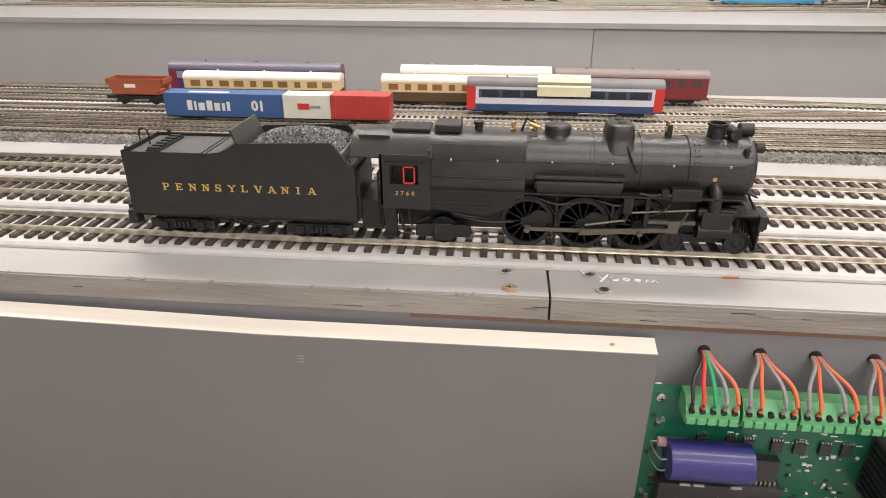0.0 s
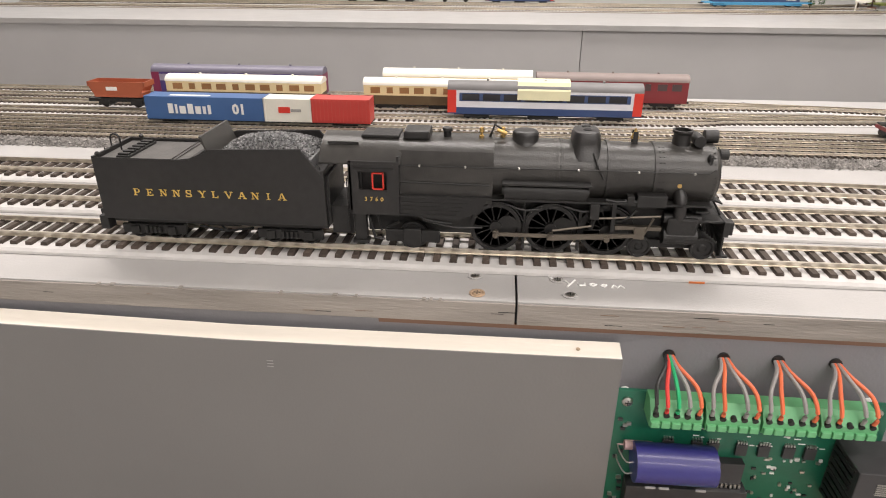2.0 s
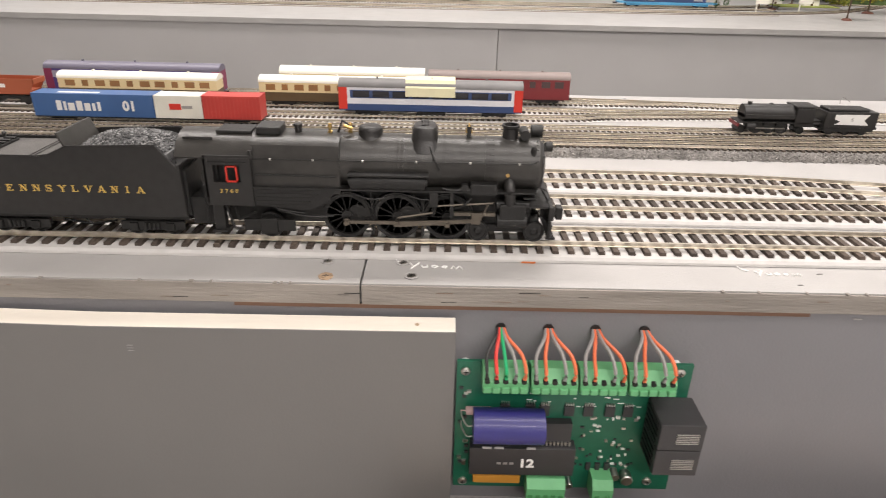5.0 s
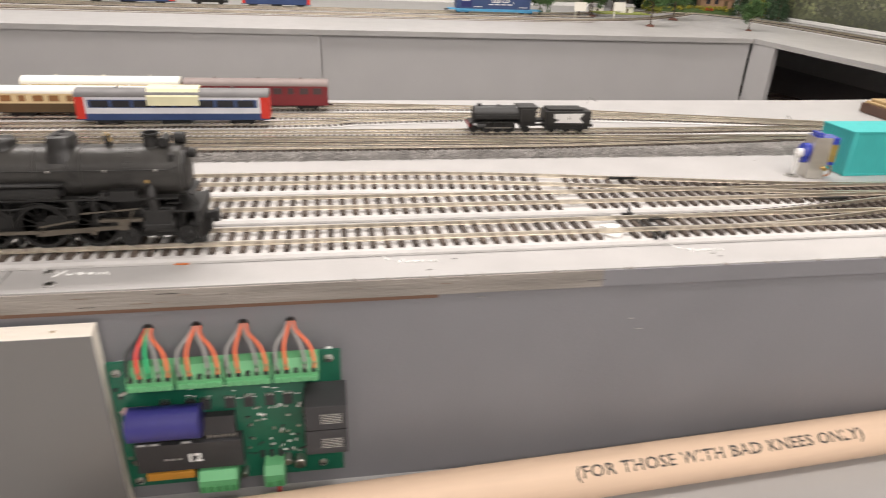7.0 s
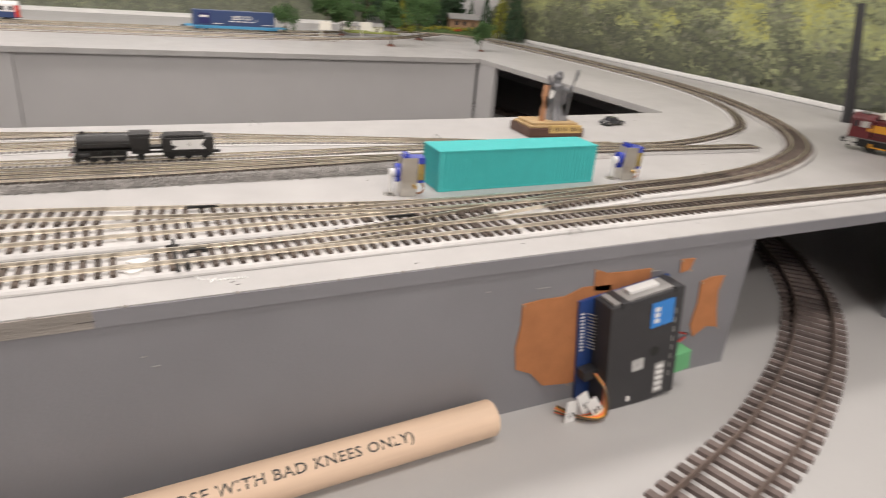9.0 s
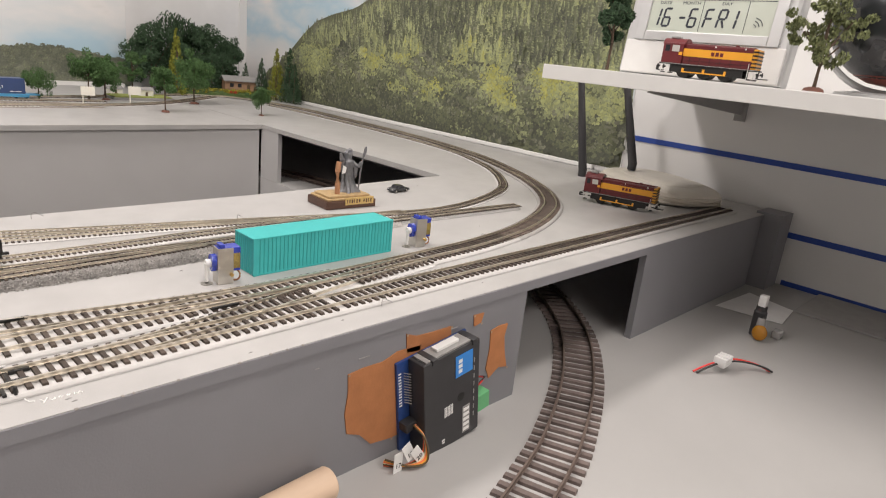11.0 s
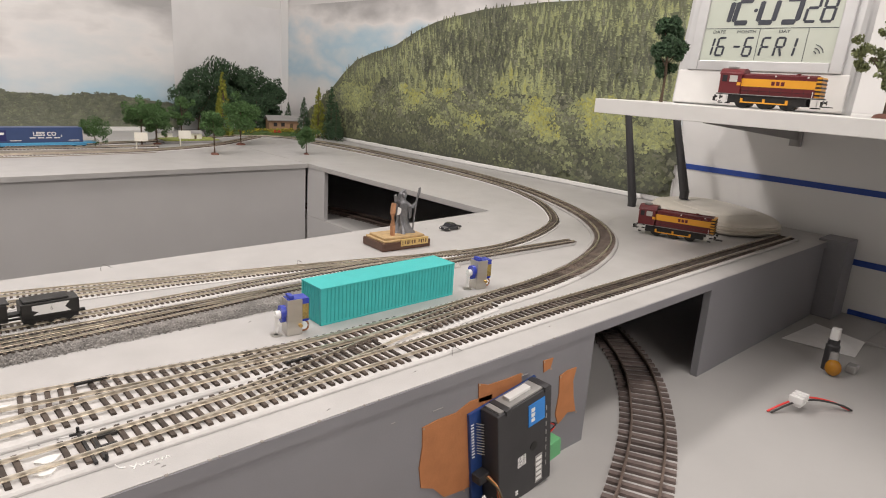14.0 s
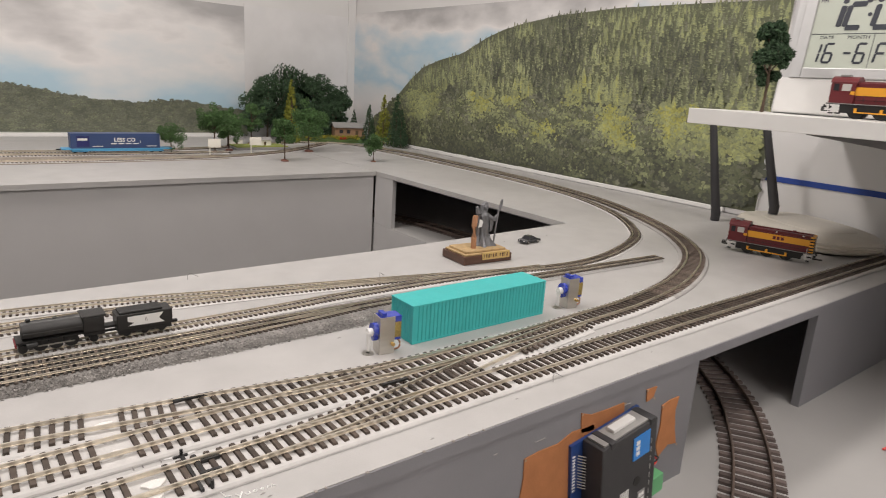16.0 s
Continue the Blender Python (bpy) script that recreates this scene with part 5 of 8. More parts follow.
pen("white hand-drawn scribble on the grey board", SCRIBBLE, 0.0295, 0.020, 0.0095, M_CHALK)
pen("white hand-drawn scribble beside the track", SCRIBBLE, 0.190, 0.019, 0.0080, M_CHALK)
pen("white hand-drawn scribble near the turnout", SCRIBBLE, 0.350, 0.019, 0.0078, M_CHALK)
pen("dark pencil figure between the tracks", [[(0, 0), (0, 1)], [(0.5, 0), (0.5, 1)], [(1.4, 0.9), (1.1, 0.6), (1.3, 0.4), (1.6, 0.7), (1.4, 0.95), (1.5, 0)]], 0.318, 0.068, 0.0095, M_GREYROOF)
rng = random.Random(31)
for k in range(16):
    x, y = rng.uniform(0.2, 1.0), rng.choice((rng.uniform(0.004, 0.022), rng.uniform(0.155, 0.185), rng.uniform(0.37, 0.39)))
    flat_mark("board_chip", "small dark chip in the grey paint", "paint chip", [(x, y), (x + 0.003, y + 0.0004), (x + 0.002, y + 0.0014)], 0.0001, 0.0003, M_GREYROOF)
M_FILL = mat("white_filler", (0.75, 0.73, 0.70), 0.85, bump=0.6, bscale=500)
for x, y, w in ((0.3225, 0.0445, 0.0070), (0.3190, 0.0330, 0.0062), (0.3120, 0.1010, 0.0058), (0.3135, 0.0845, 0.0050), (0.3130, 0.1190, 0.0055)):
    flat_mark("filler_patch", "lumpy white filler between the sleepers", "filler", [(x + w * math.cos(a) * (0.8 + 0.25 * math.sin(3 * a)), y + w * 0.55 * math.sin(a)) for a in [0.5 * k for k in range(12)]], 0.0024, 0.0016, M_FILL)
for x0, y0, x1, y1 in ((0.354, 0.1225, 0.376, 0.1225), (0.481, 0.0745, 0.502, 0.0745)):
    t = thing("point_blade_cover", "thin black strip lying beside the turnout rail", "strip")
    part("strip", box(bmesh.new(), x0, x1, y0, y0 + 0.0022, 0.0046, 0.0062), M_BLACKM, t)

t = thing("turnout_motor_bar", "black plastic tie bar and lever across the turnout", "tie bar")
for x0, x1, y0, y1, z1 in ((0.3405, 0.3425, 0.026, 0.062, 0.0046), (0.3458, 0.3476, 0.028, 0.060, 0.0045), (0.3445, 0.3560, 0.0392, 0.0412, 0.0050), (0.3485, 0.3590, 0.0508, 0.0526, 0.0050), (0.3370, 0.3450, 0.0625, 0.0642, 0.0040)):
    part("bar", boxm(x0, x1, y0, y1, 0.0028, z1, 0.0003), M_BLACKM, t)
for x, y in ((0.3415, 0.0633), (0.3467, 0.0268)):
    part("pivot", cylm((x, y, 0.0028), (x, y, 0.0075), 0.0009, seg=10), M_BLACKM, t)
M_SMEAR = mat("thin_white_smear", (0.62, 0.61, 0.60), 0.8, var=0.25, scale=300)
flat_mark("filler_smear", "thin pale smear of filler on the grey board", "filler", [(0.333, 0.0690), (0.345, 0.0672), (0.351, 0.0690), (0.349, 0.0722), (0.338, 0.0730)], 0.0001, 0.0003, M_SMEAR)
for x, y, turn in ((0.60, 0.0235, 10), (0.655, 0.1745, 70), (0.44, 0.385, 20), (0.62, 0.300, 40), (0.83, 0.120, 15)):
    t = thing("wire_stub", "short curled wire end poking out of the board", "wire", pose(x, y, 0.0, 0, 0, turn), "wire ends on the board")
    part("wire", tube(bmesh.new(), smooth_path([(0, 0, 0.0002), (0.001, 0.001, 0.0045), (0.005, 0.002, 0.0055), (0.009, 0.0, 0.003), (0.013, -0.001, 0.0006)], 0.0012), 0.00035, 6), M_GREYROOF, t)
t = thing("edge_chipping", "row of pale paint nicks along the board edge", "paint nick")
rng = random.Random(53)
for k in range(30):
    x = rng.uniform(-0.25, 0.75)
    w = rng.uniform(0.0006, 0.0022)
    part("nick", boxm(x, x + w, -0.00135, 0.0006, -rng.uniform(0.0002, 0.0006), 0.0001), M_EDGE, t)
t = thing("edge_marks", "dark dents and scratches in the plywood edge", "dent")
for k in range(18):
    x = rng.uniform(-0.26, 0.30)
    z = rng.uniform(-0.0082, -0.0025)
    part("dent", boxm(x, x + rng.uniform(0.002, 0.010), -0.0014, -0.001, z, z + rng.uniform(0.0001, 0.0003)), M_BLACKM if k % 2 else mat("brown_ply_layer", (0.20, 0.14, 0.10), 0.9), t)

# ---- control circuit board ----
M_PCB = mat("green_circuit_board", (0.010, 0.115, 0.065), 0.35, var=0.2, scale=120, bump=0.1)
M_TERM = mat("light_green_plastic", (0.13, 0.40, 0.18), 0.45, var=0.06)
M_TERMD = mat("green_plastic_button", (0.075, 0.27, 0.10), 0.4, var=0.08)
M_WORANGE = mat("orange_red_wire", (0.80, 0.17, 0.07), 0.45)
M_WRED = mat("red_wire", (0.75, 0.06, 0.05), 0.45)
M_WGREEN = mat("green_wire", (0.02, 0.42, 0.16), 0.45)
M_WGREY = mat("grey_wire", (0.30, 0.29, 0.28), 0.45)
M_WBLACK = mat("black_wire", (0.03, 0.03, 0.03), 0.45)
M_CHIP = mat("black_chip", (0.035, 0.034, 0.036), 0.5, var=0.15)
M_CAP = mat("dark_blue_sleeve", (0.030, 0.027, 0.17), 0.42, var=0.1, coat=0.15)

pcb = thing("circuit_board", "green circuit board with terminal blocks, chips and a blue capacitor", "circuit board")
PY = -0.0066  # front face of the board
brd = part("board", boxm(0.0592, 0.1662, PY, PY + 0.0016, -0.1105, -0.0350), M_PCB, pcb)
for x, z in ((0.0632, -0.0403), (0.1605, -0.0392), (0.0638, -0.1068), (0.1555, -0.1050)):
    part("standoff", cylm((x, PY + 0.0016, z), (x, 0.0009, z), 0.0022, seg=10), M_WHITE, pcb)
    sc = part("screw", lathe(bmesh.new(), [(0.0022, 0.0), (0.0022, -0.0008), (0.0012, -0.0014), (0.0001, -0.0015)], (x, PY, z), "y", 16), M_STEEL, pcb, "bright steel screw", True)
    part("slot", box(boxm(x - 0.0012, x + 0.0012, PY - 0.0017, PY - 0.0013, z - 0.0002, z + 0.0002), x - 0.0002, x + 0.0002, PY - 0.0017, PY - 0.0013, z - 0.0012, z + 0.0012), M_BLACKM, sc)
HOLES = (0.0785, 0.1000, 0.1212, 0.1432)
for b, (x0, x1) in enumerate(((0.0703, 0.0905), (0.0918, 0.1122), (0.1133, 0.1338), (0.1350, 0.1558))):
    bm = bmesh.new()
    prism(bm, [(PY, -0.0338), (PY - 0.0060, -0.0338), (PY - 0.0105, -0.0386), (PY - 0.0105, -0.0440), (PY, -0.0440)], x0, x1)
    tb = part("terminal_block", bm, M_TERM, pcb, "light green screw terminal block")
    cw = (x1 - x0) / 5
    hx = HOLES[b]
    part("wire_hole", cylm((hx, -0.0006, -0.0212), (hx, 0.004, -0.0212), 0.0024, seg=14), M_BLACKM, pcb)
    cols = ((M_WGREY, M_WRED, M_WGREEN, M_WGREY, M_WORANGE), (M_WGREY, M_WORANGE, None, M_WGREY, M_WORANGE))[0 if b == 0 else 1]
    for k in range(5):
        cx = x0 + cw * (k + 0.5)
        part("clamp_hole", cylm((cx, PY - 0.0092, -0.0380), (cx, PY - 0.0109, -0.0384), 0.0012, seg=10), M_BLACKM, tb)
        part("push_button", box(bmesh.new(), cx - cw * 0.42, cx + cw * 0.42, PY - 0.0118, PY - 0.0100, -0.0438, -0.0410, 0.0004), M_TERM, tb)
        if cols[k]:
            bend = (k - 2) * 0.0011
            pts = smooth_path([(hx + (k - 2) * 0.0006, 0.0005, -0.0212), (hx + bend * 1.2, -0.0065, -0.0222), ((hx + cx) / 2 + bend * 1.6, -0.0135, -0.0265), (cx + bend * 0.2, PY - 0.0105, -0.0332), (cx, PY - 0.0098, -0.0384)], 0.0015)
            part("wire", tube(bmesh.new(), pts, 0.00082, 8), M_WBLACK if (b == 0 and k == 0) else cols[k], pcb, smooth=True)
part("power_resistor", cyl(cylm((0.0640, PY - 0.0028, -0.0608), (0.0755, PY - 0.0028, -0.0608), 0.0021, seg=14), (0.0615, PY - 0.0028, -0.0608), (0.078, PY - 0.0028, -0.0608), 0.0003, seg=6), mat("pinkish_ceramic", (0.50, 0.34, 0.33), 0.6), pcb, "pinkish resistor", True)
cap = part("capacitor", cylm((0.0672, PY - 0.0085, -0.0645), (0.0995, PY - 0.0085, -0.0645), 0.0083, seg=36), M_CAP, pcb, "dark blue cylindrical capacitor", True)
for k in range(3):
    part("marking", boxm(0.0715 + 0.0055 * k + (0.009 if k == 2 else 0), 0.0755 + 0.0055 * k + (0.009 if k == 2 else 0), PY - 0.0164, PY - 0.0156, -0.0712, -0.0705), M_GREYROOF, cap)
for z in (-0.0645, -0.0705):
    part("lead", tube(bmesh.new(), smooth_path([(0.0674, PY - 0.0088, z), (0.0645, PY - 0.0085, z - 0.0004), (0.0622, PY - 0.004, z + 0.001), (0.0618, PY, z + 0.002)], 0.001), 0.00035, 6), M_STEEL, cap)
chip = part("socketed_chip", boxm(0.0665, 0.1165, PY - 0.0070, PY, -0.0960, -0.0795, 0.0003), M_CHIP, pcb, "long black chip with white handwritten digits")
letters("handwriting", "12", 0.0068, pose(0.0935, PY - 0.0072, -0.0885) @ FRONT, M_CHALK, chip, bold=0.00025, sx=1.1)
for k in range(3):
    part("marking", boxm(0.0795 + k * 0.003, 0.0815 + k * 0.003, PY - 0.0072, PY - 0.0069, -0.0892, -0.0880), M_GREYROOF, chip)
chip2 = part("memory_chip", boxm(0.0985, 0.1140, PY - 0.0042, PY, -0.0780, -0.0665, 0.0003), M_CHIP, pcb)
for k in range(8):
    part("chip_pin", boxm(0.1005 + k * 0.0018, 0.1014 + k * 0.0018, PY - 0.0050, PY - 0.003, -0.0792, -0.0772), M_STEEL, chip2)
part("resistor_strip", boxm(0.0688, 0.0918, PY - 0.0045, PY, -0.1040, -0.0995, 0.0006), mat("amber_plastic", (0.58, 0.27, 0.04), 0.45), pcb, "amber resistor strip")
for x0, x1, n in ((0.0945, 0.1130, 5), (0.1262, 0.1362, 2)):
    bm = bmesh.new()
    prism(bm, [(PY, -0.0975), (PY - 0.0075, -0.0975), (PY - 0.0105, -0.1015), (PY - 0.0105, -0.1090), (PY, -0.1090)], x0, x1)
    tb = part("terminal_block", bm, M_TERM, pcb, "green lower terminal block")
    for k in range(n):
        cx = x0 + (x1 - x0) * (k + 0.5) / n
        part("terminal_slot", boxm(cx - 0.0011, cx + 0.0011, PY - 0.0108, PY - 0.0103, -0.1082, -0.1050), M_TERMD, tb)
part("wire", tube(bmesh.new(), smooth_path([(0.1325, PY - 0.006, -0.1120), (0.1328, PY - 0.007, -0.1180), (0.1335, PY - 0.004, -0.1245)], 0.001), 0.0009, 8), M_WRED, pcb)
for z0, z1 in ((-0.0668, -0.0528), (-0.0815, -0.0672)):
    jack = part("modular_jack", boxm(0.1485, 0.1685, PY - 0.0200, PY, z0, z1, 0.0006), M_CHIP, pcb, "black plastic modular jack")
    for k in range(6):
        part("contact", boxm(0.1560, 0.1660, PY - 0.0204, PY - 0.0198, z0 + 0.0040 + k * 0.0010, z0 + 0.0044 + k * 0.0010), M_STEEL, jack)
    for k in range(4):
        part("rib", boxm(0.1479, 0.1487, PY - 0.017, PY - 0.002, z0 + 0.002 + k * 0.003, z0 + 0.0032 + k * 0.003), M_BLACKM, jack)
for k, x in enumerate((0.0800, 0.0918, 0.0985, 0.1100, 0.1190, 0.1290, 0.1375)):
    ic = part("small_chip", boxm(x, x + 0.0045, PY - 0.0016, PY, -0.0640, -0.0585), M_CHIP, pcb)
    for q in range(4):
        part("chip_pin", boxm(x + 0.0004 + q * 0.0011, x + 0.0009 + q * 0.0011, PY - 0.0012, PY, -0.0590, -0.0572), M_STEEL, ic)
rng = random.Random(9)
for k in range(24):
    x, z = rng.uniform(0.086, 0.146), rng.uniform(-0.0600, -0.0470)
    part("silkscreen_mark", boxm(x, x + rng.uniform(0.0010, 0.0032), PY - 0.0002, PY, z, z + 0.0005), M_WHITE, pcb)
for k in range(52):
    x, z = rng.uniform(0.118, 0.1465), rng.uniform(-0.0970, -0.0650)
    part("surface_component", boxm(x, x + rng.uniform(0.0008, 0.0020), PY - 0.0007, PY, z, z + rng.uniform(0.0007, 0.0014)), (M_STEEL, M_CHIP, M_WHITE)[k % 3], pcb)
for k in range(14):
    x, z = rng.uniform(0.0605, 0.0655), rng.uniform(-0.100, -0.046)
    part("surface_component", boxm(x, x + 0.0018, PY - 0.0009, PY, z, z + 0.0014), (M_STEEL, M_CHIP)[k % 2], pcb)
for x, z, r in ((0.1378, -0.0985, 0.0021), (0.1438, -0.1005, 0.0030), (0.1160, -0.1045, 0.0018)):
    part("can_capacitor", lathe(bmesh.new(), [(r, 0.0), (r, -0.005), (r * 0.85, -0.0055), (0.0001, -0.0055)], (x, PY, z), "y", 18), M_STEEL, pcb, "small silver can capacitor", True)
for x in (0.1240, 0.1285, 0.1330):
    part("diode", boxm(x, x + 0.0022, PY - 0.0012, PY, -0.0975, -0.0935), M_CHIP, pcb)

# ---- bare orange patches and the black control box on the fascia ----


def wall_patch(pts, label="bare orange-brown patch where fascia paint has torn away"):
    bm = bmesh.new()
    prism(bm, pts, -0.0005, 0.0004, "y")
    t = thing("bare_patch", label, "bare patch", group="bare patches on the fascia")
    part("patch", bm, M_PATCH, t)
    for u, v in (pts[0], pts[len(pts) // 2]):
        part("pinhole", lathe(bmesh.new(), [(0.0011, -0.0008), (0.0006, -0.0006), (0.0001, -0.0006)], (u + 0.0008, 0, v - 0.001), "y", 10), M_HOLE, t)


wall_patch([(0.551, -0.036), (0.566, -0.0345), (0.585, -0.035), (0.600, -0.030), (0.625, -0.031), (0.625, -0.109), (0.600, -0.110), (0.578, -0.107), (0.566, -0.094), (0.553, -0.088), (0.550, -0.070), (0.552, -0.052)])
wall_patch([(0.608, -0.017), (0.620, -0.0215), (0.640, -0.0225), (0.660, -0.0225), (0.662, -0.036), (0.640, -0.037), (0.610, -0.034)])
wall_patch([(0.716, -0.041), (0.728, -0.0385), (0.741, -0.0390), (0.738, -0.052), (0.742, -0.070), (0.748, -0.087), (0.735, -0.084), (0.722, -0.092), (0.716, -0.080), (0.718, -0.060)])
wall_patch([(0.689, -0.0190), (0.703, -0.0195), (0.700, -0.0285), (0.691, -0.0305)])
rng = random.Random(77)
for k in range(9):
    x, z = rng.uniform(0.22, 0.76), rng.uniform(-0.040, -0.012)
    t = thing("fascia_scuff", "small dark scuff in the grey fascia paint", "scuff", group="fascia scuffs")
    part("scuff", boxm(x, x + rng.uniform(0.002, 0.012), -0.0003, 0.0004, z, z + 0.0004), M_GREYROOF, t)

cb = thing("control_box", "black plastic control module with a blue label, fixed to the fascia", "control module", pose(0.650, 0, -0.079, 0, -8, 0))
part("circuit_card", boxm(-0.047, 0.034, -0.0030, -0.0004, -0.046, 0.046), mat("blue_circuit_card", (0.02, 0.055, 0.20), 0.4, var=0.2, scale=200), cb, "blue circuit card edge")
part("case", boxm(-0.035, 0.031, -0.0225, -0.0032, -0.047, 0.047, 0.0012), M_CHIP, cb)
part("case_top", boxm(-0.031, 0.027, -0.0205, -0.005, 0.0468, 0.0485), mat("grey_plastic", (0.30, 0.29, 0.28), 0.5), cb)
part("socket", boxm(-0.014, 0.012, -0.0155, -0.0085, 0.0484, 0.0512, 0.0005), M_WHITE, cb, "white top socket")
for x in (-0.026, 0.021):
    part("clip", boxm(x, x + 0.006, -0.0235, -0.004, 0.0440, 0.0490, 0.0006), M_CHIP, cb)
sq = part("blue_label", boxm(0.001, 0.0215, -0.0232, -0.0224, 0.0200, 0.0405), mat("sky_blue_label", (0.03, 0.22, 0.62), 0.4), cb, "bright blue square label")
for k in range(3):
    part("letter_bar", boxm(0.004, 0.0085, -0.0234, -0.0231, 0.0235 + k * 0.0048, 0.0270 + k * 0.0048), M_WHITE, sq)
part("round_hole", cylm((0.008, -0.0228, -0.002), (0.008, -0.0220, -0.002), 0.0042, seg=20), M_BLACKM, cb)
part("text_block", boxm(0.010, 0.0190, -0.0229, -0.0224, -0.0420, -0.0140), M_GREYROOF, cb)
for k in range(5):
    part("text_bar", boxm(0.011, 0.0180, -0.0231, -0.0228, -0.0400 + k * 0.0052, -0.0370 + k * 0.0052), M_WHITE, cb)
for k in range(6):
    part("text_bar", boxm(-0.0120 + 0.0018 * k, -0.0110 + 0.0018 * k, -0.0229, -0.0224, -0.0140, -0.0040), M_WHITE, cb)
for k in range(8):
    part("text_bar", boxm(0.0235, 0.0245, -0.0229, -0.0224, -0.030 + k * 0.008, -0.0255 + k * 0.008), M_GREYROOF, cb)
for z in (-0.040, -0.0375):
    part("text_bar", boxm(-0.0150, -0.0120, -0.0229, -0.0224, z, z + 0.0016), M_WHITE, cb)
for k in range(12):
    part("header_pin", cylm((-0.0395, -0.0030, 0.006 + k * 0.0026), (-0.0365, -0.0085, 0.006 + k * 0.0026), 0.0004, seg=6), M_STEEL, cb)
    part("card_marking", boxm(-0.0455, -0.0425, -0.0033, -0.0029, 0.004 + k * 0.0028, 0.0052 + k * 0.0028), M_WHITE, cb)
part("plug", boxm(-0.0465, -0.0345, -0.0125, -0.003, -0.0175, -0.0095, 0.0006), M_CHIP, cb)
for k, m in enumerate((M_WORANGE, M_BROWN, M_CREAM, M_WORANGE, mat("yellow_orange_wire", (0.75, 0.33, 0.03), 0.45), M_BROWN)):
    s = k * 0.0013
    pts = smooth_path([(-0.0365 - s * 0.3, -0.0120, -0.0130), (-0.0345 - s * 0.5, -0.020 - s, -0.0200), (-0.0420, -0.026 - s, -0.0330 - s * 0.4), (-0.0580, -0.022 - s, -0.0370 + s * 0.5), (-0.0720, -0.012, -0.0345 + s)], 0.002)
    part("servo_wire", tube(bmesh.new(), pts, 0.0009, 6), m, cb)
for k, (num, x, z, rz) in enumerate((("17", -0.066, -0.028, -8), ("19", -0.056, -0.022, 20), ("20", -0.048, -0.028, 28))):
    tag = part("paper_tag", boxm(-0.0045, 0.0045, -0.0003, 0.0003, -0.0090, 0.0090), M_WHITE, cb, "white paper wire tag")
    tag.matrix_local = pose(x, -0.024 - 0.002 * k, z, 0, -rz, 0)
    letters("tag_number", num, 0.0062, pose(0, -0.0006, -0.003) @ FRONT, M_INK, tag)
part("green_plug", boxm(0.0320, 0.0480, -0.0205, -0.0080, -0.0330, -0.0160, 0.0006), M_TERM, cb, "green plug-in terminal")
for m, dz in ((M_WRED, 0.0), (M_WBLACK, 0.002)):
    part("power_wire", tube(bmesh.new(), smooth_path([(0.036, -0.008, -0.018), (0.042 + dz, -0.016, -0.006 + dz), (0.050 + dz, -0.010, -0.008), (0.050, -0.0005, -0.012)], 0.002), 0.0007, 6), m, cb)

# ---- wooden stick ----
t = thing("wooden_stick", "pale round wooden stick with handwritten black capitals, lying on the deck", "stick")
t.matrix_world = pose(0.528, -0.0142, DECK + 0.0128, 0, 0, 3.1)
SR = 0.0126
part("rod", lathe(bmesh.new(), [(0.0001, -0.50), (SR, -0.50), (SR, -0.001), (SR * 0.93, 0.0002), (0.0001, 0.0004)], (0, 0, 0), "x", 40), M_WOOD, t, smooth=True)
txt = letters("handwriting", "(FOR THOSE WITH BAD KNEES ONLY)", 0.0088, Matrix.Identity(4), M_INK, t, bold=0.00008, spacing=1.05)
for v in txt.data.vertices:
    a = math.radians(52) + v.co.y / SR
    r = SR + 0.00015 + v.co.z
    v.co = Vector((-0.153 + v.co.x * 1.14, -r * math.cos(a), r * math.sin(a)))

# ---- turquoise container and the two servos ----
t = thing("shipping_container", "turquoise corrugated plastic container model standing on the board", "container")
CX0, CX1, CY0, CY1, CH = 0.5465, 0.7030, 0.1335, 0.1660, 0.0342
part("roof", boxm(CX0 - 0.0003, CX1 + 0.0003, CY0 - 0.0003, CY1 + 0.0003, CH - 0.0014, CH, 0.0003), M_TEAL, t)
part("core", boxm(CX0 + 0.001, CX1 - 0.001, CY0 + 0.001, CY1 - 0.001, 0.0003, CH - 0.0014), M_TEAL, t)


def corrugated(u0, u1, n, d):
    pts = []
    p = (u1 - u0) / n
    for k in range(n):
        a = u0 + k * p
        pts += [(a, 0), (a + p * 0.38, 0), (a + p * 0.5, d), (a + p * 0.88, d)]
    return pts + [(u1, 0)]


for y, s in ((CY0, 1), (CY1, -1)):
    bm = bmesh.new()
    ring = corrugated(CX0 + 0.0025, CX1 - 0.0025, 38, s * 0.0007)
    a = [bm.verts.new((u, y + d, 0.0016)) for u, d in ring]
    b = [bm.verts.new((u, y + d, CH - 0.0014)) for u, d in ring]
    for k in range(len(ring) - 1):
        bm.faces.new((a[k], a[k + 1], b[k + 1], b[k]))
    part("corrugated_side", bm, M_TEAL, t)
    part("bottom_rail", boxm(CX0, CX1, y - 0.0002 * s, y + 0.0008 * s, 0.0002, 0.0017), M_TEAL, t)
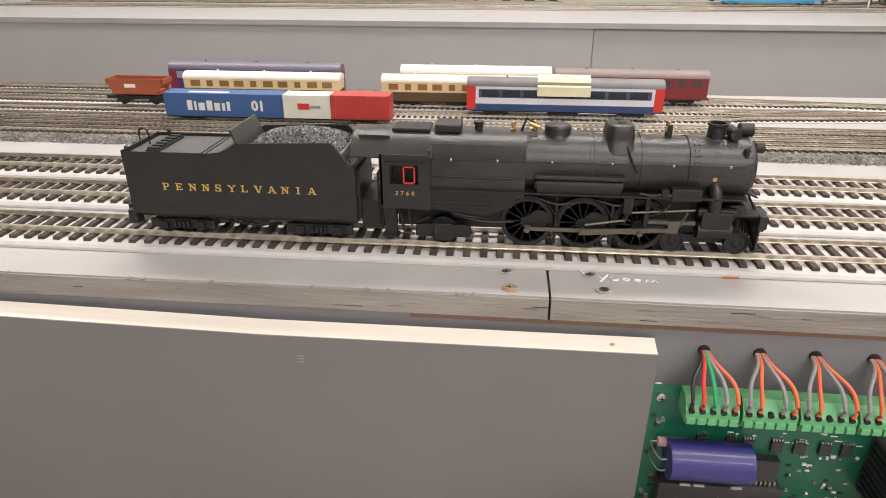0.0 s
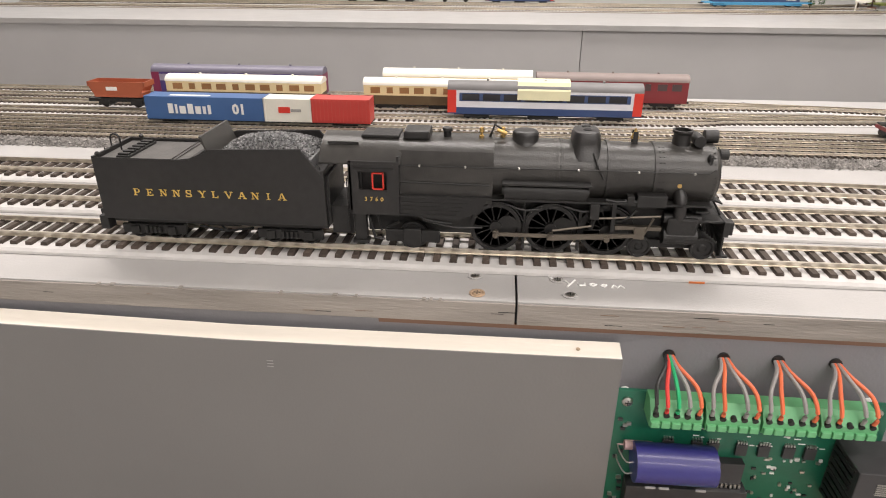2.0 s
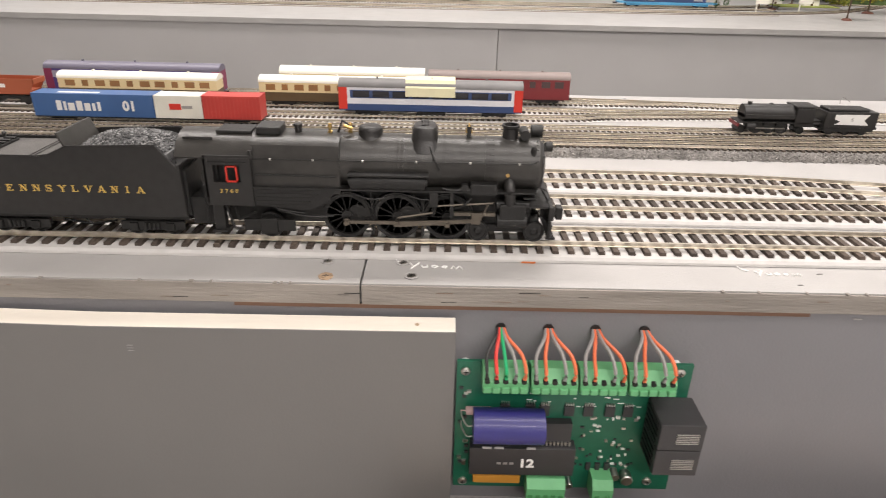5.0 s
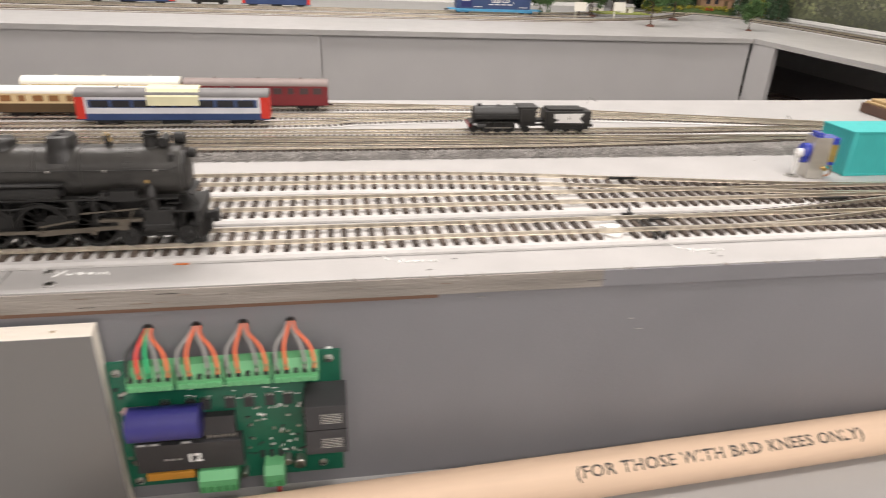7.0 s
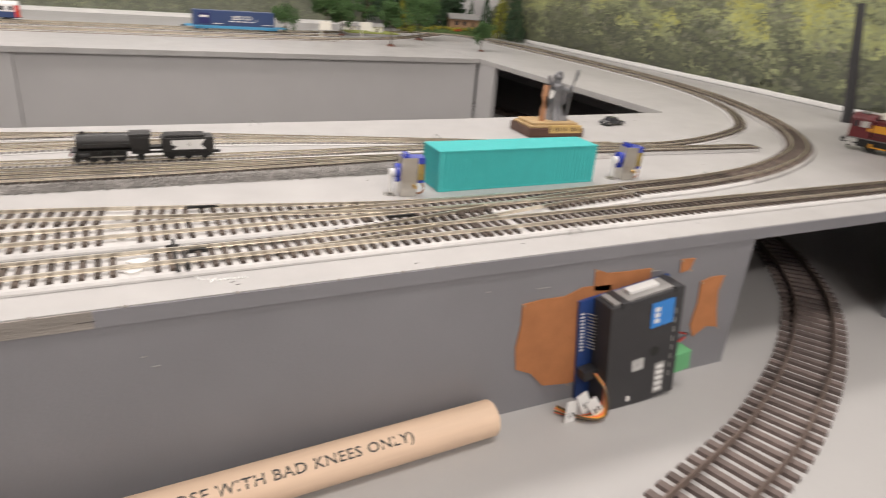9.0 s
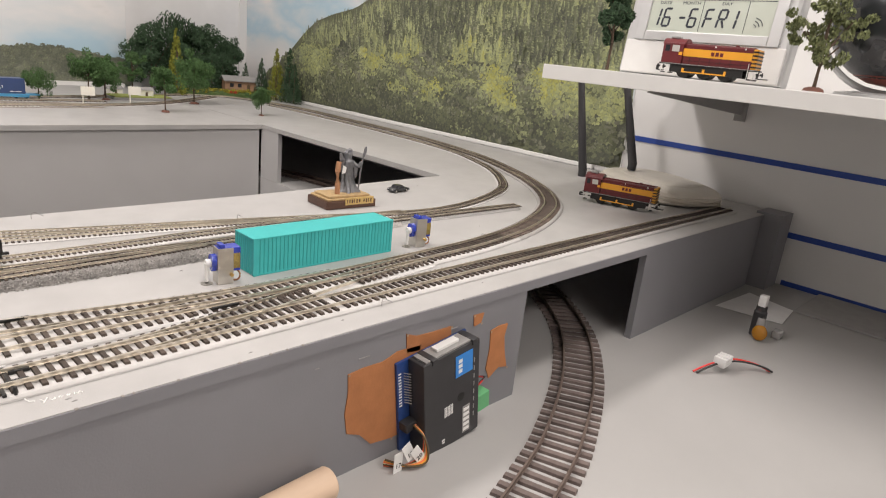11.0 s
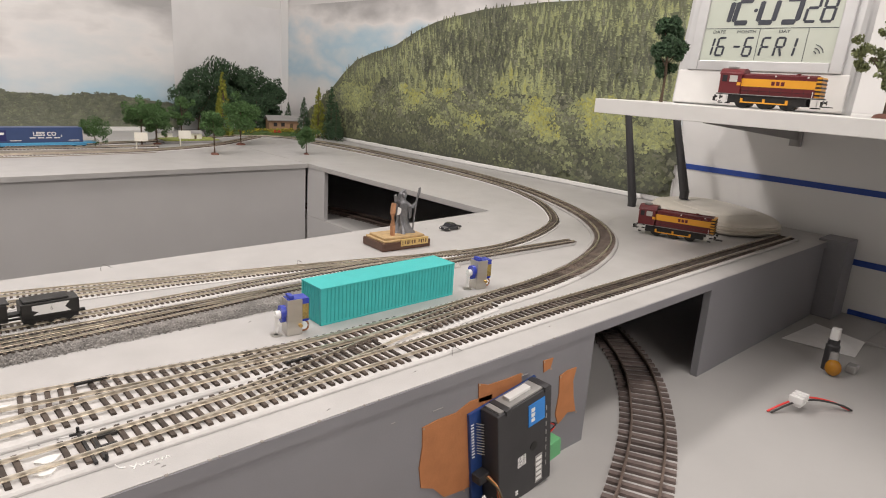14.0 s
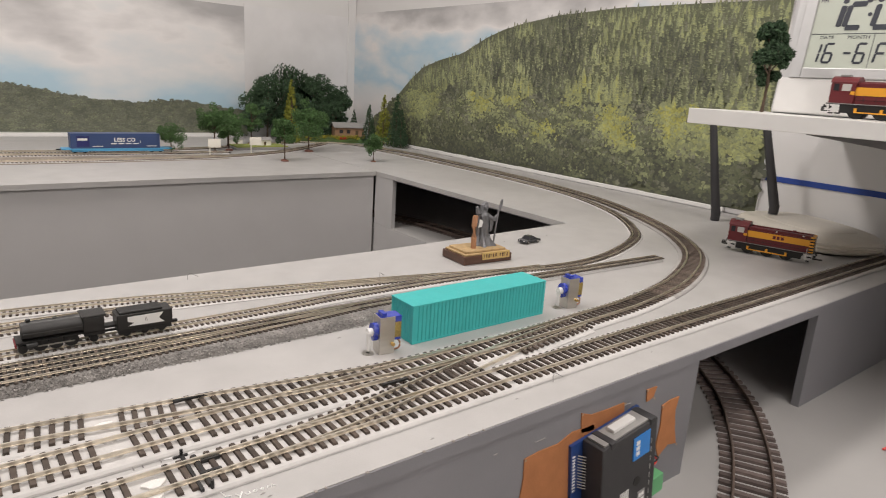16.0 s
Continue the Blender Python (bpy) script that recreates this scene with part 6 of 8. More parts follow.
for x, s in ((CX0, 1), (CX1, -1)):
    bm = bmesh.new()
    ring = corrugated(CY0 + 0.002, CY1 - 0.002, 8, s * 0.0007)
    a = [bm.verts.new((x + d, u, 0.0006)) for u, d in ring]
    b = [bm.verts.new((x + d, u, CH - 0.0014)) for u, d in ring]
    for k in range(len(ring) - 1):
        bm.faces.new((a[k], a[k + 1], b[k + 1], b[k]))
    part("corrugated_end", bm, M_TEAL, t)
    for y in (CY0, CY1 - 0.0022):
        part("corner_post", boxm(min(x, x + s * 0.0026), max(x, x + s * 0.0026), y - 0.0001, y + 0.0023, 0.0002, CH - 0.0013), M_TEAL, t)

M_SERVO = mat("translucent_blue_plastic", (0.03, 0.055, 0.42), 0.2, var=0.15, coat=0.5)
M_BRUSHED = mat("brushed_aluminium", (0.60, 0.57, 0.52), 0.32, metal=0.9, var=0.1, scale=300, stretch=(0.1, 1, 1))


def servo(x, y, turn, label):
    t = thing("servo_motor", label, "servo motor", pose(x, y, 0, 0, 0, turn), "servos at the track side")
    bm = boxm(-0.0065, 0.0065, -0.0065, -0.0055, 0.0003, 0.0310)
    box(bm, -0.0065, -0.0055, -0.0055, 0.0065, 0.0003, 0.0310)
    box(bm, -0.0055, 0.0065, -0.0055, 0.0065, 0.0003, 0.0013)
    part("bracket", bm, M_BRUSHED, t, "bent aluminium bracket")
    part("servo_body", boxm(-0.0050, 0.0130, -0.0050, 0.0075, 0.0105, 0.0310, 0.0006), M_SERVO, t, "translucent blue servo case")
    part("servo_label", boxm(0.0070, 0.0125, -0.0056, -0.0049, 0.0130, 0.0260), mat("gold_black_label", (0.30, 0.22, 0.06), 0.4, var=0.8, scale=900), t)
    part("gear_case", cyl(cylm((-0.0105, 0, 0.0200), (-0.0065, 0, 0.0200), 0.0056, seg=20), (-0.0100, 0, 0.0140), (-0.0065, 0, 0.0140), 0.0035, seg=16), M_SERVO, t, smooth=True)
    for z in (0.0062, 0.0312):
        part("mounting_tab", boxm(-0.0040, 0.0000, -0.0045, 0.0045, z, z + 0.0030, 0.0004), M_SERVO, t)
    part("servo_horn", cyl(cylm((-0.0145, 0, 0.0180), (-0.0105, 0, 0.0180), 0.0034, seg=16), (-0.0132, 0, 0.0180), (-0.0132, 0, 0.0025), 0.0022, 0.0013, 10), M_WHITE, t, "white plastic servo horn", True)
    part("bolt", cylm((0.0045, -0.0095, 0.0085), (0.0045, -0.0060, 0.0085), 0.0016, seg=6), M_BRASS, t)
    part("washer", lathe(bmesh.new(), [(0.0048, 0.0002), (0.0048, 0.0008), (0.0016, 0.0008), (0.0016, 0.0002)], (-0.0135, 0, 0), "z", 18), M_STEEL, t)
    part("lead_wire", tube(bmesh.new(), smooth_path([(0.0075, 0.001, 0.0120), (0.0125, -0.003, 0.0085), (0.0125, -0.003, 0.0030), (0.0085, -0.001, 0.0010), (0.0030, 0.004, 0.0012)], 0.0012), 0.0008, 6), mat("copper_brown_wire", (0.35, 0.16, 0.08), 0.5), t)
    return t


servo(0.5195, 0.1350, -8, "blue servo on an aluminium bracket at the container end")
servo(0.7430, 0.1370, -8, "blue servo on an aluminium bracket past the container")

# ---- robed statue on its plinth, toy car ----
M_PLINTH = mat("dark_brown_wood_plinth", (0.085, 0.04, 0.025), 0.45, var=0.25, scale=150, stretch=(0.2, 1, 1))
M_PLTAN = mat("tan_plinth_top", (0.46, 0.32, 0.16), 0.7, var=0.3, scale=200)
M_PEWTER = mat("dark_pewter", (0.20, 0.20, 0.21), 0.42, metal=0.5, var=0.4, scale=250, bump=0.5, bscale=500)
PM = pose(0.777, 0.320, 0, 0, 0, -4)
t = thing("statue_plinth", "stepped dark wooden plinth with a tan plaque", "plinth", PM)
part("base", boxm(-0.037, 0.037, -0.024, 0.024, 0.0002, 0.0105, 0.0012), M_PLINTH, t)
part("middle_step", boxm(-0.0345, 0.0345, -0.0215, 0.0215, 0.0105, 0.0130, 0.0008), M_PLTAN, t)
part("top_step", boxm(-0.0310, 0.0310, -0.0185, 0.0185, 0.0130, 0.0160, 0.0010), M_PLTAN, t)
plq = part("plaque", boxm(-0.010, 0.0330, -0.0246, -0.0230, 0.0048, 0.0140, 0.0003), mat("gold_tan_plaque", (0.55, 0.38, 0.14), 0.5), t, "gold-tan plaque with dark lettering")
for k in range(11):
    if k != 6:
        part("letter_bar", boxm(-0.0080 + k * 0.0036, -0.0071 + k * 0.0036 + 0.0006 * (k % 3), -0.0249, -0.0245, 0.0070 + 0.0008 * (k % 2), 0.0118), M_PLINTH, plq)
bm = bmesh.new()
SX, SYY = 0.009, 0.003
rings = []
for z, r, lean in ((0.0160, 0.0135, 0.002), (0.0180, 0.0128, 0.002), (0.024, 0.0090, 0.001), (0.032, 0.0068, 0.0), (0.040, 0.0064, -0.0005), (0.046, 0.0070, -0.001), (0.052, 0.0082, -0.001), (0.0560, 0.0076, -0.001), (0.0585, 0.0044, -0.001), (0.0605, 0.0042, -0.001), (0.0640, 0.0054, -0.001), (0.0680, 0.0050, -0.0005), (0.0710, 0.0030, 0.001), (0.0725, 0.0010, 0.001)):
    ring = []
    for k in range(30):
        a = 2 * math.pi * k / 30
        fold = 0.22 if z < 0.045 else (0.10 if z < 0.058 else 0.03)
        rr = r * (1 + fold * math.sin(6 * a + z * 60) + fold * 0.5 * math.sin(11 * a - z * 110))
        if 0.0615 < z < 0.0695 and abs((a + math.pi / 2 + math.pi) % (2 * math.pi) - math.pi) < 0.55:
            rr *= 0.62
        ring.append(bm.verts.new((SX + lean + rr * math.cos(a) * 1.12, SYY + rr * math.sin(a) * 0.85, z)))
    rings.append(ring)
for a, b in zip(rings, rings[1:]):
    for k in range(30):
        bm.faces.new((a[k], a[(k + 1) % 30], b[(k + 1) % 30], b[k]))
bm.faces.new(rings[0][::-1])
bm.faces.new(rings[-1])
ball(bm, (SX - 0.001, SYY - 0.0022, 0.0652), 0.0027, 12, 1.2)
cyl(bm, (SX + 0.004, SYY, 0.0545), (SX + 0.0125, SYY - 0.004, 0.0490), 0.0034, 0.0026, 10)
cyl(bm, (SX + 0.0125, SYY - 0.004, 0.0490), (SX + 0.0165, SYY - 0.007, 0.0560), 0.0030, 0.0016, 10)
cyl(bm, (SX - 0.005, SYY, 0.0545), (SX - 0.0120, SYY - 0.003, 0.0590), 0.0034, 0.0030, 10)
cyl(bm, (SX - 0.0120, SYY - 0.003, 0.0590), (SX - 0.0150, SYY - 0.004, 0.0670), 0.0032, 0.0018, 10)
prism(bm, [(SX + 0.0060, 0.0520), (SX + 0.0130, 0.0500), (SX + 0.0115, 0.0360), (SX + 0.0085, 0.0330)], SYY - 0.0040, SYY - 0.0020, "y")
prism(bm, [(SX - 0.0050, 0.0560), (SX - 0.0125, 0.0590), (SX - 0.0140, 0.0480), (SX - 0.0085, 0.0440)], SYY - 0.0030, SYY - 0.0010, "y")
tube(bm, [(SX + 0.0125, SYY - 0.007, 0.0165), (SX + 0.0145, SYY - 0.007, 0.040), (SX + 0.0170, SYY - 0.007, 0.0600), (SX + 0.0205, SYY - 0.007, 0.0745)], 0.0011, 8)
prism(bm, [(SX + 0.0165, 0.0580), (SX + 0.0205, 0.0750), (SX + 0.0225, 0.0755), (SX + 0.0225, 0.0690), (SX + 0.0195, 0.0620)], SYY - 0.0076, SYY - 0.0062, "y")
st = part("statue", bm, M_PEWTER, smooth=True)
st.matrix_world = PM
tagged(st, "dark pewter robed statue holding a long staff on the plinth", "statue")
bm = bmesh.new()
tube(bm, [(-0.0120, -0.007, 0.0161), (-0.0122, -0.007, 0.030), (-0.0128, -0.0068, 0.045), (-0.0118, -0.0066, 0.0545), (-0.0112, -0.0066, 0.0575)], 0.0034, 10)
wp = part("wooden_post", bm, mat("reddish_tan_post", (0.42, 0.21, 0.11), 0.7, var=0.3, scale=150, stretch=(1, 1, 0.2)), smooth=True)
wp.matrix_world = PM
tagged(wp, "reddish tan wooden post beside the statue", "post")
bm = bmesh.new()
prism(bm, [(-0.0072, 0.042), (-0.0020, 0.043), (-0.0005, 0.050), (-0.0055, 0.053)], -0.0082, -0.0075, "y")
pp = part("paper_scrap", bm, M_WHITE)
pp.matrix_world = PM
tagged(pp, "small white paper scrap tucked against the statue", "paper scrap")

t = thing("toy_car", "tiny dark grey toy car parked on the board", "toy car", pose(0.903, 0.352, 0.0002, 0, 0, 6))
M_CAR = mat("dark_metallic_car_paint", (0.035, 0.037, 0.042), 0.25, metal=0.3, coat=0.6)
part("body", prism(bmesh.new(), [(-0.0175, 0.0022), (-0.0172, 0.0052), (-0.0120, 0.0062), (0.0120, 0.0062), (0.0170, 0.0052), (0.0175, 0.0022)], -0.0068, 0.0068, "y"), M_CAR, t)
part("cabin", prism(bmesh.new(), [(-0.0110, 0.0061), (-0.0060, 0.0098), (0.0030, 0.0100), (0.0085, 0.0061)], -0.0058, 0.0058, "y"), M_WINDOW, t)
part("roof", boxm(-0.0060, 0.0030, -0.0054, 0.0054, 0.0098, 0.0103, 0.0002), M_CAR, t)
for x in (-0.0108, 0.0108):
    for y in (-0.0069, 0.0052):
        w = part("wheel", cylm((x, y, 0.0027), (x, y + 0.0017, 0.0027), 0.0027, seg=14), M_BLACKM, t)
        part("rim", cylm((x, y - 0.0003, 0.0027), (x, y + 0.0020, 0.0027), 0.0014, seg=10), M_STEEL, w)
for y in (-0.005, 0.0035):
    part("headlight", boxm(-0.0177, -0.0172, y, y + 0.0016, 0.0042, 0.0051), M_WHITE, t)

# ---- maroon and yellow shunting engines ----
M_YEL = mat("golden_yellow_paint", (0.78, 0.36, 0.03), 0.4, var=0.06)
M_MRN2 = mat("deep_maroon_paint", (0.135, 0.018, 0.022), 0.4, var=0.1)


def shunter(m, label):
    t = thing("shunting_engine", label, "locomotive", m, "shunting engines")
    W = 0.0150
    body = part("hood", boxm(-0.030, 0.0520, -0.0115, 0.0115, 0.0165, 0.0400, 0.0012), M_MRN2, t)
    part("hood_side", boxm(-0.029, 0.0500, -0.0128, 0.0128, 0.0165, 0.0360), M_MRN2, body)
    for s in (-1, 1):
        part("yellow_band", boxm(-0.030, 0.0500, s * 0.0129 - 0.0003, s * 0.0129 + 0.0003, 0.0255, 0.0345), M_YEL, body, "golden yellow band")
        for k in range(3):
            part("letter_bar", boxm(0.0035 + k * 0.0052, 0.0072 + k * 0.0052, s * 0.0133 - 0.0002, s * 0.0133 + 0.0002, 0.0278, 0.0322), M_MRN2, body)
        part("door_line", boxm(-0.0285, 0.0490, s * 0.0131 - 0.0002, s * 0.0131 + 0.0002, 0.0205, 0.0208), M_BLACKM, body)
        for k in range(6):
            part("door_edge", boxm(-0.021 + k * 0.012, -0.0207 + k * 0.012, s * 0.0130 - 0.0002, s * 0.0130 + 0.0002, 0.017, 0.0252), M_BLACKM, body)
    part("radiator", boxm(0.0500, 0.0555, -0.0125, 0.0125, 0.0165, 0.0392, 0.0008), M_YEL, t, "yellow radiator end with black bars")
    for k in range(5):
        part("black_bar", boxm(0.0496, 0.0559, -0.0128, 0.0128, 0.0185 + k * 0.0042, 0.0203 + k * 0.0042), M_BLACKM, t)
    cab = part("cab", boxm(-0.0550, -0.0300, -W, W, 0.0165, 0.0400, 0.0006), M_MRN2, t)
    arc = [(W * 1.03 * math.sin(a), 0.0355 + 0.0105 * math.cos(a)) for a in [-1.2 + 0.24 * k for k in range(11)]] + [(W, 0.0385), (-W, 0.0385)]
    part("cab_roof", prism(bmesh.new(), arc, -0.0562, -0.0292), M_MRN2, cab, smooth=True)
    part("roof_vent", boxm(-0.0500, -0.0400, -0.006, 0.004, 0.0455, 0.0478, 0.0004), M_GREYROOF, cab)
    for s in (-1, 1):
        for x0, x1 in ((-0.0520, -0.0465), (-0.0435, -0.0345)):
            part("cab_window", boxm(x0, x1, s * W - 0.0003, s * W + 0.0003, 0.0300, 0.0375), mat("pale_cab_glass", (0.55, 0.53, 0.50), 0.15) if x0 > -0.05 else M_WINDOW, cab)
        part("cab_stripe", boxm(-0.0345, -0.0302, s * W - 0.0004, s * W + 0.0004, 0.0262, 0.0298), M_YEL, cab)
    for y in (-0.010, 0.005):
        part("cab_end_window", boxm(-0.0554, -0.0548, y, y + 0.006, 0.0300, 0.0375), M_WINDOW, cab)
    part("roof_rib", boxm(-0.028, 0.050, -0.0018, 0.0018, 0.0398, 0.0412, 0.0004), M_MRN2, body)
    part("chimney", cylm((0.028, 0, 0.040), (0.028, 0, 0.0425), 0.0022, seg=14), M_MRN2, body)
    for x in (0.006, 0.040):
        part("lifting_eye", boxm(x, x + 0.0018, -0.0122, -0.0105, 0.0375, 0.0392), M_WHITE, body)
    fr = part("footplate", boxm(-0.0570, 0.0570, -W, W, 0.0150, 0.0165), M_BLACKM, t)
    for s in (-1, 1):
        part("edge_line", boxm(-0.0570, 0.0570, s * W - 0.0002, s * W + 0.0002, 0.0157, 0.0164), M_GREYROOF, fr)
        part("outside_frame", boxm(-0.0430, 0.0430, s * 0.0120 - 0.0008, s * 0.0120 + 0.0008, 0.0060, 0.0150), M_BLACKM, t)
        rod = part("coupling_rod", boxm(-0.0270, 0.0240, s * 0.0142 - 0.0005, s * 0.0142 + 0.0005, 0.0066, 0.0080), M_YEL, t, "yellow coupling rod")
        for x in (-0.0265, -0.0015, 0.0235):
            part("crank", boxm(x - 0.0014, x + 0.0014, s * 0.0136 - 0.0008, s * 0.0136 + 0.0008, 0.0066, 0.0118, 0.0004), M_YEL, rod)
        for x in (-0.0540, 0.0480):
            part("steps", boxm(x, x + 0.0055, s * 0.0135 - 0.0012, s * 0.0135 + 0.0012, 0.0045, 0.0060), M_BLACKM, t)
            part("step_rail", tube(bmesh.new(), [(x + 0.0005, s * 0.0145, 0.0045), (x + 0.0005, s * 0.0145, 0.0230)], 0.0004), M_WHITE, t)
        for x in (-0.0600, 0.0570):
            part("buffer", cyl(cylm((x, s * 0.0095, 0.0120), (x + 0.0030, s * 0.0095, 0.0120), 0.0012, seg=10), (x if x < 0 else x + 0.0024, s * 0.0095, 0.0120), (x + 0.0006 if x < 0 else x + 0.0030, s * 0.0095, 0.0120), 0.0026, seg=14), M_BLACKM, t)
    for x in (-0.0265, -0.0015, 0.0235):
        part("wheel", cylm((x, -0.0105, 0.0092), (x, 0.0105, 0.0092), 0.0090, seg=22), M_BLACKM, t)
    for x0, x1 in ((-0.0640, -0.0560), (0.0560, 0.0680)):
        part("coupling", box(boxm(x0, x1, -0.0035, 0.0035, 0.0068, 0.0078), x0, x0 + 0.001, -0.0035, 0.0035, 0.0068, 0.0120), M_BLACKM, t)
    return t


shunter(pose(1.184, 0.146, 0.0002, 0, 0, -73), "maroon and yellow shunting engine standing askew on the board")
shunter(pose(1.078, 0.004, 0.2022, 0, 0, -84), "maroon and yellow shunting engine on the white shelf")

# ---- router, shelf and what stands on it ----
M_ROUTER = mat("ivory_plastic", (0.62, 0.58, 0.51), 0.45, var=0.05)
t = thing("wifi_router", "ivory ribbed router with black aerials lying on the board", "router", pose(1.368, 0.176, 0.0002, 0, 0, 62) @ Matrix.Diagonal((1.12, 0.80, 0.9, 1)))


def superellipse(rx, ry, n=36, e=2.8):
    out = []
    for k in range(n):
        a = 2 * math.pi * k / n
        c, s = math.cos(a), math.sin(a)
        out.append((rx * math.copysign(abs(c) ** (2 / e), c), ry * math.copysign(abs(s) ** (2 / e), s)))
    return out


def stacked(bm, levels, e=2.8):
    rings = [[bm.verts.new((x, y, z)) for x, y in superellipse(rx, ry, e=e)] for z, rx, ry in levels]
    n = len(rings[0])
    for a, b in zip(rings, rings[1:]):
        for k in range(n):
            bm.faces.new((a[k], a[(k + 1) % n], b[(k + 1) % n], b[k]))
    bm.faces.new(rings[0][::-1])
    bm.faces.new(rings[-1])
    return bm


part("shell", stacked(bmesh.new(), [(0.0, 0.0952, 0.0880), (0.004, 0.1053, 0.0979), (0.008, 0.1075, 0.1001), (0.009, 0.1058, 0.0985), (0.013, 0.1086, 0.1012), (0.014, 0.1064, 0.0990), (0.018, 0.1075, 0.1001), (0.019, 0.1053, 0.0979), (0.023, 0.1042, 0.0968), (0.027, 0.0974, 0.0913), (0.030, 0.0874, 0.0814)]), M_ROUTER, t, smooth=True)
part("top_plate", stacked(bmesh.new(), [(0.0300, 0.070, 0.066), (0.0315, 0.068, 0.064)]), M_ROUTER, t, smooth=True)
part("dark_inset", prism(bmesh.new(), [(0.000, -0.066), (0.052, -0.058), (0.060, -0.020), (0.030, -0.045)], 0.0316, 0.0320, "y"), M_CHIP, t).matrix_local = pose(-0.01, 0.0, 0, 0, 0, 0)
for k, (x, y, z0, x2, y2, z2) in enumerate(((1.36, 0.330, 0.0, 1.36, 0.364, 0.176), (1.375, 0.236, 0.030, 1.375, 0.275, 0.178))):
    a = thing("router_aerial", "black tapered router aerial standing upright", "aerial", group="router aerials")
    part("aerial", cylm((x, y, z0 + 0.012), (x2, y2, z2), 0.0082, 0.0062, 14), M_CHIP, a, smooth=True)
    part("hinge", cylm((x, y, z0 + 0.0002), (x, y, z0 + 0.016), 0.0078, 0.0082, 14), M_CHIP, a)

t = thing("wall_shelf", "white laminated shelf board along the wall", "shelf")
part("board", boxm(1.013, 1.4695, -1.1, 0.202, 0.1832, 0.2018, 0.0008), mat("white_laminate", (0.74, 0.73, 0.71), 0.4, var=0.03), t)
br = part("bracket", boxm(1.12, 1.4695, 0.094, 0.100, 0.150, 0.183), M_GREYROOF, t, "grey metal shelf bracket")
for v in br.data.vertices:
    if v.co.x < 1.2 and v.co.z < 0.16:
        v.co.z = 0.178
part("bracket_foot", boxm(1.462, 1.4698, 0.088, 0.106, 0.140, 0.183), M_GREYROOF, t)

# digital wall clock; its own x runs along its face, y up, z out of the face
M_SILVER = mat("silver_plastic", (0.60, 0.60, 0.60), 0.35, metal=0.3, var=0.05)
M_LCD = mat("pale_green_grey_lcd", (0.56, 0.60, 0.52), 0.25, var=0.03)
M_SEG = mat("dark_lcd_segment", (0.03, 0.035, 0.05), 0.4)
CM = Matrix(((0, 0, -1, 1.128), (-1, 0, 0, 0.157), (0, 1, 0, 0.2022), (0, 0, 0, 1))) @ pose(0, 0, 0, -7, 0, 0)
t = thing("digital_clock", "silver digital clock showing time and date, leaning on the shelf", "digital clock", CM)
part("case", boxm(0.0, 0.222, 0.0, 0.235, -0.030, -0.002, 0.006), M_SILVER, t)
part("base_panel", boxm(0.004, 0.218, 0.002, 0.046, -0.004, 0.0002, 0.002), M_WHITE, t)
part("bezel_left", boxm(0.016, 0.030, 0.046, 0.222, -0.003, 0.002, 0.001), M_SILVER, t)
part("bezel_right", boxm(0.194, 0.208, 0.046, 0.222, -0.003, 0.002, 0.001), M_SILVER, t)
part("bezel_bottom", boxm(0.0302, 0.1938, 0.046, 0.0585, -0.003, 0.002, 0.001), M_SILVER, t)
part("bezel_top", boxm(0.0302, 0.1938, 0.205, 0.222, -0.003, 0.002, 0.001), M_SILVER, t)
lcd = part("screen", boxm(0.0302, 0.1938, 0.0587, 0.2048, -0.003, -0.0004), M_LCD, t, "pale grey-green display")
for x0, x1, y0, y1 in ((0.031, 0.193, 0.0995, 0.1002), (0.1025, 0.1031, 0.060, 0.0995), (0.1605, 0.1611, 0.060, 0.0995)):
    part("divider", boxm(x0, x1, y0, y1, -0.0006, -0.0001), M_SEG, lcd)
SEGS = {"0": "abcdef", "1": "bc", "2": "abged", "3": "abgcd", "5": "afgcd", "6": "afgedc", "8": "abcdefg", "9": "abcdfg", "-": "g", "F": "afge", "R": "abfgek", "I": "bc"}


def seven(parent, ch, x, y, w, h, s):
    sl = 0.10 * h
    pos = {"a": (0, h, w, h), "b": (w, h / 2, w, h), "c": (w, 0, w, h / 2), "d": (0, 0, w, 0), "e": (0, 0, 0, h / 2), "f": (0, h / 2, 0, h), "g": (0, h / 2, w, h / 2), "k": (w * 0.5, h * 0.45, w, 0)}
    for c in SEGS[ch]:
        x0, y0, x1, y1 = pos[c]
        d = Vector((x1 - x0, y1 - y0, 0)).normalized()
        n = Vector((-d.y, d.x, 0)) * s * 0.5
        a, b = Vector((x0, y0, 0)) + d * s * 0.35, Vector((x1, y1, 0)) - d * s * 0.35
        bm = bmesh.new()
        loop = [a - d * s * 0.2, a + n, b + n, b + d * s * 0.2, b - n, a - n]
        lo = [bm.verts.new((p.x + x + sl * (p.y / h), p.y + y, -0.0004)) for p in loop]
        hi = [bm.verts.new((p.x + x + sl * (p.y / h), p.y + y, 0.0000)) for p in loop]
        for k in range(6):
            bm.faces.new((lo[k], lo[(k + 1) % 6], hi[(k + 1) % 6], hi[k]))
        bm.faces.new(hi)
        bmesh.ops.recalc_face_normals(bm, faces=bm.faces)
        part("segment", bm, M_SEG, parent)


for ch, x in (("1", 0.040), ("2", 0.066), ("0", 0.097), ("5", 0.125)):
    seven(lcd, ch, x, 0.107, 0.019, 0.055, 0.0062)
for y in (0.122, 0.140):
    part("colon_dot", cylm((0.0915 + (y - 0.12) * 0.1, y, -0.0004), (0.0915 + (y - 0.12) * 0.1, y, 0.0), 0.0024, seg=12), M_SEG, lcd)
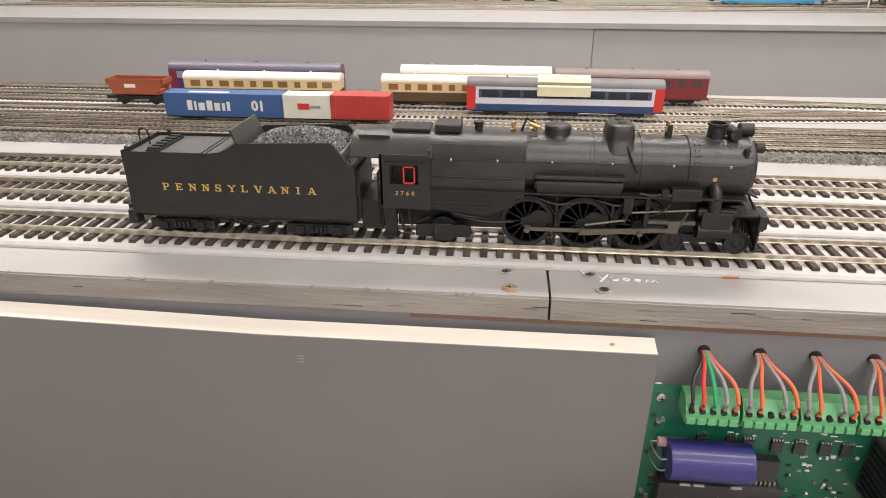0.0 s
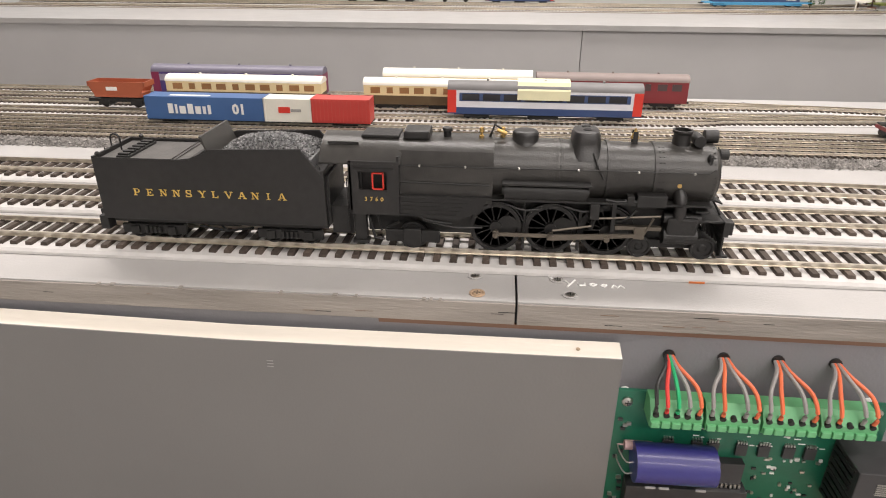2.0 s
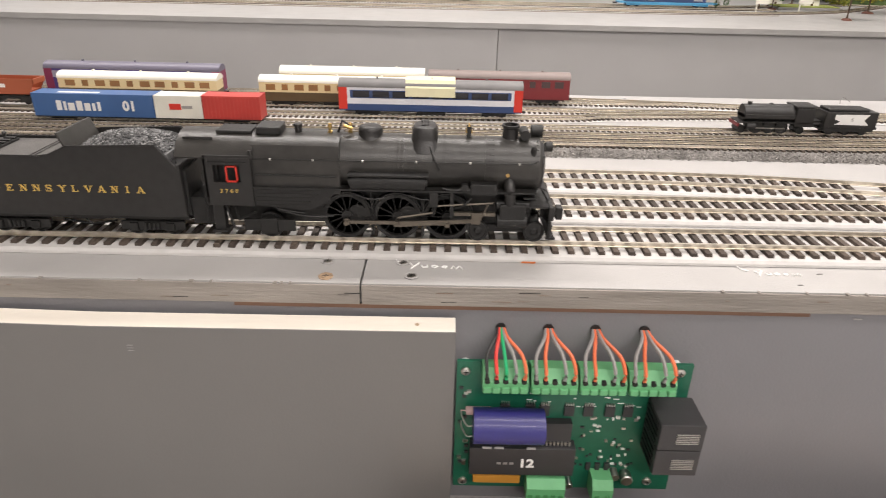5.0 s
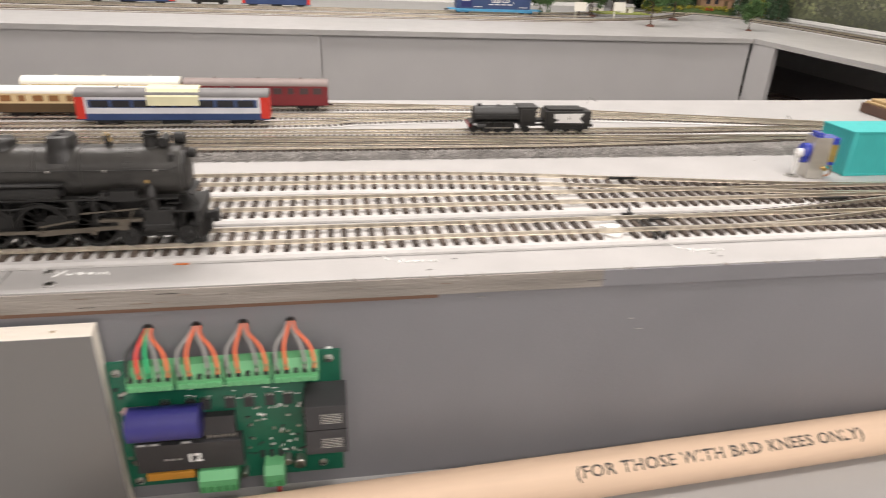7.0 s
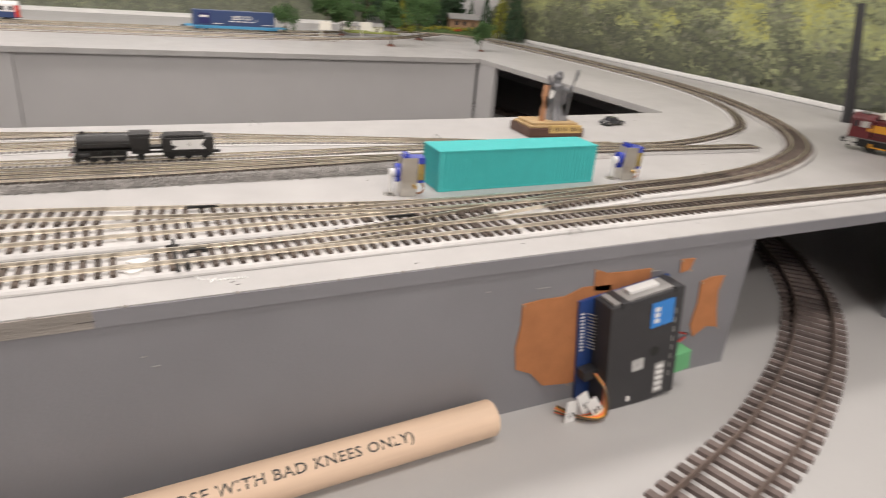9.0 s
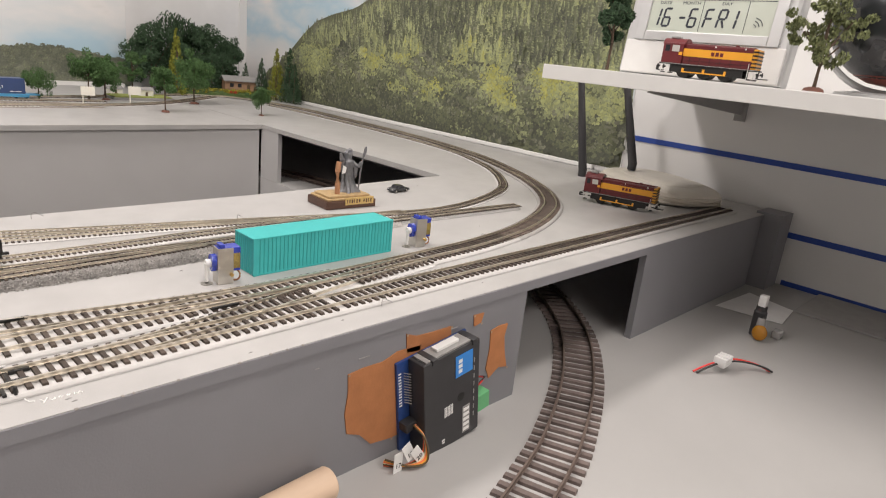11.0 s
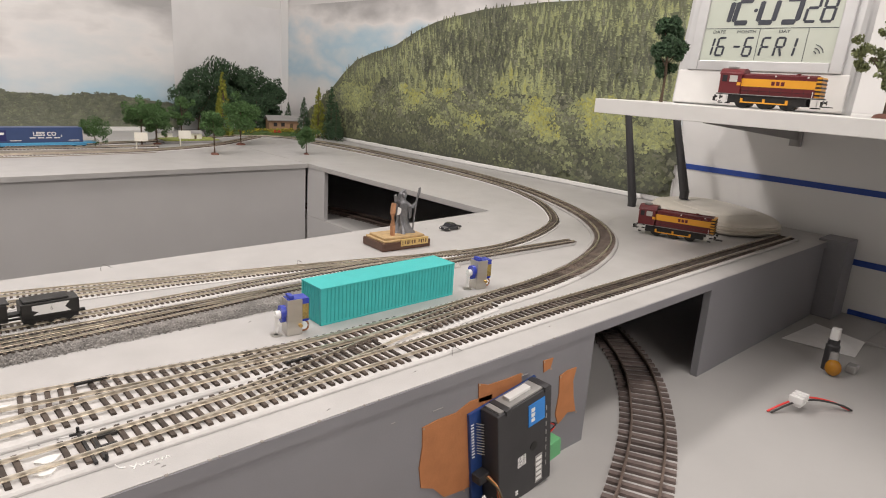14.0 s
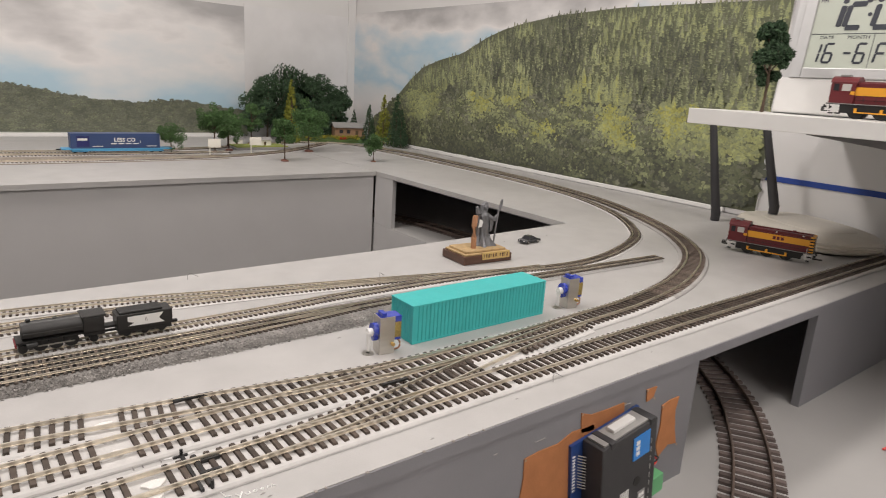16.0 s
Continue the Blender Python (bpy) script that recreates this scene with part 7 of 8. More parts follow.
for ch, x in (("2", 0.1525), ("8", 0.1710)):
    seven(lcd, ch, x, 0.107, 0.0125, 0.032, 0.0032)
for ch, x in (("1", 0.0345), ("6", 0.0500), ("-", 0.0715), ("6", 0.0860), ("F", 0.1075), ("R", 0.1250), ("I", 0.1385)):
    seven(lcd, ch, x, 0.0655, 0.0095, 0.0225, 0.0026)
for word, x, y in (("DATE", 0.0500, 0.0955), ("MONTH", 0.0860, 0.0955), ("DAY", 0.1330, 0.0955), ("PM", 0.0370, 0.140)):
    letters("caption", word, 0.0056, pose(x, y, -0.0002), M_SEG, lcd, sx=1.2)
for k in range(3):
    part("signal_arc", tube(bmesh.new(), [(0.1710 + (0.004 + 0.004 * k) * math.cos(a), 0.068 + (0.004 + 0.004 * k) * math.sin(a), -0.0001) for a in (0.2, 0.6, 1.0, 1.4)], 0.0005, 5), M_SEG, lcd)

M_LAND = mat("charcoal_globe_land", (0.075, 0.073, 0.07), 0.35, var=0.3)
M_GLOBE = mat("black_globe_sea", (0.02, 0.022, 0.026), 0.22, var=0.2, coat=0.3)
t = thing("desk_globe", "black desk globe in a silver ring stand", "globe", pose(1.165, -0.166, 0.2022))
gl = part("globe_ball", ball(bmesh.new(), (0, 0, 0.0855), 0.072, 48), M_GLOBE, t, smooth=True)
rng = random.Random(3)
for k in range(9):
    c = Vector((-1, rng.uniform(-0.9, 0.9), rng.uniform(-0.8, 0.8))).normalized()
    u = c.cross(Vector((0, 0, 1))).normalized()
    w = c.cross(u)
    bm = bmesh.new()
    mid = bm.verts.new(Vector((0, 0, 0.0855)) + c * 0.0726)
    rim = []
    for q in range(14):
        a = 2 * math.pi * q / 14
        rr = rng.uniform(0.16, 0.34)
        rim.append(bm.verts.new(Vector((0, 0, 0.0855)) + (c + (u * math.cos(a) + w * math.sin(a)) * rr).normalized() * 0.0724))
    for q in range(14):
        bm.faces.new((mid, rim[q], rim[(q + 1) % 14]))
    part("land", bm, (M_LAND, M_CHIP)[k % 2], gl)
part("lower_cap", lathe(bmesh.new(), [(0.0001, 0.0125), (0.020, 0.0155), (0.035, 0.0225), (0.047, 0.032), (0.0475, 0.0325), (0.0001, 0.030)], (0, 0, 0), "z", 40), mat("red_brown_cap", (0.20, 0.045, 0.03), 0.4), t, smooth=True)
part("ring", tube(bmesh.new(), [(0, 0.080 * math.cos(a), 0.0855 + 0.080 * math.sin(a)) for a in [0.15 - 0.12 * k for k in range(28)]], 0.0035, 8), M_SILVER, t, smooth=True)
part("foot", lathe(bmesh.new(), [(0.050, 0.0), (0.050, 0.003), (0.030, 0.0055), (0.0001, 0.0055)], (0, 0, 0), "z", 36), M_SILVER, t, smooth=True)

# ---- clutter on the lower deck ----
t = thing("grey_sheet", "thin grey board lying on the deck by the wall", "board sheet")
part("sheet", boxm(1.335, 1.4685, -0.60, -0.098, DECK + 0.0002, DECK + 0.004, 0.001), mat("dull_grey_card", (0.33, 0.32, 0.31), 0.8), t)
t = thing("plastic_bag", "flat pale clear plastic bag lying on the deck", "plastic bag")
bm = bmesh.new()
n = 12
grid = [[bm.verts.new(((1 - a) * (1 - b) * 1.242 + a * (1 - b) * 1.360 + a * b * 1.338 + (1 - a) * b * 1.258, (1 - a) * (1 - b) * -0.014 + a * (1 - b) * -0.022 + a * b * -0.097 + (1 - a) * b * -0.106, DECK + 0.0016 + 0.004 * math.sin(math.pi * a) * math.sin(math.pi * b) * (0.6 + 0.5 * math.sin(9 * a + 5 * b)))) for b in [j / n for j in range(n + 1)]] for a in [i / n for i in range(n + 1)]]
for i in range(n):
    for j in range(n):
        bm.faces.new((grid[i][j], grid[i + 1][j], grid[i + 1][j + 1], grid[i][j + 1]))
bmesh.ops.recalc_face_normals(bm, faces=bm.faces)
for f in bm.faces:
    if f.normal.z < 0:
        f.normal_flip()
bmesh.ops.solidify(bm, geom=bm.faces[:], thickness=0.0004)
part("film", bm, mat("milky_plastic_film", (0.80, 0.79, 0.78), 0.3, var=0.08), t, smooth=True)
t = thing("glue_pen", "dark tube with white tip standing on the deck", "glue pen", pose(1.182, -0.095, DECK + 0.0002))
part("tube", lathe(bmesh.new(), [(0.0085, 0.0), (0.0085, 0.034), (0.0070, 0.036), (0.0070, 0.042), (0.0001, 0.042)], (0, 0, 0), "z", 20), M_CHIP, t, smooth=True)
part("tip", boxm(-0.005, 0.005, -0.005, 0.005, 0.042, 0.058, 0.001), M_WHITE, t, "white square tip")
t = thing("amber_fitting", "translucent amber plastic fitting beside the dark tube", "fitting", pose(1.163, -0.105, DECK + 0.0002))
part("lobe", ball(bmesh.new(), (0, 0, 0.011), 0.011, 14, 1.0, 0.8, 0.9), mat("amber_translucent", (0.55, 0.24, 0.02), 0.2, trans=0.3), t, smooth=True)
part("neck", cylm((0.004, 0.002, 0.018), (0.006, 0.003, 0.030), 0.006, 0.005, 14), mat("clear_plastic", (0.55, 0.53, 0.52), 0.15, trans=0.5), t, smooth=True)
t = thing("clear_connector", "small clear plastic connector lying on the deck", "connector", pose(1.198, -0.118, DECK + 0.0002))
part("shell", boxm(-0.008, 0.008, -0.006, 0.006, 0.0, 0.011, 0.002), mat("clear_plastic_shell", (0.5, 0.49, 0.48), 0.2, trans=0.4), t)
t = thing("wire_connector", "white wire connector with red and black leads on the deck", "wire connector", pose(1.022, -0.112, DECK + 0.0002))
bm = boxm(-0.009, 0.009, -0.006, 0.006, 0.007, 0.017, 0.0012)
for k in range(3):
    box(bm, -0.0105 + 0.008 * k, -0.0055 + 0.008 * k, -0.0075, 0.0075, 0.0105, 0.0195, 0.001)
part("housing", bm, mat("milky_white_plastic", (0.76, 0.75, 0.74), 0.35), t)
for m, dy in ((M_WRED, 0.002), (M_WBLACK, -0.002)):
    part("lead", tube(bmesh.new(), smooth_path([(-0.034, 0.017 + dy, 0.0012), (-0.020, 0.009 + dy, 0.008), (0.0, dy, 0.0125), (0.022, -0.012 + dy * 2, 0.0120), (0.040, -0.030 + dy * 2, 0.0075), (0.050, -0.042 + dy, 0.0012)], 0.003), 0.0012, 8), m, t, smooth=True)

# ---- trees ----
M_BARK = mat("brown_bark", (0.11, 0.075, 0.05), 0.85, var=0.3, scale=200)
M_LEAF = [mat("leaf_mid_green", (0.075, 0.15, 0.045), 0.7, isl=0.45), mat("leaf_dark_green", (0.040, 0.080, 0.036), 0.75, isl=0.45), mat("leaf_yellow_green", (0.24, 0.25, 0.03), 0.7, isl=0.35), mat("leaf_olive", (0.17, 0.19, 0.08), 0.7, isl=0.45)]


def leaves(bm, c, r, n, s, rng, flat=1.0):
    for _ in range(n):
        d = Vector((rng.gauss(0, 1), rng.gauss(0, 1), rng.gauss(0, 1)))
        d = d.normalized() * r * rng.uniform(0.55, 1.0)
        p = Vector(c) + Vector((d.x, d.y, d.z * flat))
        q = Euler((rng.uniform(0, 6.28), rng.uniform(0, 6.28), 0)).to_matrix()
        w = s * rng.uniform(0.6, 1.2)
        vs = [bm.verts.new(p + q @ Vector(v)) for v in ((-w, 0, 0), (0, -w * 0.6, w * 0.25), (w, 0, 0), (0, w * 0.6, w * 0.25))]
        bm.faces.new(vs)


def tree(x, y, z, h, r, kind, label, seed, m, base=True, trunk=0.35, lean=0.0):
    rng = random.Random(seed)
    t = thing("model_tree", label, "model tree", pose(x, y, z, 0, lean, rng.uniform(0, 360)), "model trees")
    top = h * (0.9 if kind == "cone" else 0.72)
    bm = bmesh.new()
    tube(bm, [(0, 0, 0.0005), (h * 0.01, 0, h * 0.3), (-h * 0.01, h * 0.01, h * 0.55), (0, 0, top)], h * 0.018, 8)
    for v in bm.verts:
        k = 1.25 - 0.85 * v.co.z / h
        v.co.x *= k
        v.co.y *= k
    crown = bmesh.new()
    if kind == "cone":
        for i in range(26):
            f = i / 25
            zz = h * (trunk * 0.4 + (1 - trunk * 0.4) * f)
            rr = r * (1 - f) ** 0.85 + r * 0.04
            for k in range(max(3, int(9 * (1 - f)) + 3)):
                a = rng.uniform(0, 6.28)
                leaves(crown, (rr * 0.75 * math.cos(a), rr * 0.75 * math.sin(a), zz), rr * 0.35 + h * 0.01, 9, h * 0.020, rng)
    else:
        nl = 7 if kind == "round" else 10
        for i in range(nl):
            a = 2 * math.pi * i / nl + rng.uniform(-0.4, 0.4)
            zz = h * rng.uniform(trunk + 0.08, 0.88)
            f = (zz / h - trunk) / (1 - trunk)
            rr = r * math.sin(math.pi * min(0.95, 0.2 + 0.75 * f)) * rng.uniform(0.55, 0.85)
            c = (rr * math.cos(a), rr * math.sin(a), zz)
            tube(bm, [(0, 0, h * (trunk + 0.25 * f)), (c[0] * 0.5, c[1] * 0.5, (zz + h * (trunk + 0.2 * f)) / 2), c], h * 0.007, 5)
            if kind == "sparse":
                for _ in range(5):
                    dd = Vector(c) + Vector((rng.gauss(0, 1), rng.gauss(0, 1), rng.gauss(0, 0.8))) * r * 0.28
                    leaves(crown, dd, r * 0.2, 42, h * 0.026, rng, 0.7)
            else:
                leaves(crown, c, r * 0.50, 420, h * 0.021, rng, 0.85)
                for _ in range(3):
                    dd = Vector(c) + Vector((rng.gauss(0, 1), rng.gauss(0, 1), rng.gauss(0, 1))) * r * 0.3
                    leaves(crown, dd, r * 0.28, 150, h * 0.020, rng)
        leaves(crown, (0, 0, h * 0.84), r * 0.55, 420, h * 0.021, rng, 0.8)
        if kind == "round":
            leaves(crown, (0, 0, h * (trunk + 0.3)), r * 0.6, 420, h * 0.021, rng, 0.9)
    part("trunk", bm, M_BARK, t, smooth=True)
    part("crown", crown, m, t)
    if base:
        bm = bmesh.new()
        stacked(bm, [(0.0002, h * 0.11, h * 0.09), (h * 0.03, h * 0.09, h * 0.075), (h * 0.045, h * 0.05, h * 0.04)], 2.2)
        part("root_base", bm, mat("red_brown_tree_base", (0.16, 0.07, 0.05), 0.8), t)
    return t


G0, G1, G2, G3 = M_LEAF
tree(1.052, 0.128, 0.2020, 0.112, 0.022, "round", "dark green model tree on the white shelf", 6, G1, base=False, trunk=0.30)
tree(1.072, -0.118, 0.2020, 0.112, 0.032, "sparse", "sparse olive model tree on the white shelf", 2, G3, trunk=0.22)
for x, y, h, r, k, m, s, lab in ((1.148, 1.175, 0.075, 0.024, "round", G0, 3, "green model tree at the board corner"), (0.922, 1.225, 0.108, 0.028, "round", G0, 4, "green model tree on the grey board edge"), (0.813, 1.414, 0.110, 0.040, "round", G0, 5, "bushy green model tree beside the track"), (0.884, 1.520, 0.105, 0.030, "round", G0, 6, "light green model tree behind the track"), (1.075, 1.405, 0.125, 0.048, "round", G0, 7, "broad green model tree on a brown base"), (0.700, 1.395, 0.078, 0.030, "round", G0, 8, "green bush tree with pale blossom"), (0.985, 1.60, 0.125, 0.034, "sparse", G0, 9, "sparse green model tree by the backdrop"), (0.865, 1.455, 0.100, 0.032, "round", G0, 12, "green model tree standing in the row by the track")):
    tree(x, y, 0.0002, h, r, k, lab, s, m)
for k, (x, y, h, r) in enumerate(((1.10, 1.76, 0.200, 0.085), (1.20, 1.78, 0.235, 0.090), (1.29, 1.765, 0.215, 0.080), (1.34, 1.74, 0.165, 0.060))):
    tree(x, y, 0.0002, h, r, "round", "large dark green tree in the scenic corner", 20 + k, G1, base=False, trunk=0.12)
tree(1.125, 1.63, 0.0002, 0.190, 0.030, "cone", "tall yellow-green conifer in the corner", 30, G2, base=False, trunk=0.1)
for k, (x, y, h, r, m) in enumerate(((1.225, 1.69, 0.125, 0.026, G1), (1.26, 1.68, 0.130, 0.028, G1), (1.30, 1.69, 0.10, 0.022, G1), (1.365, 1.66, 0.105, 0.022, G1), (1.39, 1.60, 0.125, 0.026, G1), (1.415, 1.55, 0.160, 0.030, G2), (1.432, 1.50, 0.165, 0.032, G1), (1.425, 1.46, 0.12, 0.026, G1))):
    tree(x, y, 0.0002, h, r, "cone", "narrow dark conifer beside the backdrop" if m is G1 else "narrow yellow-green conifer beside the backdrop", 40 + k, m, base=False, trunk=0.12)

# ---- corner scenery: house, flower bed, low buildings, signs ----
M_HOUSE = mat("tan_wood_house", (0.33, 0.20, 0.12), 0.8, var=0.2, scale=150)
t = thing("model_house", "small tan model house with a grey roof", "model house", pose(1.335, 1.645, 0.018, 0, 0, -12))
part("wall", boxm(-0.05, 0.05, -0.02, 0.02, 0, 0.034), M_HOUSE, t)
part("roof", prism(bmesh.new(), [(-0.027, 0.033), (0.0, 0.047), (0.027, 0.033), (0.027, 0.030), (0.0, 0.044), (-0.027, 0.030)], -0.056, 0.056), M_GREYROOF, t)
part("door", boxm(0.02, 0.03, -0.0208, -0.0198, 0, 0.022), M_BROWN, t)
for x in (-0.035, -0.01):
    part("window", boxm(x, x + 0.012, -0.0206, -0.0198, 0.012, 0.024), M_WINDOW, t)
bm = bmesh.new()
stacked(bm, [(0.0002, 0.14, 0.065), (0.012, 0.135, 0.060), (0.018, 0.12, 0.05)], 2.6)
gb = part("garden_bank", bm, mat("grass_bank", (0.07, 0.11, 0.03), 0.9, var=0.5, scale=120, bump=0.8))
gb.matrix_world = pose(1.27, 1.66, 0)
tagged(gb, "low grassy garden bank in the scenic corner", "garden bank")
bm = bmesh.new()
rng = random.Random(15)
for k in range(60):
    x, y = rng.uniform(-0.11, 0.11), rng.uniform(-0.06, -0.035)
    leaves(bm, (1.27 + x, 1.66 + y, 0.018 + rng.uniform(-0.004, 0.004)), 0.006, 12, 0.003, rng)
tagged(part("flower_bed", bm, mat("yellow_green_flowers", (0.30, 0.27, 0.03), 0.8, isl=0.6)), "yellow-green flower bed along the bank", "flower bed", kind="stuff")
bm = bmesh.new()
for k in range(9):
    leaves(bm, (1.29 + rng.uniform(-0.012, 0.012), 1.602, 0.017 + rng.uniform(-0.002, 0.002)), 0.004, 10, 0.0025, rng)
tagged(part("red_flowers", bm, M_RED), "cluster of red flowers in the bed", "flowers", kind="stuff")
t = thing("model_lawn", "small green lawn plot with a stone edge", "model lawn")
part("kerb", boxm(0.885, 1.045, 1.46, 1.54, 0.0002, 0.006, 0.001), M_GREYROOF, t)
part("lawn", boxm(0.890, 1.040, 1.465, 1.535, 0.006, 0.009, 0.001), mat("yellow_green_lawn", (0.30, 0.34, 0.09), 0.9, var=0.4, scale=150), t)
for x, y, l in ((0.98, 1.50, "small white model bungalow on the lawn"), (0.935, 1.60, "small pale model building behind the lawn")):
    t = thing("model_building", l, "model building", pose(x, y, 0.009 if y < 1.55 else 0.0002))
    part("wall", boxm(-0.018, 0.018, -0.012, 0.012, 0, 0.016), M_ROOFW, t)
    part("roof", prism(bmesh.new(), [(-0.015, 0.015), (0, 0.023), (0.015, 0.015)], -0.021, 0.021), M_GREYROOF, t)
    part("door", boxm(-0.003, 0.003, -0.0124, -0.0118, 0, 0.010), M_BROWN, t)
for x, y in ((0.783, 1.36), (0.905, 1.40)):
    t = thing("sign_board", "small blank cream sign board on a post", "sign", pose(x, y, 0.0002, 0, 0, -12))
    part("post", cylm((0, 0.0016, 0), (0, 0.0016, 0.040), 0.0016, seg=8), M_ROOFW, t)
    part("board", boxm(-0.004, 0.026, -0.001, 0.001, 0.020, 0.041), M_ROOFW, t)

# ---- blue container wagon and distant trains ----
t = thing("flat_wagon", "light blue flat wagon carrying a blue container", "flat wagon", pose(0.464, 1.402, 0.0060))
M_LBLUE = mat("light_blue_paint", (0.09, 0.36, 0.62), 0.45)
part("deck", boxm(0.0, 0.236, -0.016, 0.016, 0.0080, 0.0110), M_LBLUE, t)
part("side_beam", boxm(0.045, 0.19, -0.0155, -0.0135, 0.0045, 0.0110), M_LBLUE, t)
for cx in (0.036, 0.200):
    b = part("bogie", boxm(cx - 0.016, cx + 0.016, -0.013, 0.013, 0.003, 0.008), M_LBLUE, t)
    for dx in (-0.010, 0.010):
        part("wheel", cylm((cx + dx, -0.0105, 0.0055), (cx + dx, 0.0105, 0.0055), 0.0055, seg=14), M_BLACKM, b)
for x in (-0.010, 0.236):
    part("coupling", boxm(x, x + 0.010, -0.002, 0.002, 0.006, 0.009), M_BLACKM, t)
t = thing("shipping_container", "dark blue container with white lettering on the light blue wagon", "container", pose(0.482, 1.402, 0.0171))
part("body", boxm(0, 0.190, -0.016, 0.016, 0, 0.034, 0.0006), M_NAVY, t)
letters("lettering", "LESS CO", 0.0125, pose(0.112, -0.0166, 0.019) @ FRONT, M_WHITE, t, bold=0.0004)
letters("lettering", "2", 0.006, pose(0.1455, -0.0166, 0.0150) @ FRONT, M_WHITE, t, bold=0.0002)
part("name_panel", boxm(0.012, 0.038, -0.0165, -0.0158, 0.004, 0.028), mat("darker_navy_panel", (0.015, 0.02, 0.12), 0.4), t)
part("text_bar", boxm(0.014, 0.034, -0.0168, -0.0164, 0.018, 0.023), M_WHITE, t)
for k in range(4):
    part("text_bar", boxm(0.082 + k * 0.016, 0.094 + k * 0.016, -0.0165, -0.0158, 0.0095, 0.0120), M_WHITE, t)
for x in (0.044, 0.160):
    part("text_bar", boxm(x, x + 0.022, -0.0165, -0.0158, 0.0040, 0.0056), M_WHITE, t)
M_PWHITE = mat("white_coach_paint", (0.75, 0.74, 0.73), 0.4)
for x0, x1 in ((-0.40, -0.195), (-0.036, 0.125)):
    coach("railcar", "white, navy and red railcar on the far track", x0, x1, 1.455, 0.0058, M_PWHITE, M_NAVY, M_PWHITE, split=0.5, wins=8, ends=M_RED, ht=0.034, wid=0.026)
t = thing("tank_wagon", "small dark tank wagon between the far railcars", "tank wagon", pose(-0.15, 1.455, 0.0058))
part("tank", cylm((0, 0, 0.022), (0.075, 0, 0.022), 0.0125, seg=20), M_GREYROOF, t, smooth=True)
part("frame", boxm(-0.004, 0.079, -0.010, 0.010, 0.005, 0.009), M_BLACKM, t)
for x in (0.012, 0.063):
    part("wheel", cylm((x, -0.009, 0.0055), (x, 0.009, 0.0055), 0.0055, seg=14), M_BLACKM, t)

# ---- printed backdrops ----


def sky_mat(name, stops, shift):
    """Printed sky: blue near the hills, pale cloud, then grey cloud, broken up by soft noise."""
    m = bpy.data.materials.new(name)
    m.use_nodes = True
    nt = m.node_tree
    b = nt.nodes["Principled BSDF"]
    tc = nt.nodes.new("ShaderNodeTexCoord")
    mp = nt.nodes.new("ShaderNodeMapping")
    mp.inputs["Scale"].default_value = (1, 1, 2.4)
    mp.inputs["Location"].default_value = (shift, shift, 0)
    n = nt.nodes.new("ShaderNodeTexNoise")
    n.inputs["Scale"].default_value, n.inputs["Detail"].default_value, n.inputs["Roughness"].default_value = 2.6, 5, 0.5
    sep = nt.nodes.new("ShaderNodeSeparateXYZ")
    hi = nt.nodes.new("ShaderNodeMath")
    hi.operation, hi.inputs[1].default_value = "MULTIPLY", 2.1
    mix = nt.nodes.new("ShaderNodeMath")
    mix.operation, mix.inputs[1].default_value = "MULTIPLY_ADD", 1.5
    r = nt.nodes.new("ShaderNodeValToRGB")
    while len(r.color_ramp.elements) < len(stops):
        r.color_ramp.elements.new(0.5)
    for e, (p, c) in zip(r.color_ramp.elements, stops):
        e.position, e.color = p, (*c, 1)
    half = nt.nodes.new("ShaderNodeMath")
    half.operation, half.inputs[1].default_value = "MULTIPLY", 0.5
    nt.links.new(tc.outputs["Object"], mp.inputs[0])
    nt.links.new(mp.outputs[0], n.inputs[0])
    nt.links.new(tc.outputs["Object"], sep.inputs[0])
    nt.links.new(sep.outputs["Z"], hi.inputs[0])
    nt.links.new(n.outputs[0], mix.inputs[0])
    nt.links.new(hi.outputs[0], mix.inputs[2])
    nt.links.new(mix.outputs[0], half.inputs[0])
    nt.links.new(half.outputs[0], r.inputs[0])
    nt.links.new(r.outputs[0], b.inputs["Base Color"])
    b.inputs["Roughness"].default_value = 0.38
    return m


SKY_BLUE, SKY_PALE, SKY_WHITE, SKY_GREY = (0.44, 0.60, 0.70), (0.66, 0.70, 0.72), (0.80, 0.78, 0.77), (0.42, 0.41, 0.41)
M_SKY = sky_mat("printed_cloudy_sky", ((0.44, SKY_BLUE), (0.56, SKY_PALE), (0.66, SKY_WHITE), (0.82, SKY_GREY)), 0.3)
M_SKYE = sky_mat("printed_sky_with_blue_gap", ((0.40, SKY_WHITE), (0.58, SKY_PALE), (0.66, SKY_BLUE), (0.78, SKY_WHITE), (0.90, SKY_GREY)), 2.1)
M_SKYC = mat("pale_corner_backdrop", (0.72, 0.71, 0.71), 0.30, var=0.10, scale=12, bump=0)
GREENS = (("conifer_green", (0.285, 0.310, 0.165)), ("conifer_dark", (0.145, 0.158, 0.095)), ("conifer_light", (0.365, 0.385, 0.170)), ("yellow_green", (0.410, 0.405, 0.120)), ("shadow_green", (0.090, 0.096, 0.070)), ("grey_green", (0.200, 0.205, 0.145)))
PRINT = [mat("print_" + n, c, 0.42, var=0.30, scale=220, bump=0, isl=0.16) for n, c in GREENS]
FARGREENS = [mat("print_far_" + n, tuple(0.55 * v + 0.45 * g for v, g in zip(c, (0.20, 0.215, 0.165))), 0.42, var=0.3, scale=260, bump=0, isl=0.18) for n, c in GREENS]
SHADE = (1, 4, 0, 2, 4, 1)


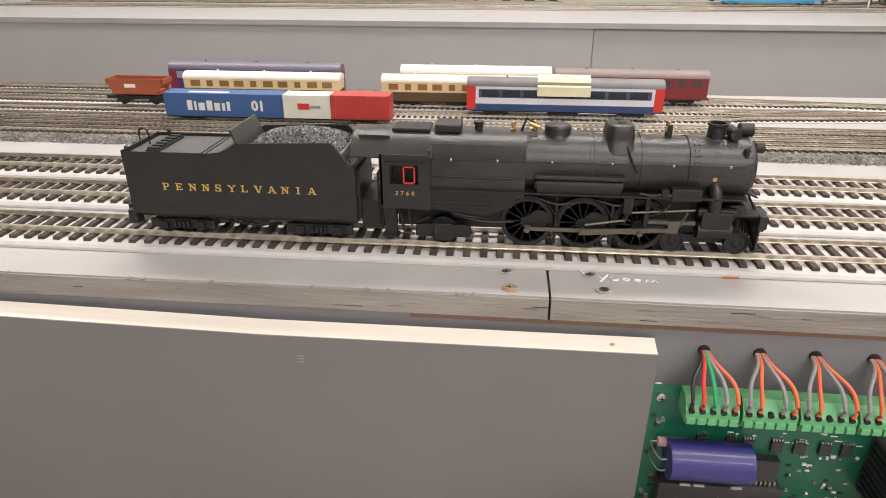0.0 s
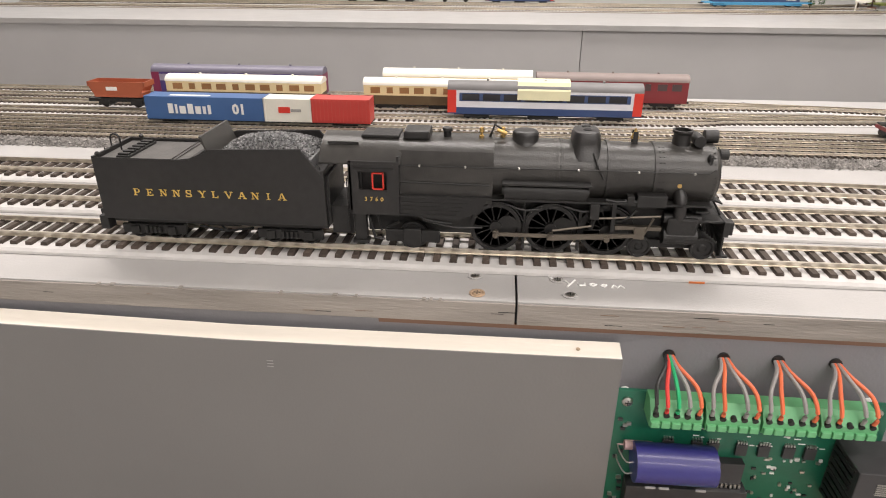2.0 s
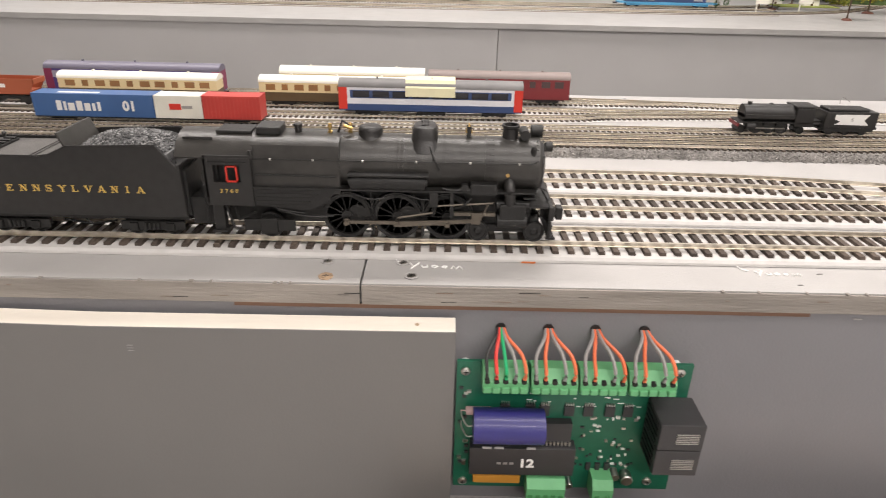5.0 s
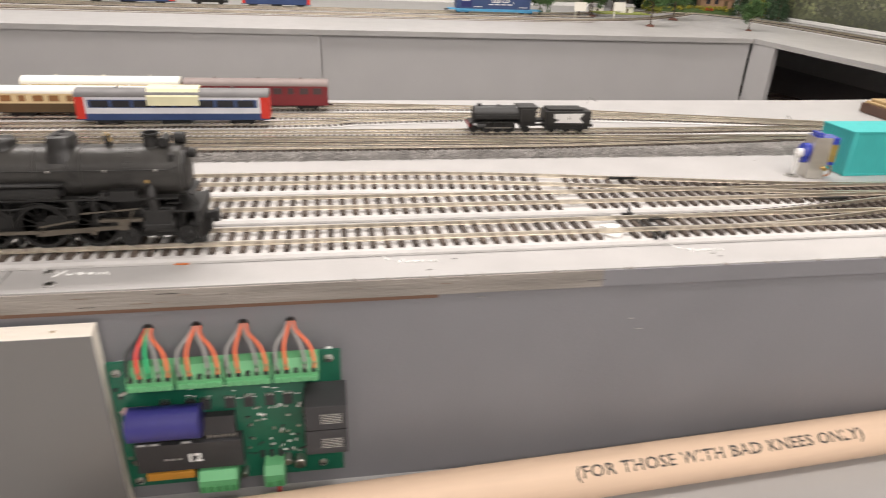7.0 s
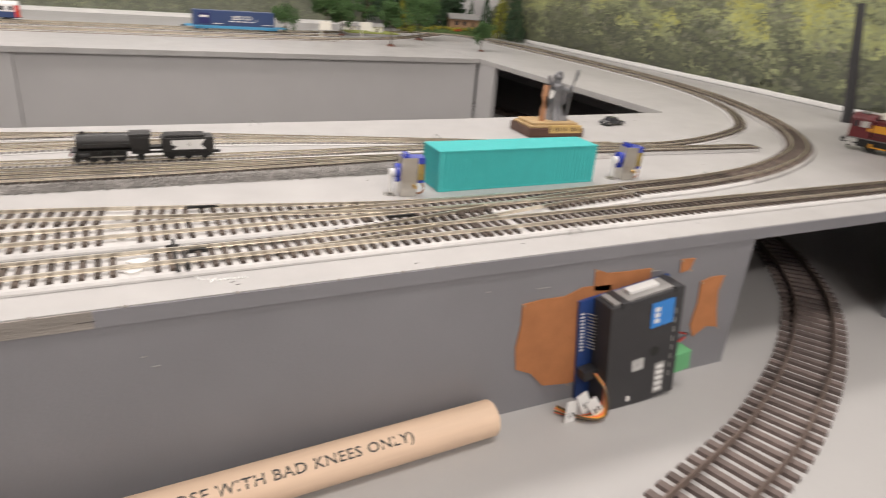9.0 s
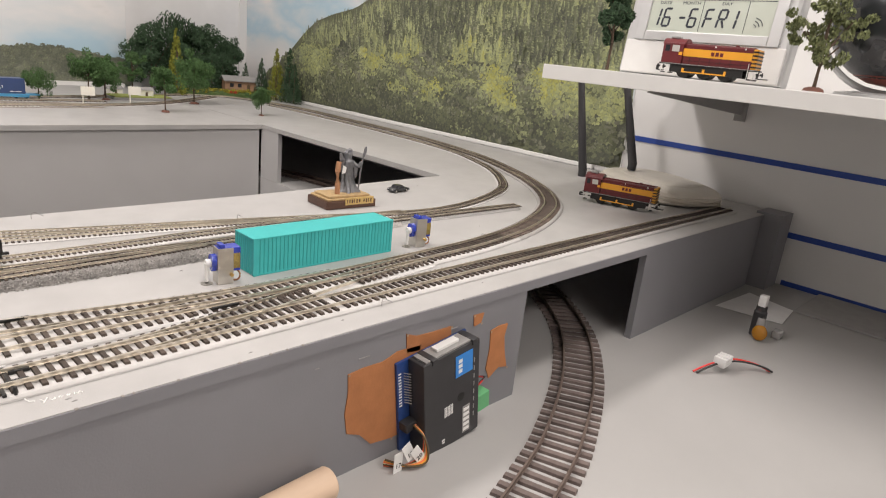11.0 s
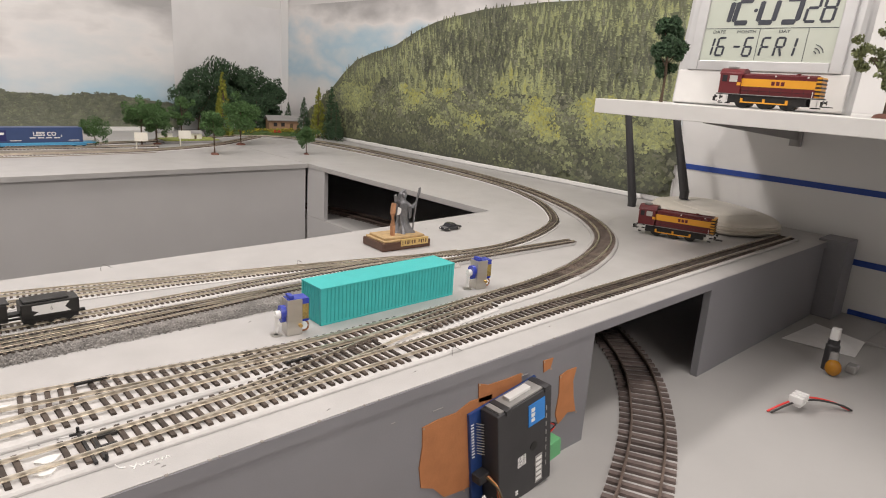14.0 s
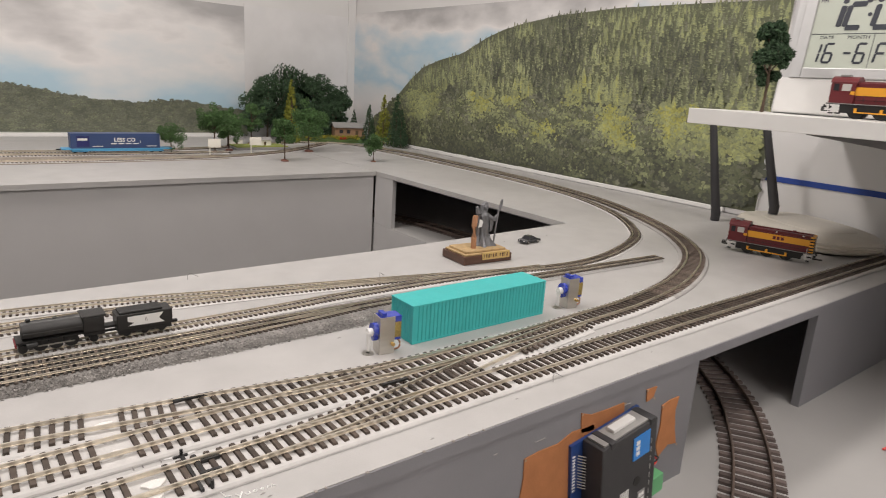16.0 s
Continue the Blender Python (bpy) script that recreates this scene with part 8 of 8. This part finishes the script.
def hill_print(name, label, put, spans, outline, floor_z, rows, seed, small, plain=False):
    """Printed woodland: flat tree shapes laid over one another on the backdrop sheet. put(u, z, d) gives a place d off the sheet."""
    rng = random.Random(seed)
    verts, faces, mats = [], [], []

    def poly(pts, d, k):
        i = len(verts)
        verts.extend(put(u, z, d) for u, z in pts)
        faces.append(list(range(i, i + len(pts))))
        mats.append(k)

    def top(u):
        for (a, za), (b, zb) in zip(outline, outline[1:]):
            if a <= u <= b:
                return za + (zb - za) * (u - a) / (b - a)
        return outline[0][1] if u < outline[0][0] else outline[-1][1]

    N = 60
    u0, u1 = spans
    poly([(u0, floor_z)] + [(u0 + (u1 - u0) * k / N, max(floor_z + 0.002, top(u0 + (u1 - u0) * k / N) - 0.006)) for k in range(N + 1)] + [(u1, floor_z)], 0.0006, 1)
    zmax = max(z for _, z in outline)

    def conifer(u, z, hh, ww, d, k):
        """A dark spiky silhouette, then ragged lit boughs towards its left side."""
        n = 6
        side = []
        for s in (1, -1):
            pts = []
            for q in range(n):
                r = ww * 0.5 * (1 - q / n) ** 0.8 * rng.uniform(0.75, 1.2)
                zz = z + hh * q / n
                pts += [(u + s * r, zz - hh * 0.03 * rng.random()), (u + s * r * rng.uniform(0.45, 0.7), zz + hh * 0.10)]
            side.append(pts)
        tip = (u + rng.uniform(-0.06, 0.06) * ww, z + hh)
        poly([(u, z)] + side[0] + [tip] + side[1][::-1], d, SHADE[k])
        for q in range(9):
            a = 0.06 + 0.9 * q / 9 + rng.uniform(-0.04, 0.04)
            r = ww * 0.46 * (1 - a) ** 0.8
            cu, cz = u - r * rng.uniform(0.0, 0.55), z + hh * a
            l, w2 = r * rng.uniform(0.55, 0.95), r * rng.uniform(0.25, 0.6)
            poly([(cu - l, cz - hh * 0.02), (cu - l * 0.3, cz - hh * 0.035), (cu + w2, cz - hh * 0.005), (cu + w2 * 0.3, cz + hh * 0.07), (cu - l * 0.4, cz + hh * 0.05)], d + 0.00010 + 0.00002 * q, k if rng.random() < 0.72 else SHADE[k])

    def bush(u, z, hh, ww, d, k):
        dark = SHADE[SHADE[k]]
        for q in range(54):
            f = q / 53
            a, b = rng.uniform(0, 6.28), math.sqrt(rng.random())
            cu, cz = u + ww * 0.6 * b * math.cos(a), z + hh * (0.42 + 0.42 * b * math.sin(a))
            lit = (cz - z) / hh + (u - cu) / ww * 0.4 + rng.uniform(-0.3, 0.3)
            kk = dark if f < 0.2 else (k if lit > 0.50 else SHADE[k])
            rr = ww * (rng.uniform(0.16, 0.26) if f < 0.2 else rng.uniform(0.045, 0.11))
            a0 = rng.uniform(0, 6.28)
            poly([(cu + rr * rng.uniform(0.4, 1.3) * math.cos(a0 + 0.785 * j), cz + rr * rng.uniform(0.4, 1.1) * math.sin(a0 + 0.785 * j)) for j in range(8)], d + 0.00002 * q + rng.uniform(0, 0.00001), kk)

    for i in range(rows):
        f = i / (rows - 1)
        zr = zmax + (floor_z - zmax) * f
        d = 0.0008 + 0.0040 * f
        leafy = plain or f > 0.60
        h = (0.021 + 0.034 * f) * small
        w = h * (1.20 if leafy else 0.60)
        u = u0
        while u < u1:
            u += w * rng.uniform(0.5, 0.95)
            z = zr + rng.uniform(-0.5, 0.5) * h * 0.6
            if z + h * 0.92 > top(u) + rng.uniform(-0.004, 0.004) * small or u > u1:
                continue
            hh, ww = h * rng.uniform(0.7, 1.25), w * rng.uniform(0.8, 1.2)
            dd = d + rng.uniform(0, 0.0004)
            sway = noise.noise(Vector((u * 4, z * 6, seed))) + 0.5 * noise.noise(Vector((u * 11, z * 15, seed)))
            glade = 1.0 - math.hypot((u - (u0 + 0.36 * (u1 - u0))) / (0.26 * (u1 - u0)), (f - 0.62) / 0.22)
            if plain:
                k = rng.choice((1, 5, 5, 0, 4))
            elif leafy:
                k = 3 if glade > 0 and sway > 0.0 else (2 if sway > 0.05 and f < 0.86 else rng.choice((5, 2, 0, 0, 5) if f < 0.80 else (5, 1, 1, 0)))
            elif glade > 0.15 and sway > -0.02:
                k = rng.choice((3, 2, 2, 0))
            else:
                k = rng.choice((0, 2, 0, 5, 2)) if sway > -0.05 else rng.choice((0, 0, 5, 1, 1))
            (bush if leafy else conifer)(u, z, hh, ww, dd, k)
    me = bpy.data.meshes.new(name)
    me.from_pydata(verts, [], faces)
    for m in FARGREENS if plain else PRINT:
        me.materials.append(m)
    me.polygons.foreach_set("material_index", mats)
    me.update()
    ob = new(name, me)
    return tagged(ob, label, "backdrop", kind="structure")


tagged(part("backdrop_sheet_east", boxm(1.4690, 1.4712, 0.310, 1.8450, 0.0002, 0.4300), M_SKYE), "printed cloudy sky backdrop fixed to the wall", "backdrop", kind="structure")
tagged(part("backdrop_sheet_north", boxm(-1.9, 1.062, 1.8490, 1.8515, 0.0002, 0.4080), M_SKY), "printed cloudy sky backdrop behind the far board", "backdrop", kind="structure")
tagged(part("backdrop_sheet_corner", boxm(1.0622, 1.4400, 1.8485, 1.8515, 0.0002, 0.4150), M_SKYC), "pale glossy plain backdrop sheet in the corner", "backdrop", kind="structure")
tagged(part("backdrop_trim_corner", boxm(1.4400, 1.4688, 1.8440, 1.8515, 0.0002, 0.62, 0.001), M_WALLW), "white vertical corner strip between the backdrops", "trim", kind="structure")
hill_print("backdrop_hillside_east", "printed wooded hillside on the backdrop", lambda u, z, d: (1.4690 - d, u, z), (0.312, 1.70), [(0.312, 0.400), (0.48, 0.402), (0.683, 0.403), (0.869, 0.394), (0.978, 0.380), (1.057, 0.366), (1.129, 0.345), (1.225, 0.305), (1.33, 0.285), (1.417, 0.262), (1.484, 0.222), (1.58, 0.150), (1.70, 0.07)], 0.010, 38, 7, 0.9)
hill_print("backdrop_hillside_north", "printed distant wooded hills on the backdrop", lambda u, z, d: (u, 1.8484 - d, z), (-1.2, 1.06), [(-1.2, 0.12), (-0.5, 0.16), (0.1, 0.155), (0.394, 0.145), (0.453, 0.138), (0.583, 0.112), (0.729, 0.103), (0.80, 0.112), (0.891, 0.111), (0.97, 0.098), (1.06, 0.088)], 0.004, 26, 11, 0.30, plain=True)
tagged(part("backdrop_ledge_north", boxm(-1.9, 1.04, 1.812, 1.8440, 0.0002, 0.0100, 0.001), M_WHITE), "thin white ledge along the foot of the far backdrop", "ledge", kind="structure")
tagged(part("backdrop_trim_east", boxm(1.4605, 1.4688, 0.372, 1.825, 0.0002, 0.0095, 0.002), M_WHITE), "white moulded strip along the foot of the backdrop", "trim", kind="structure")

lay_sleepers()
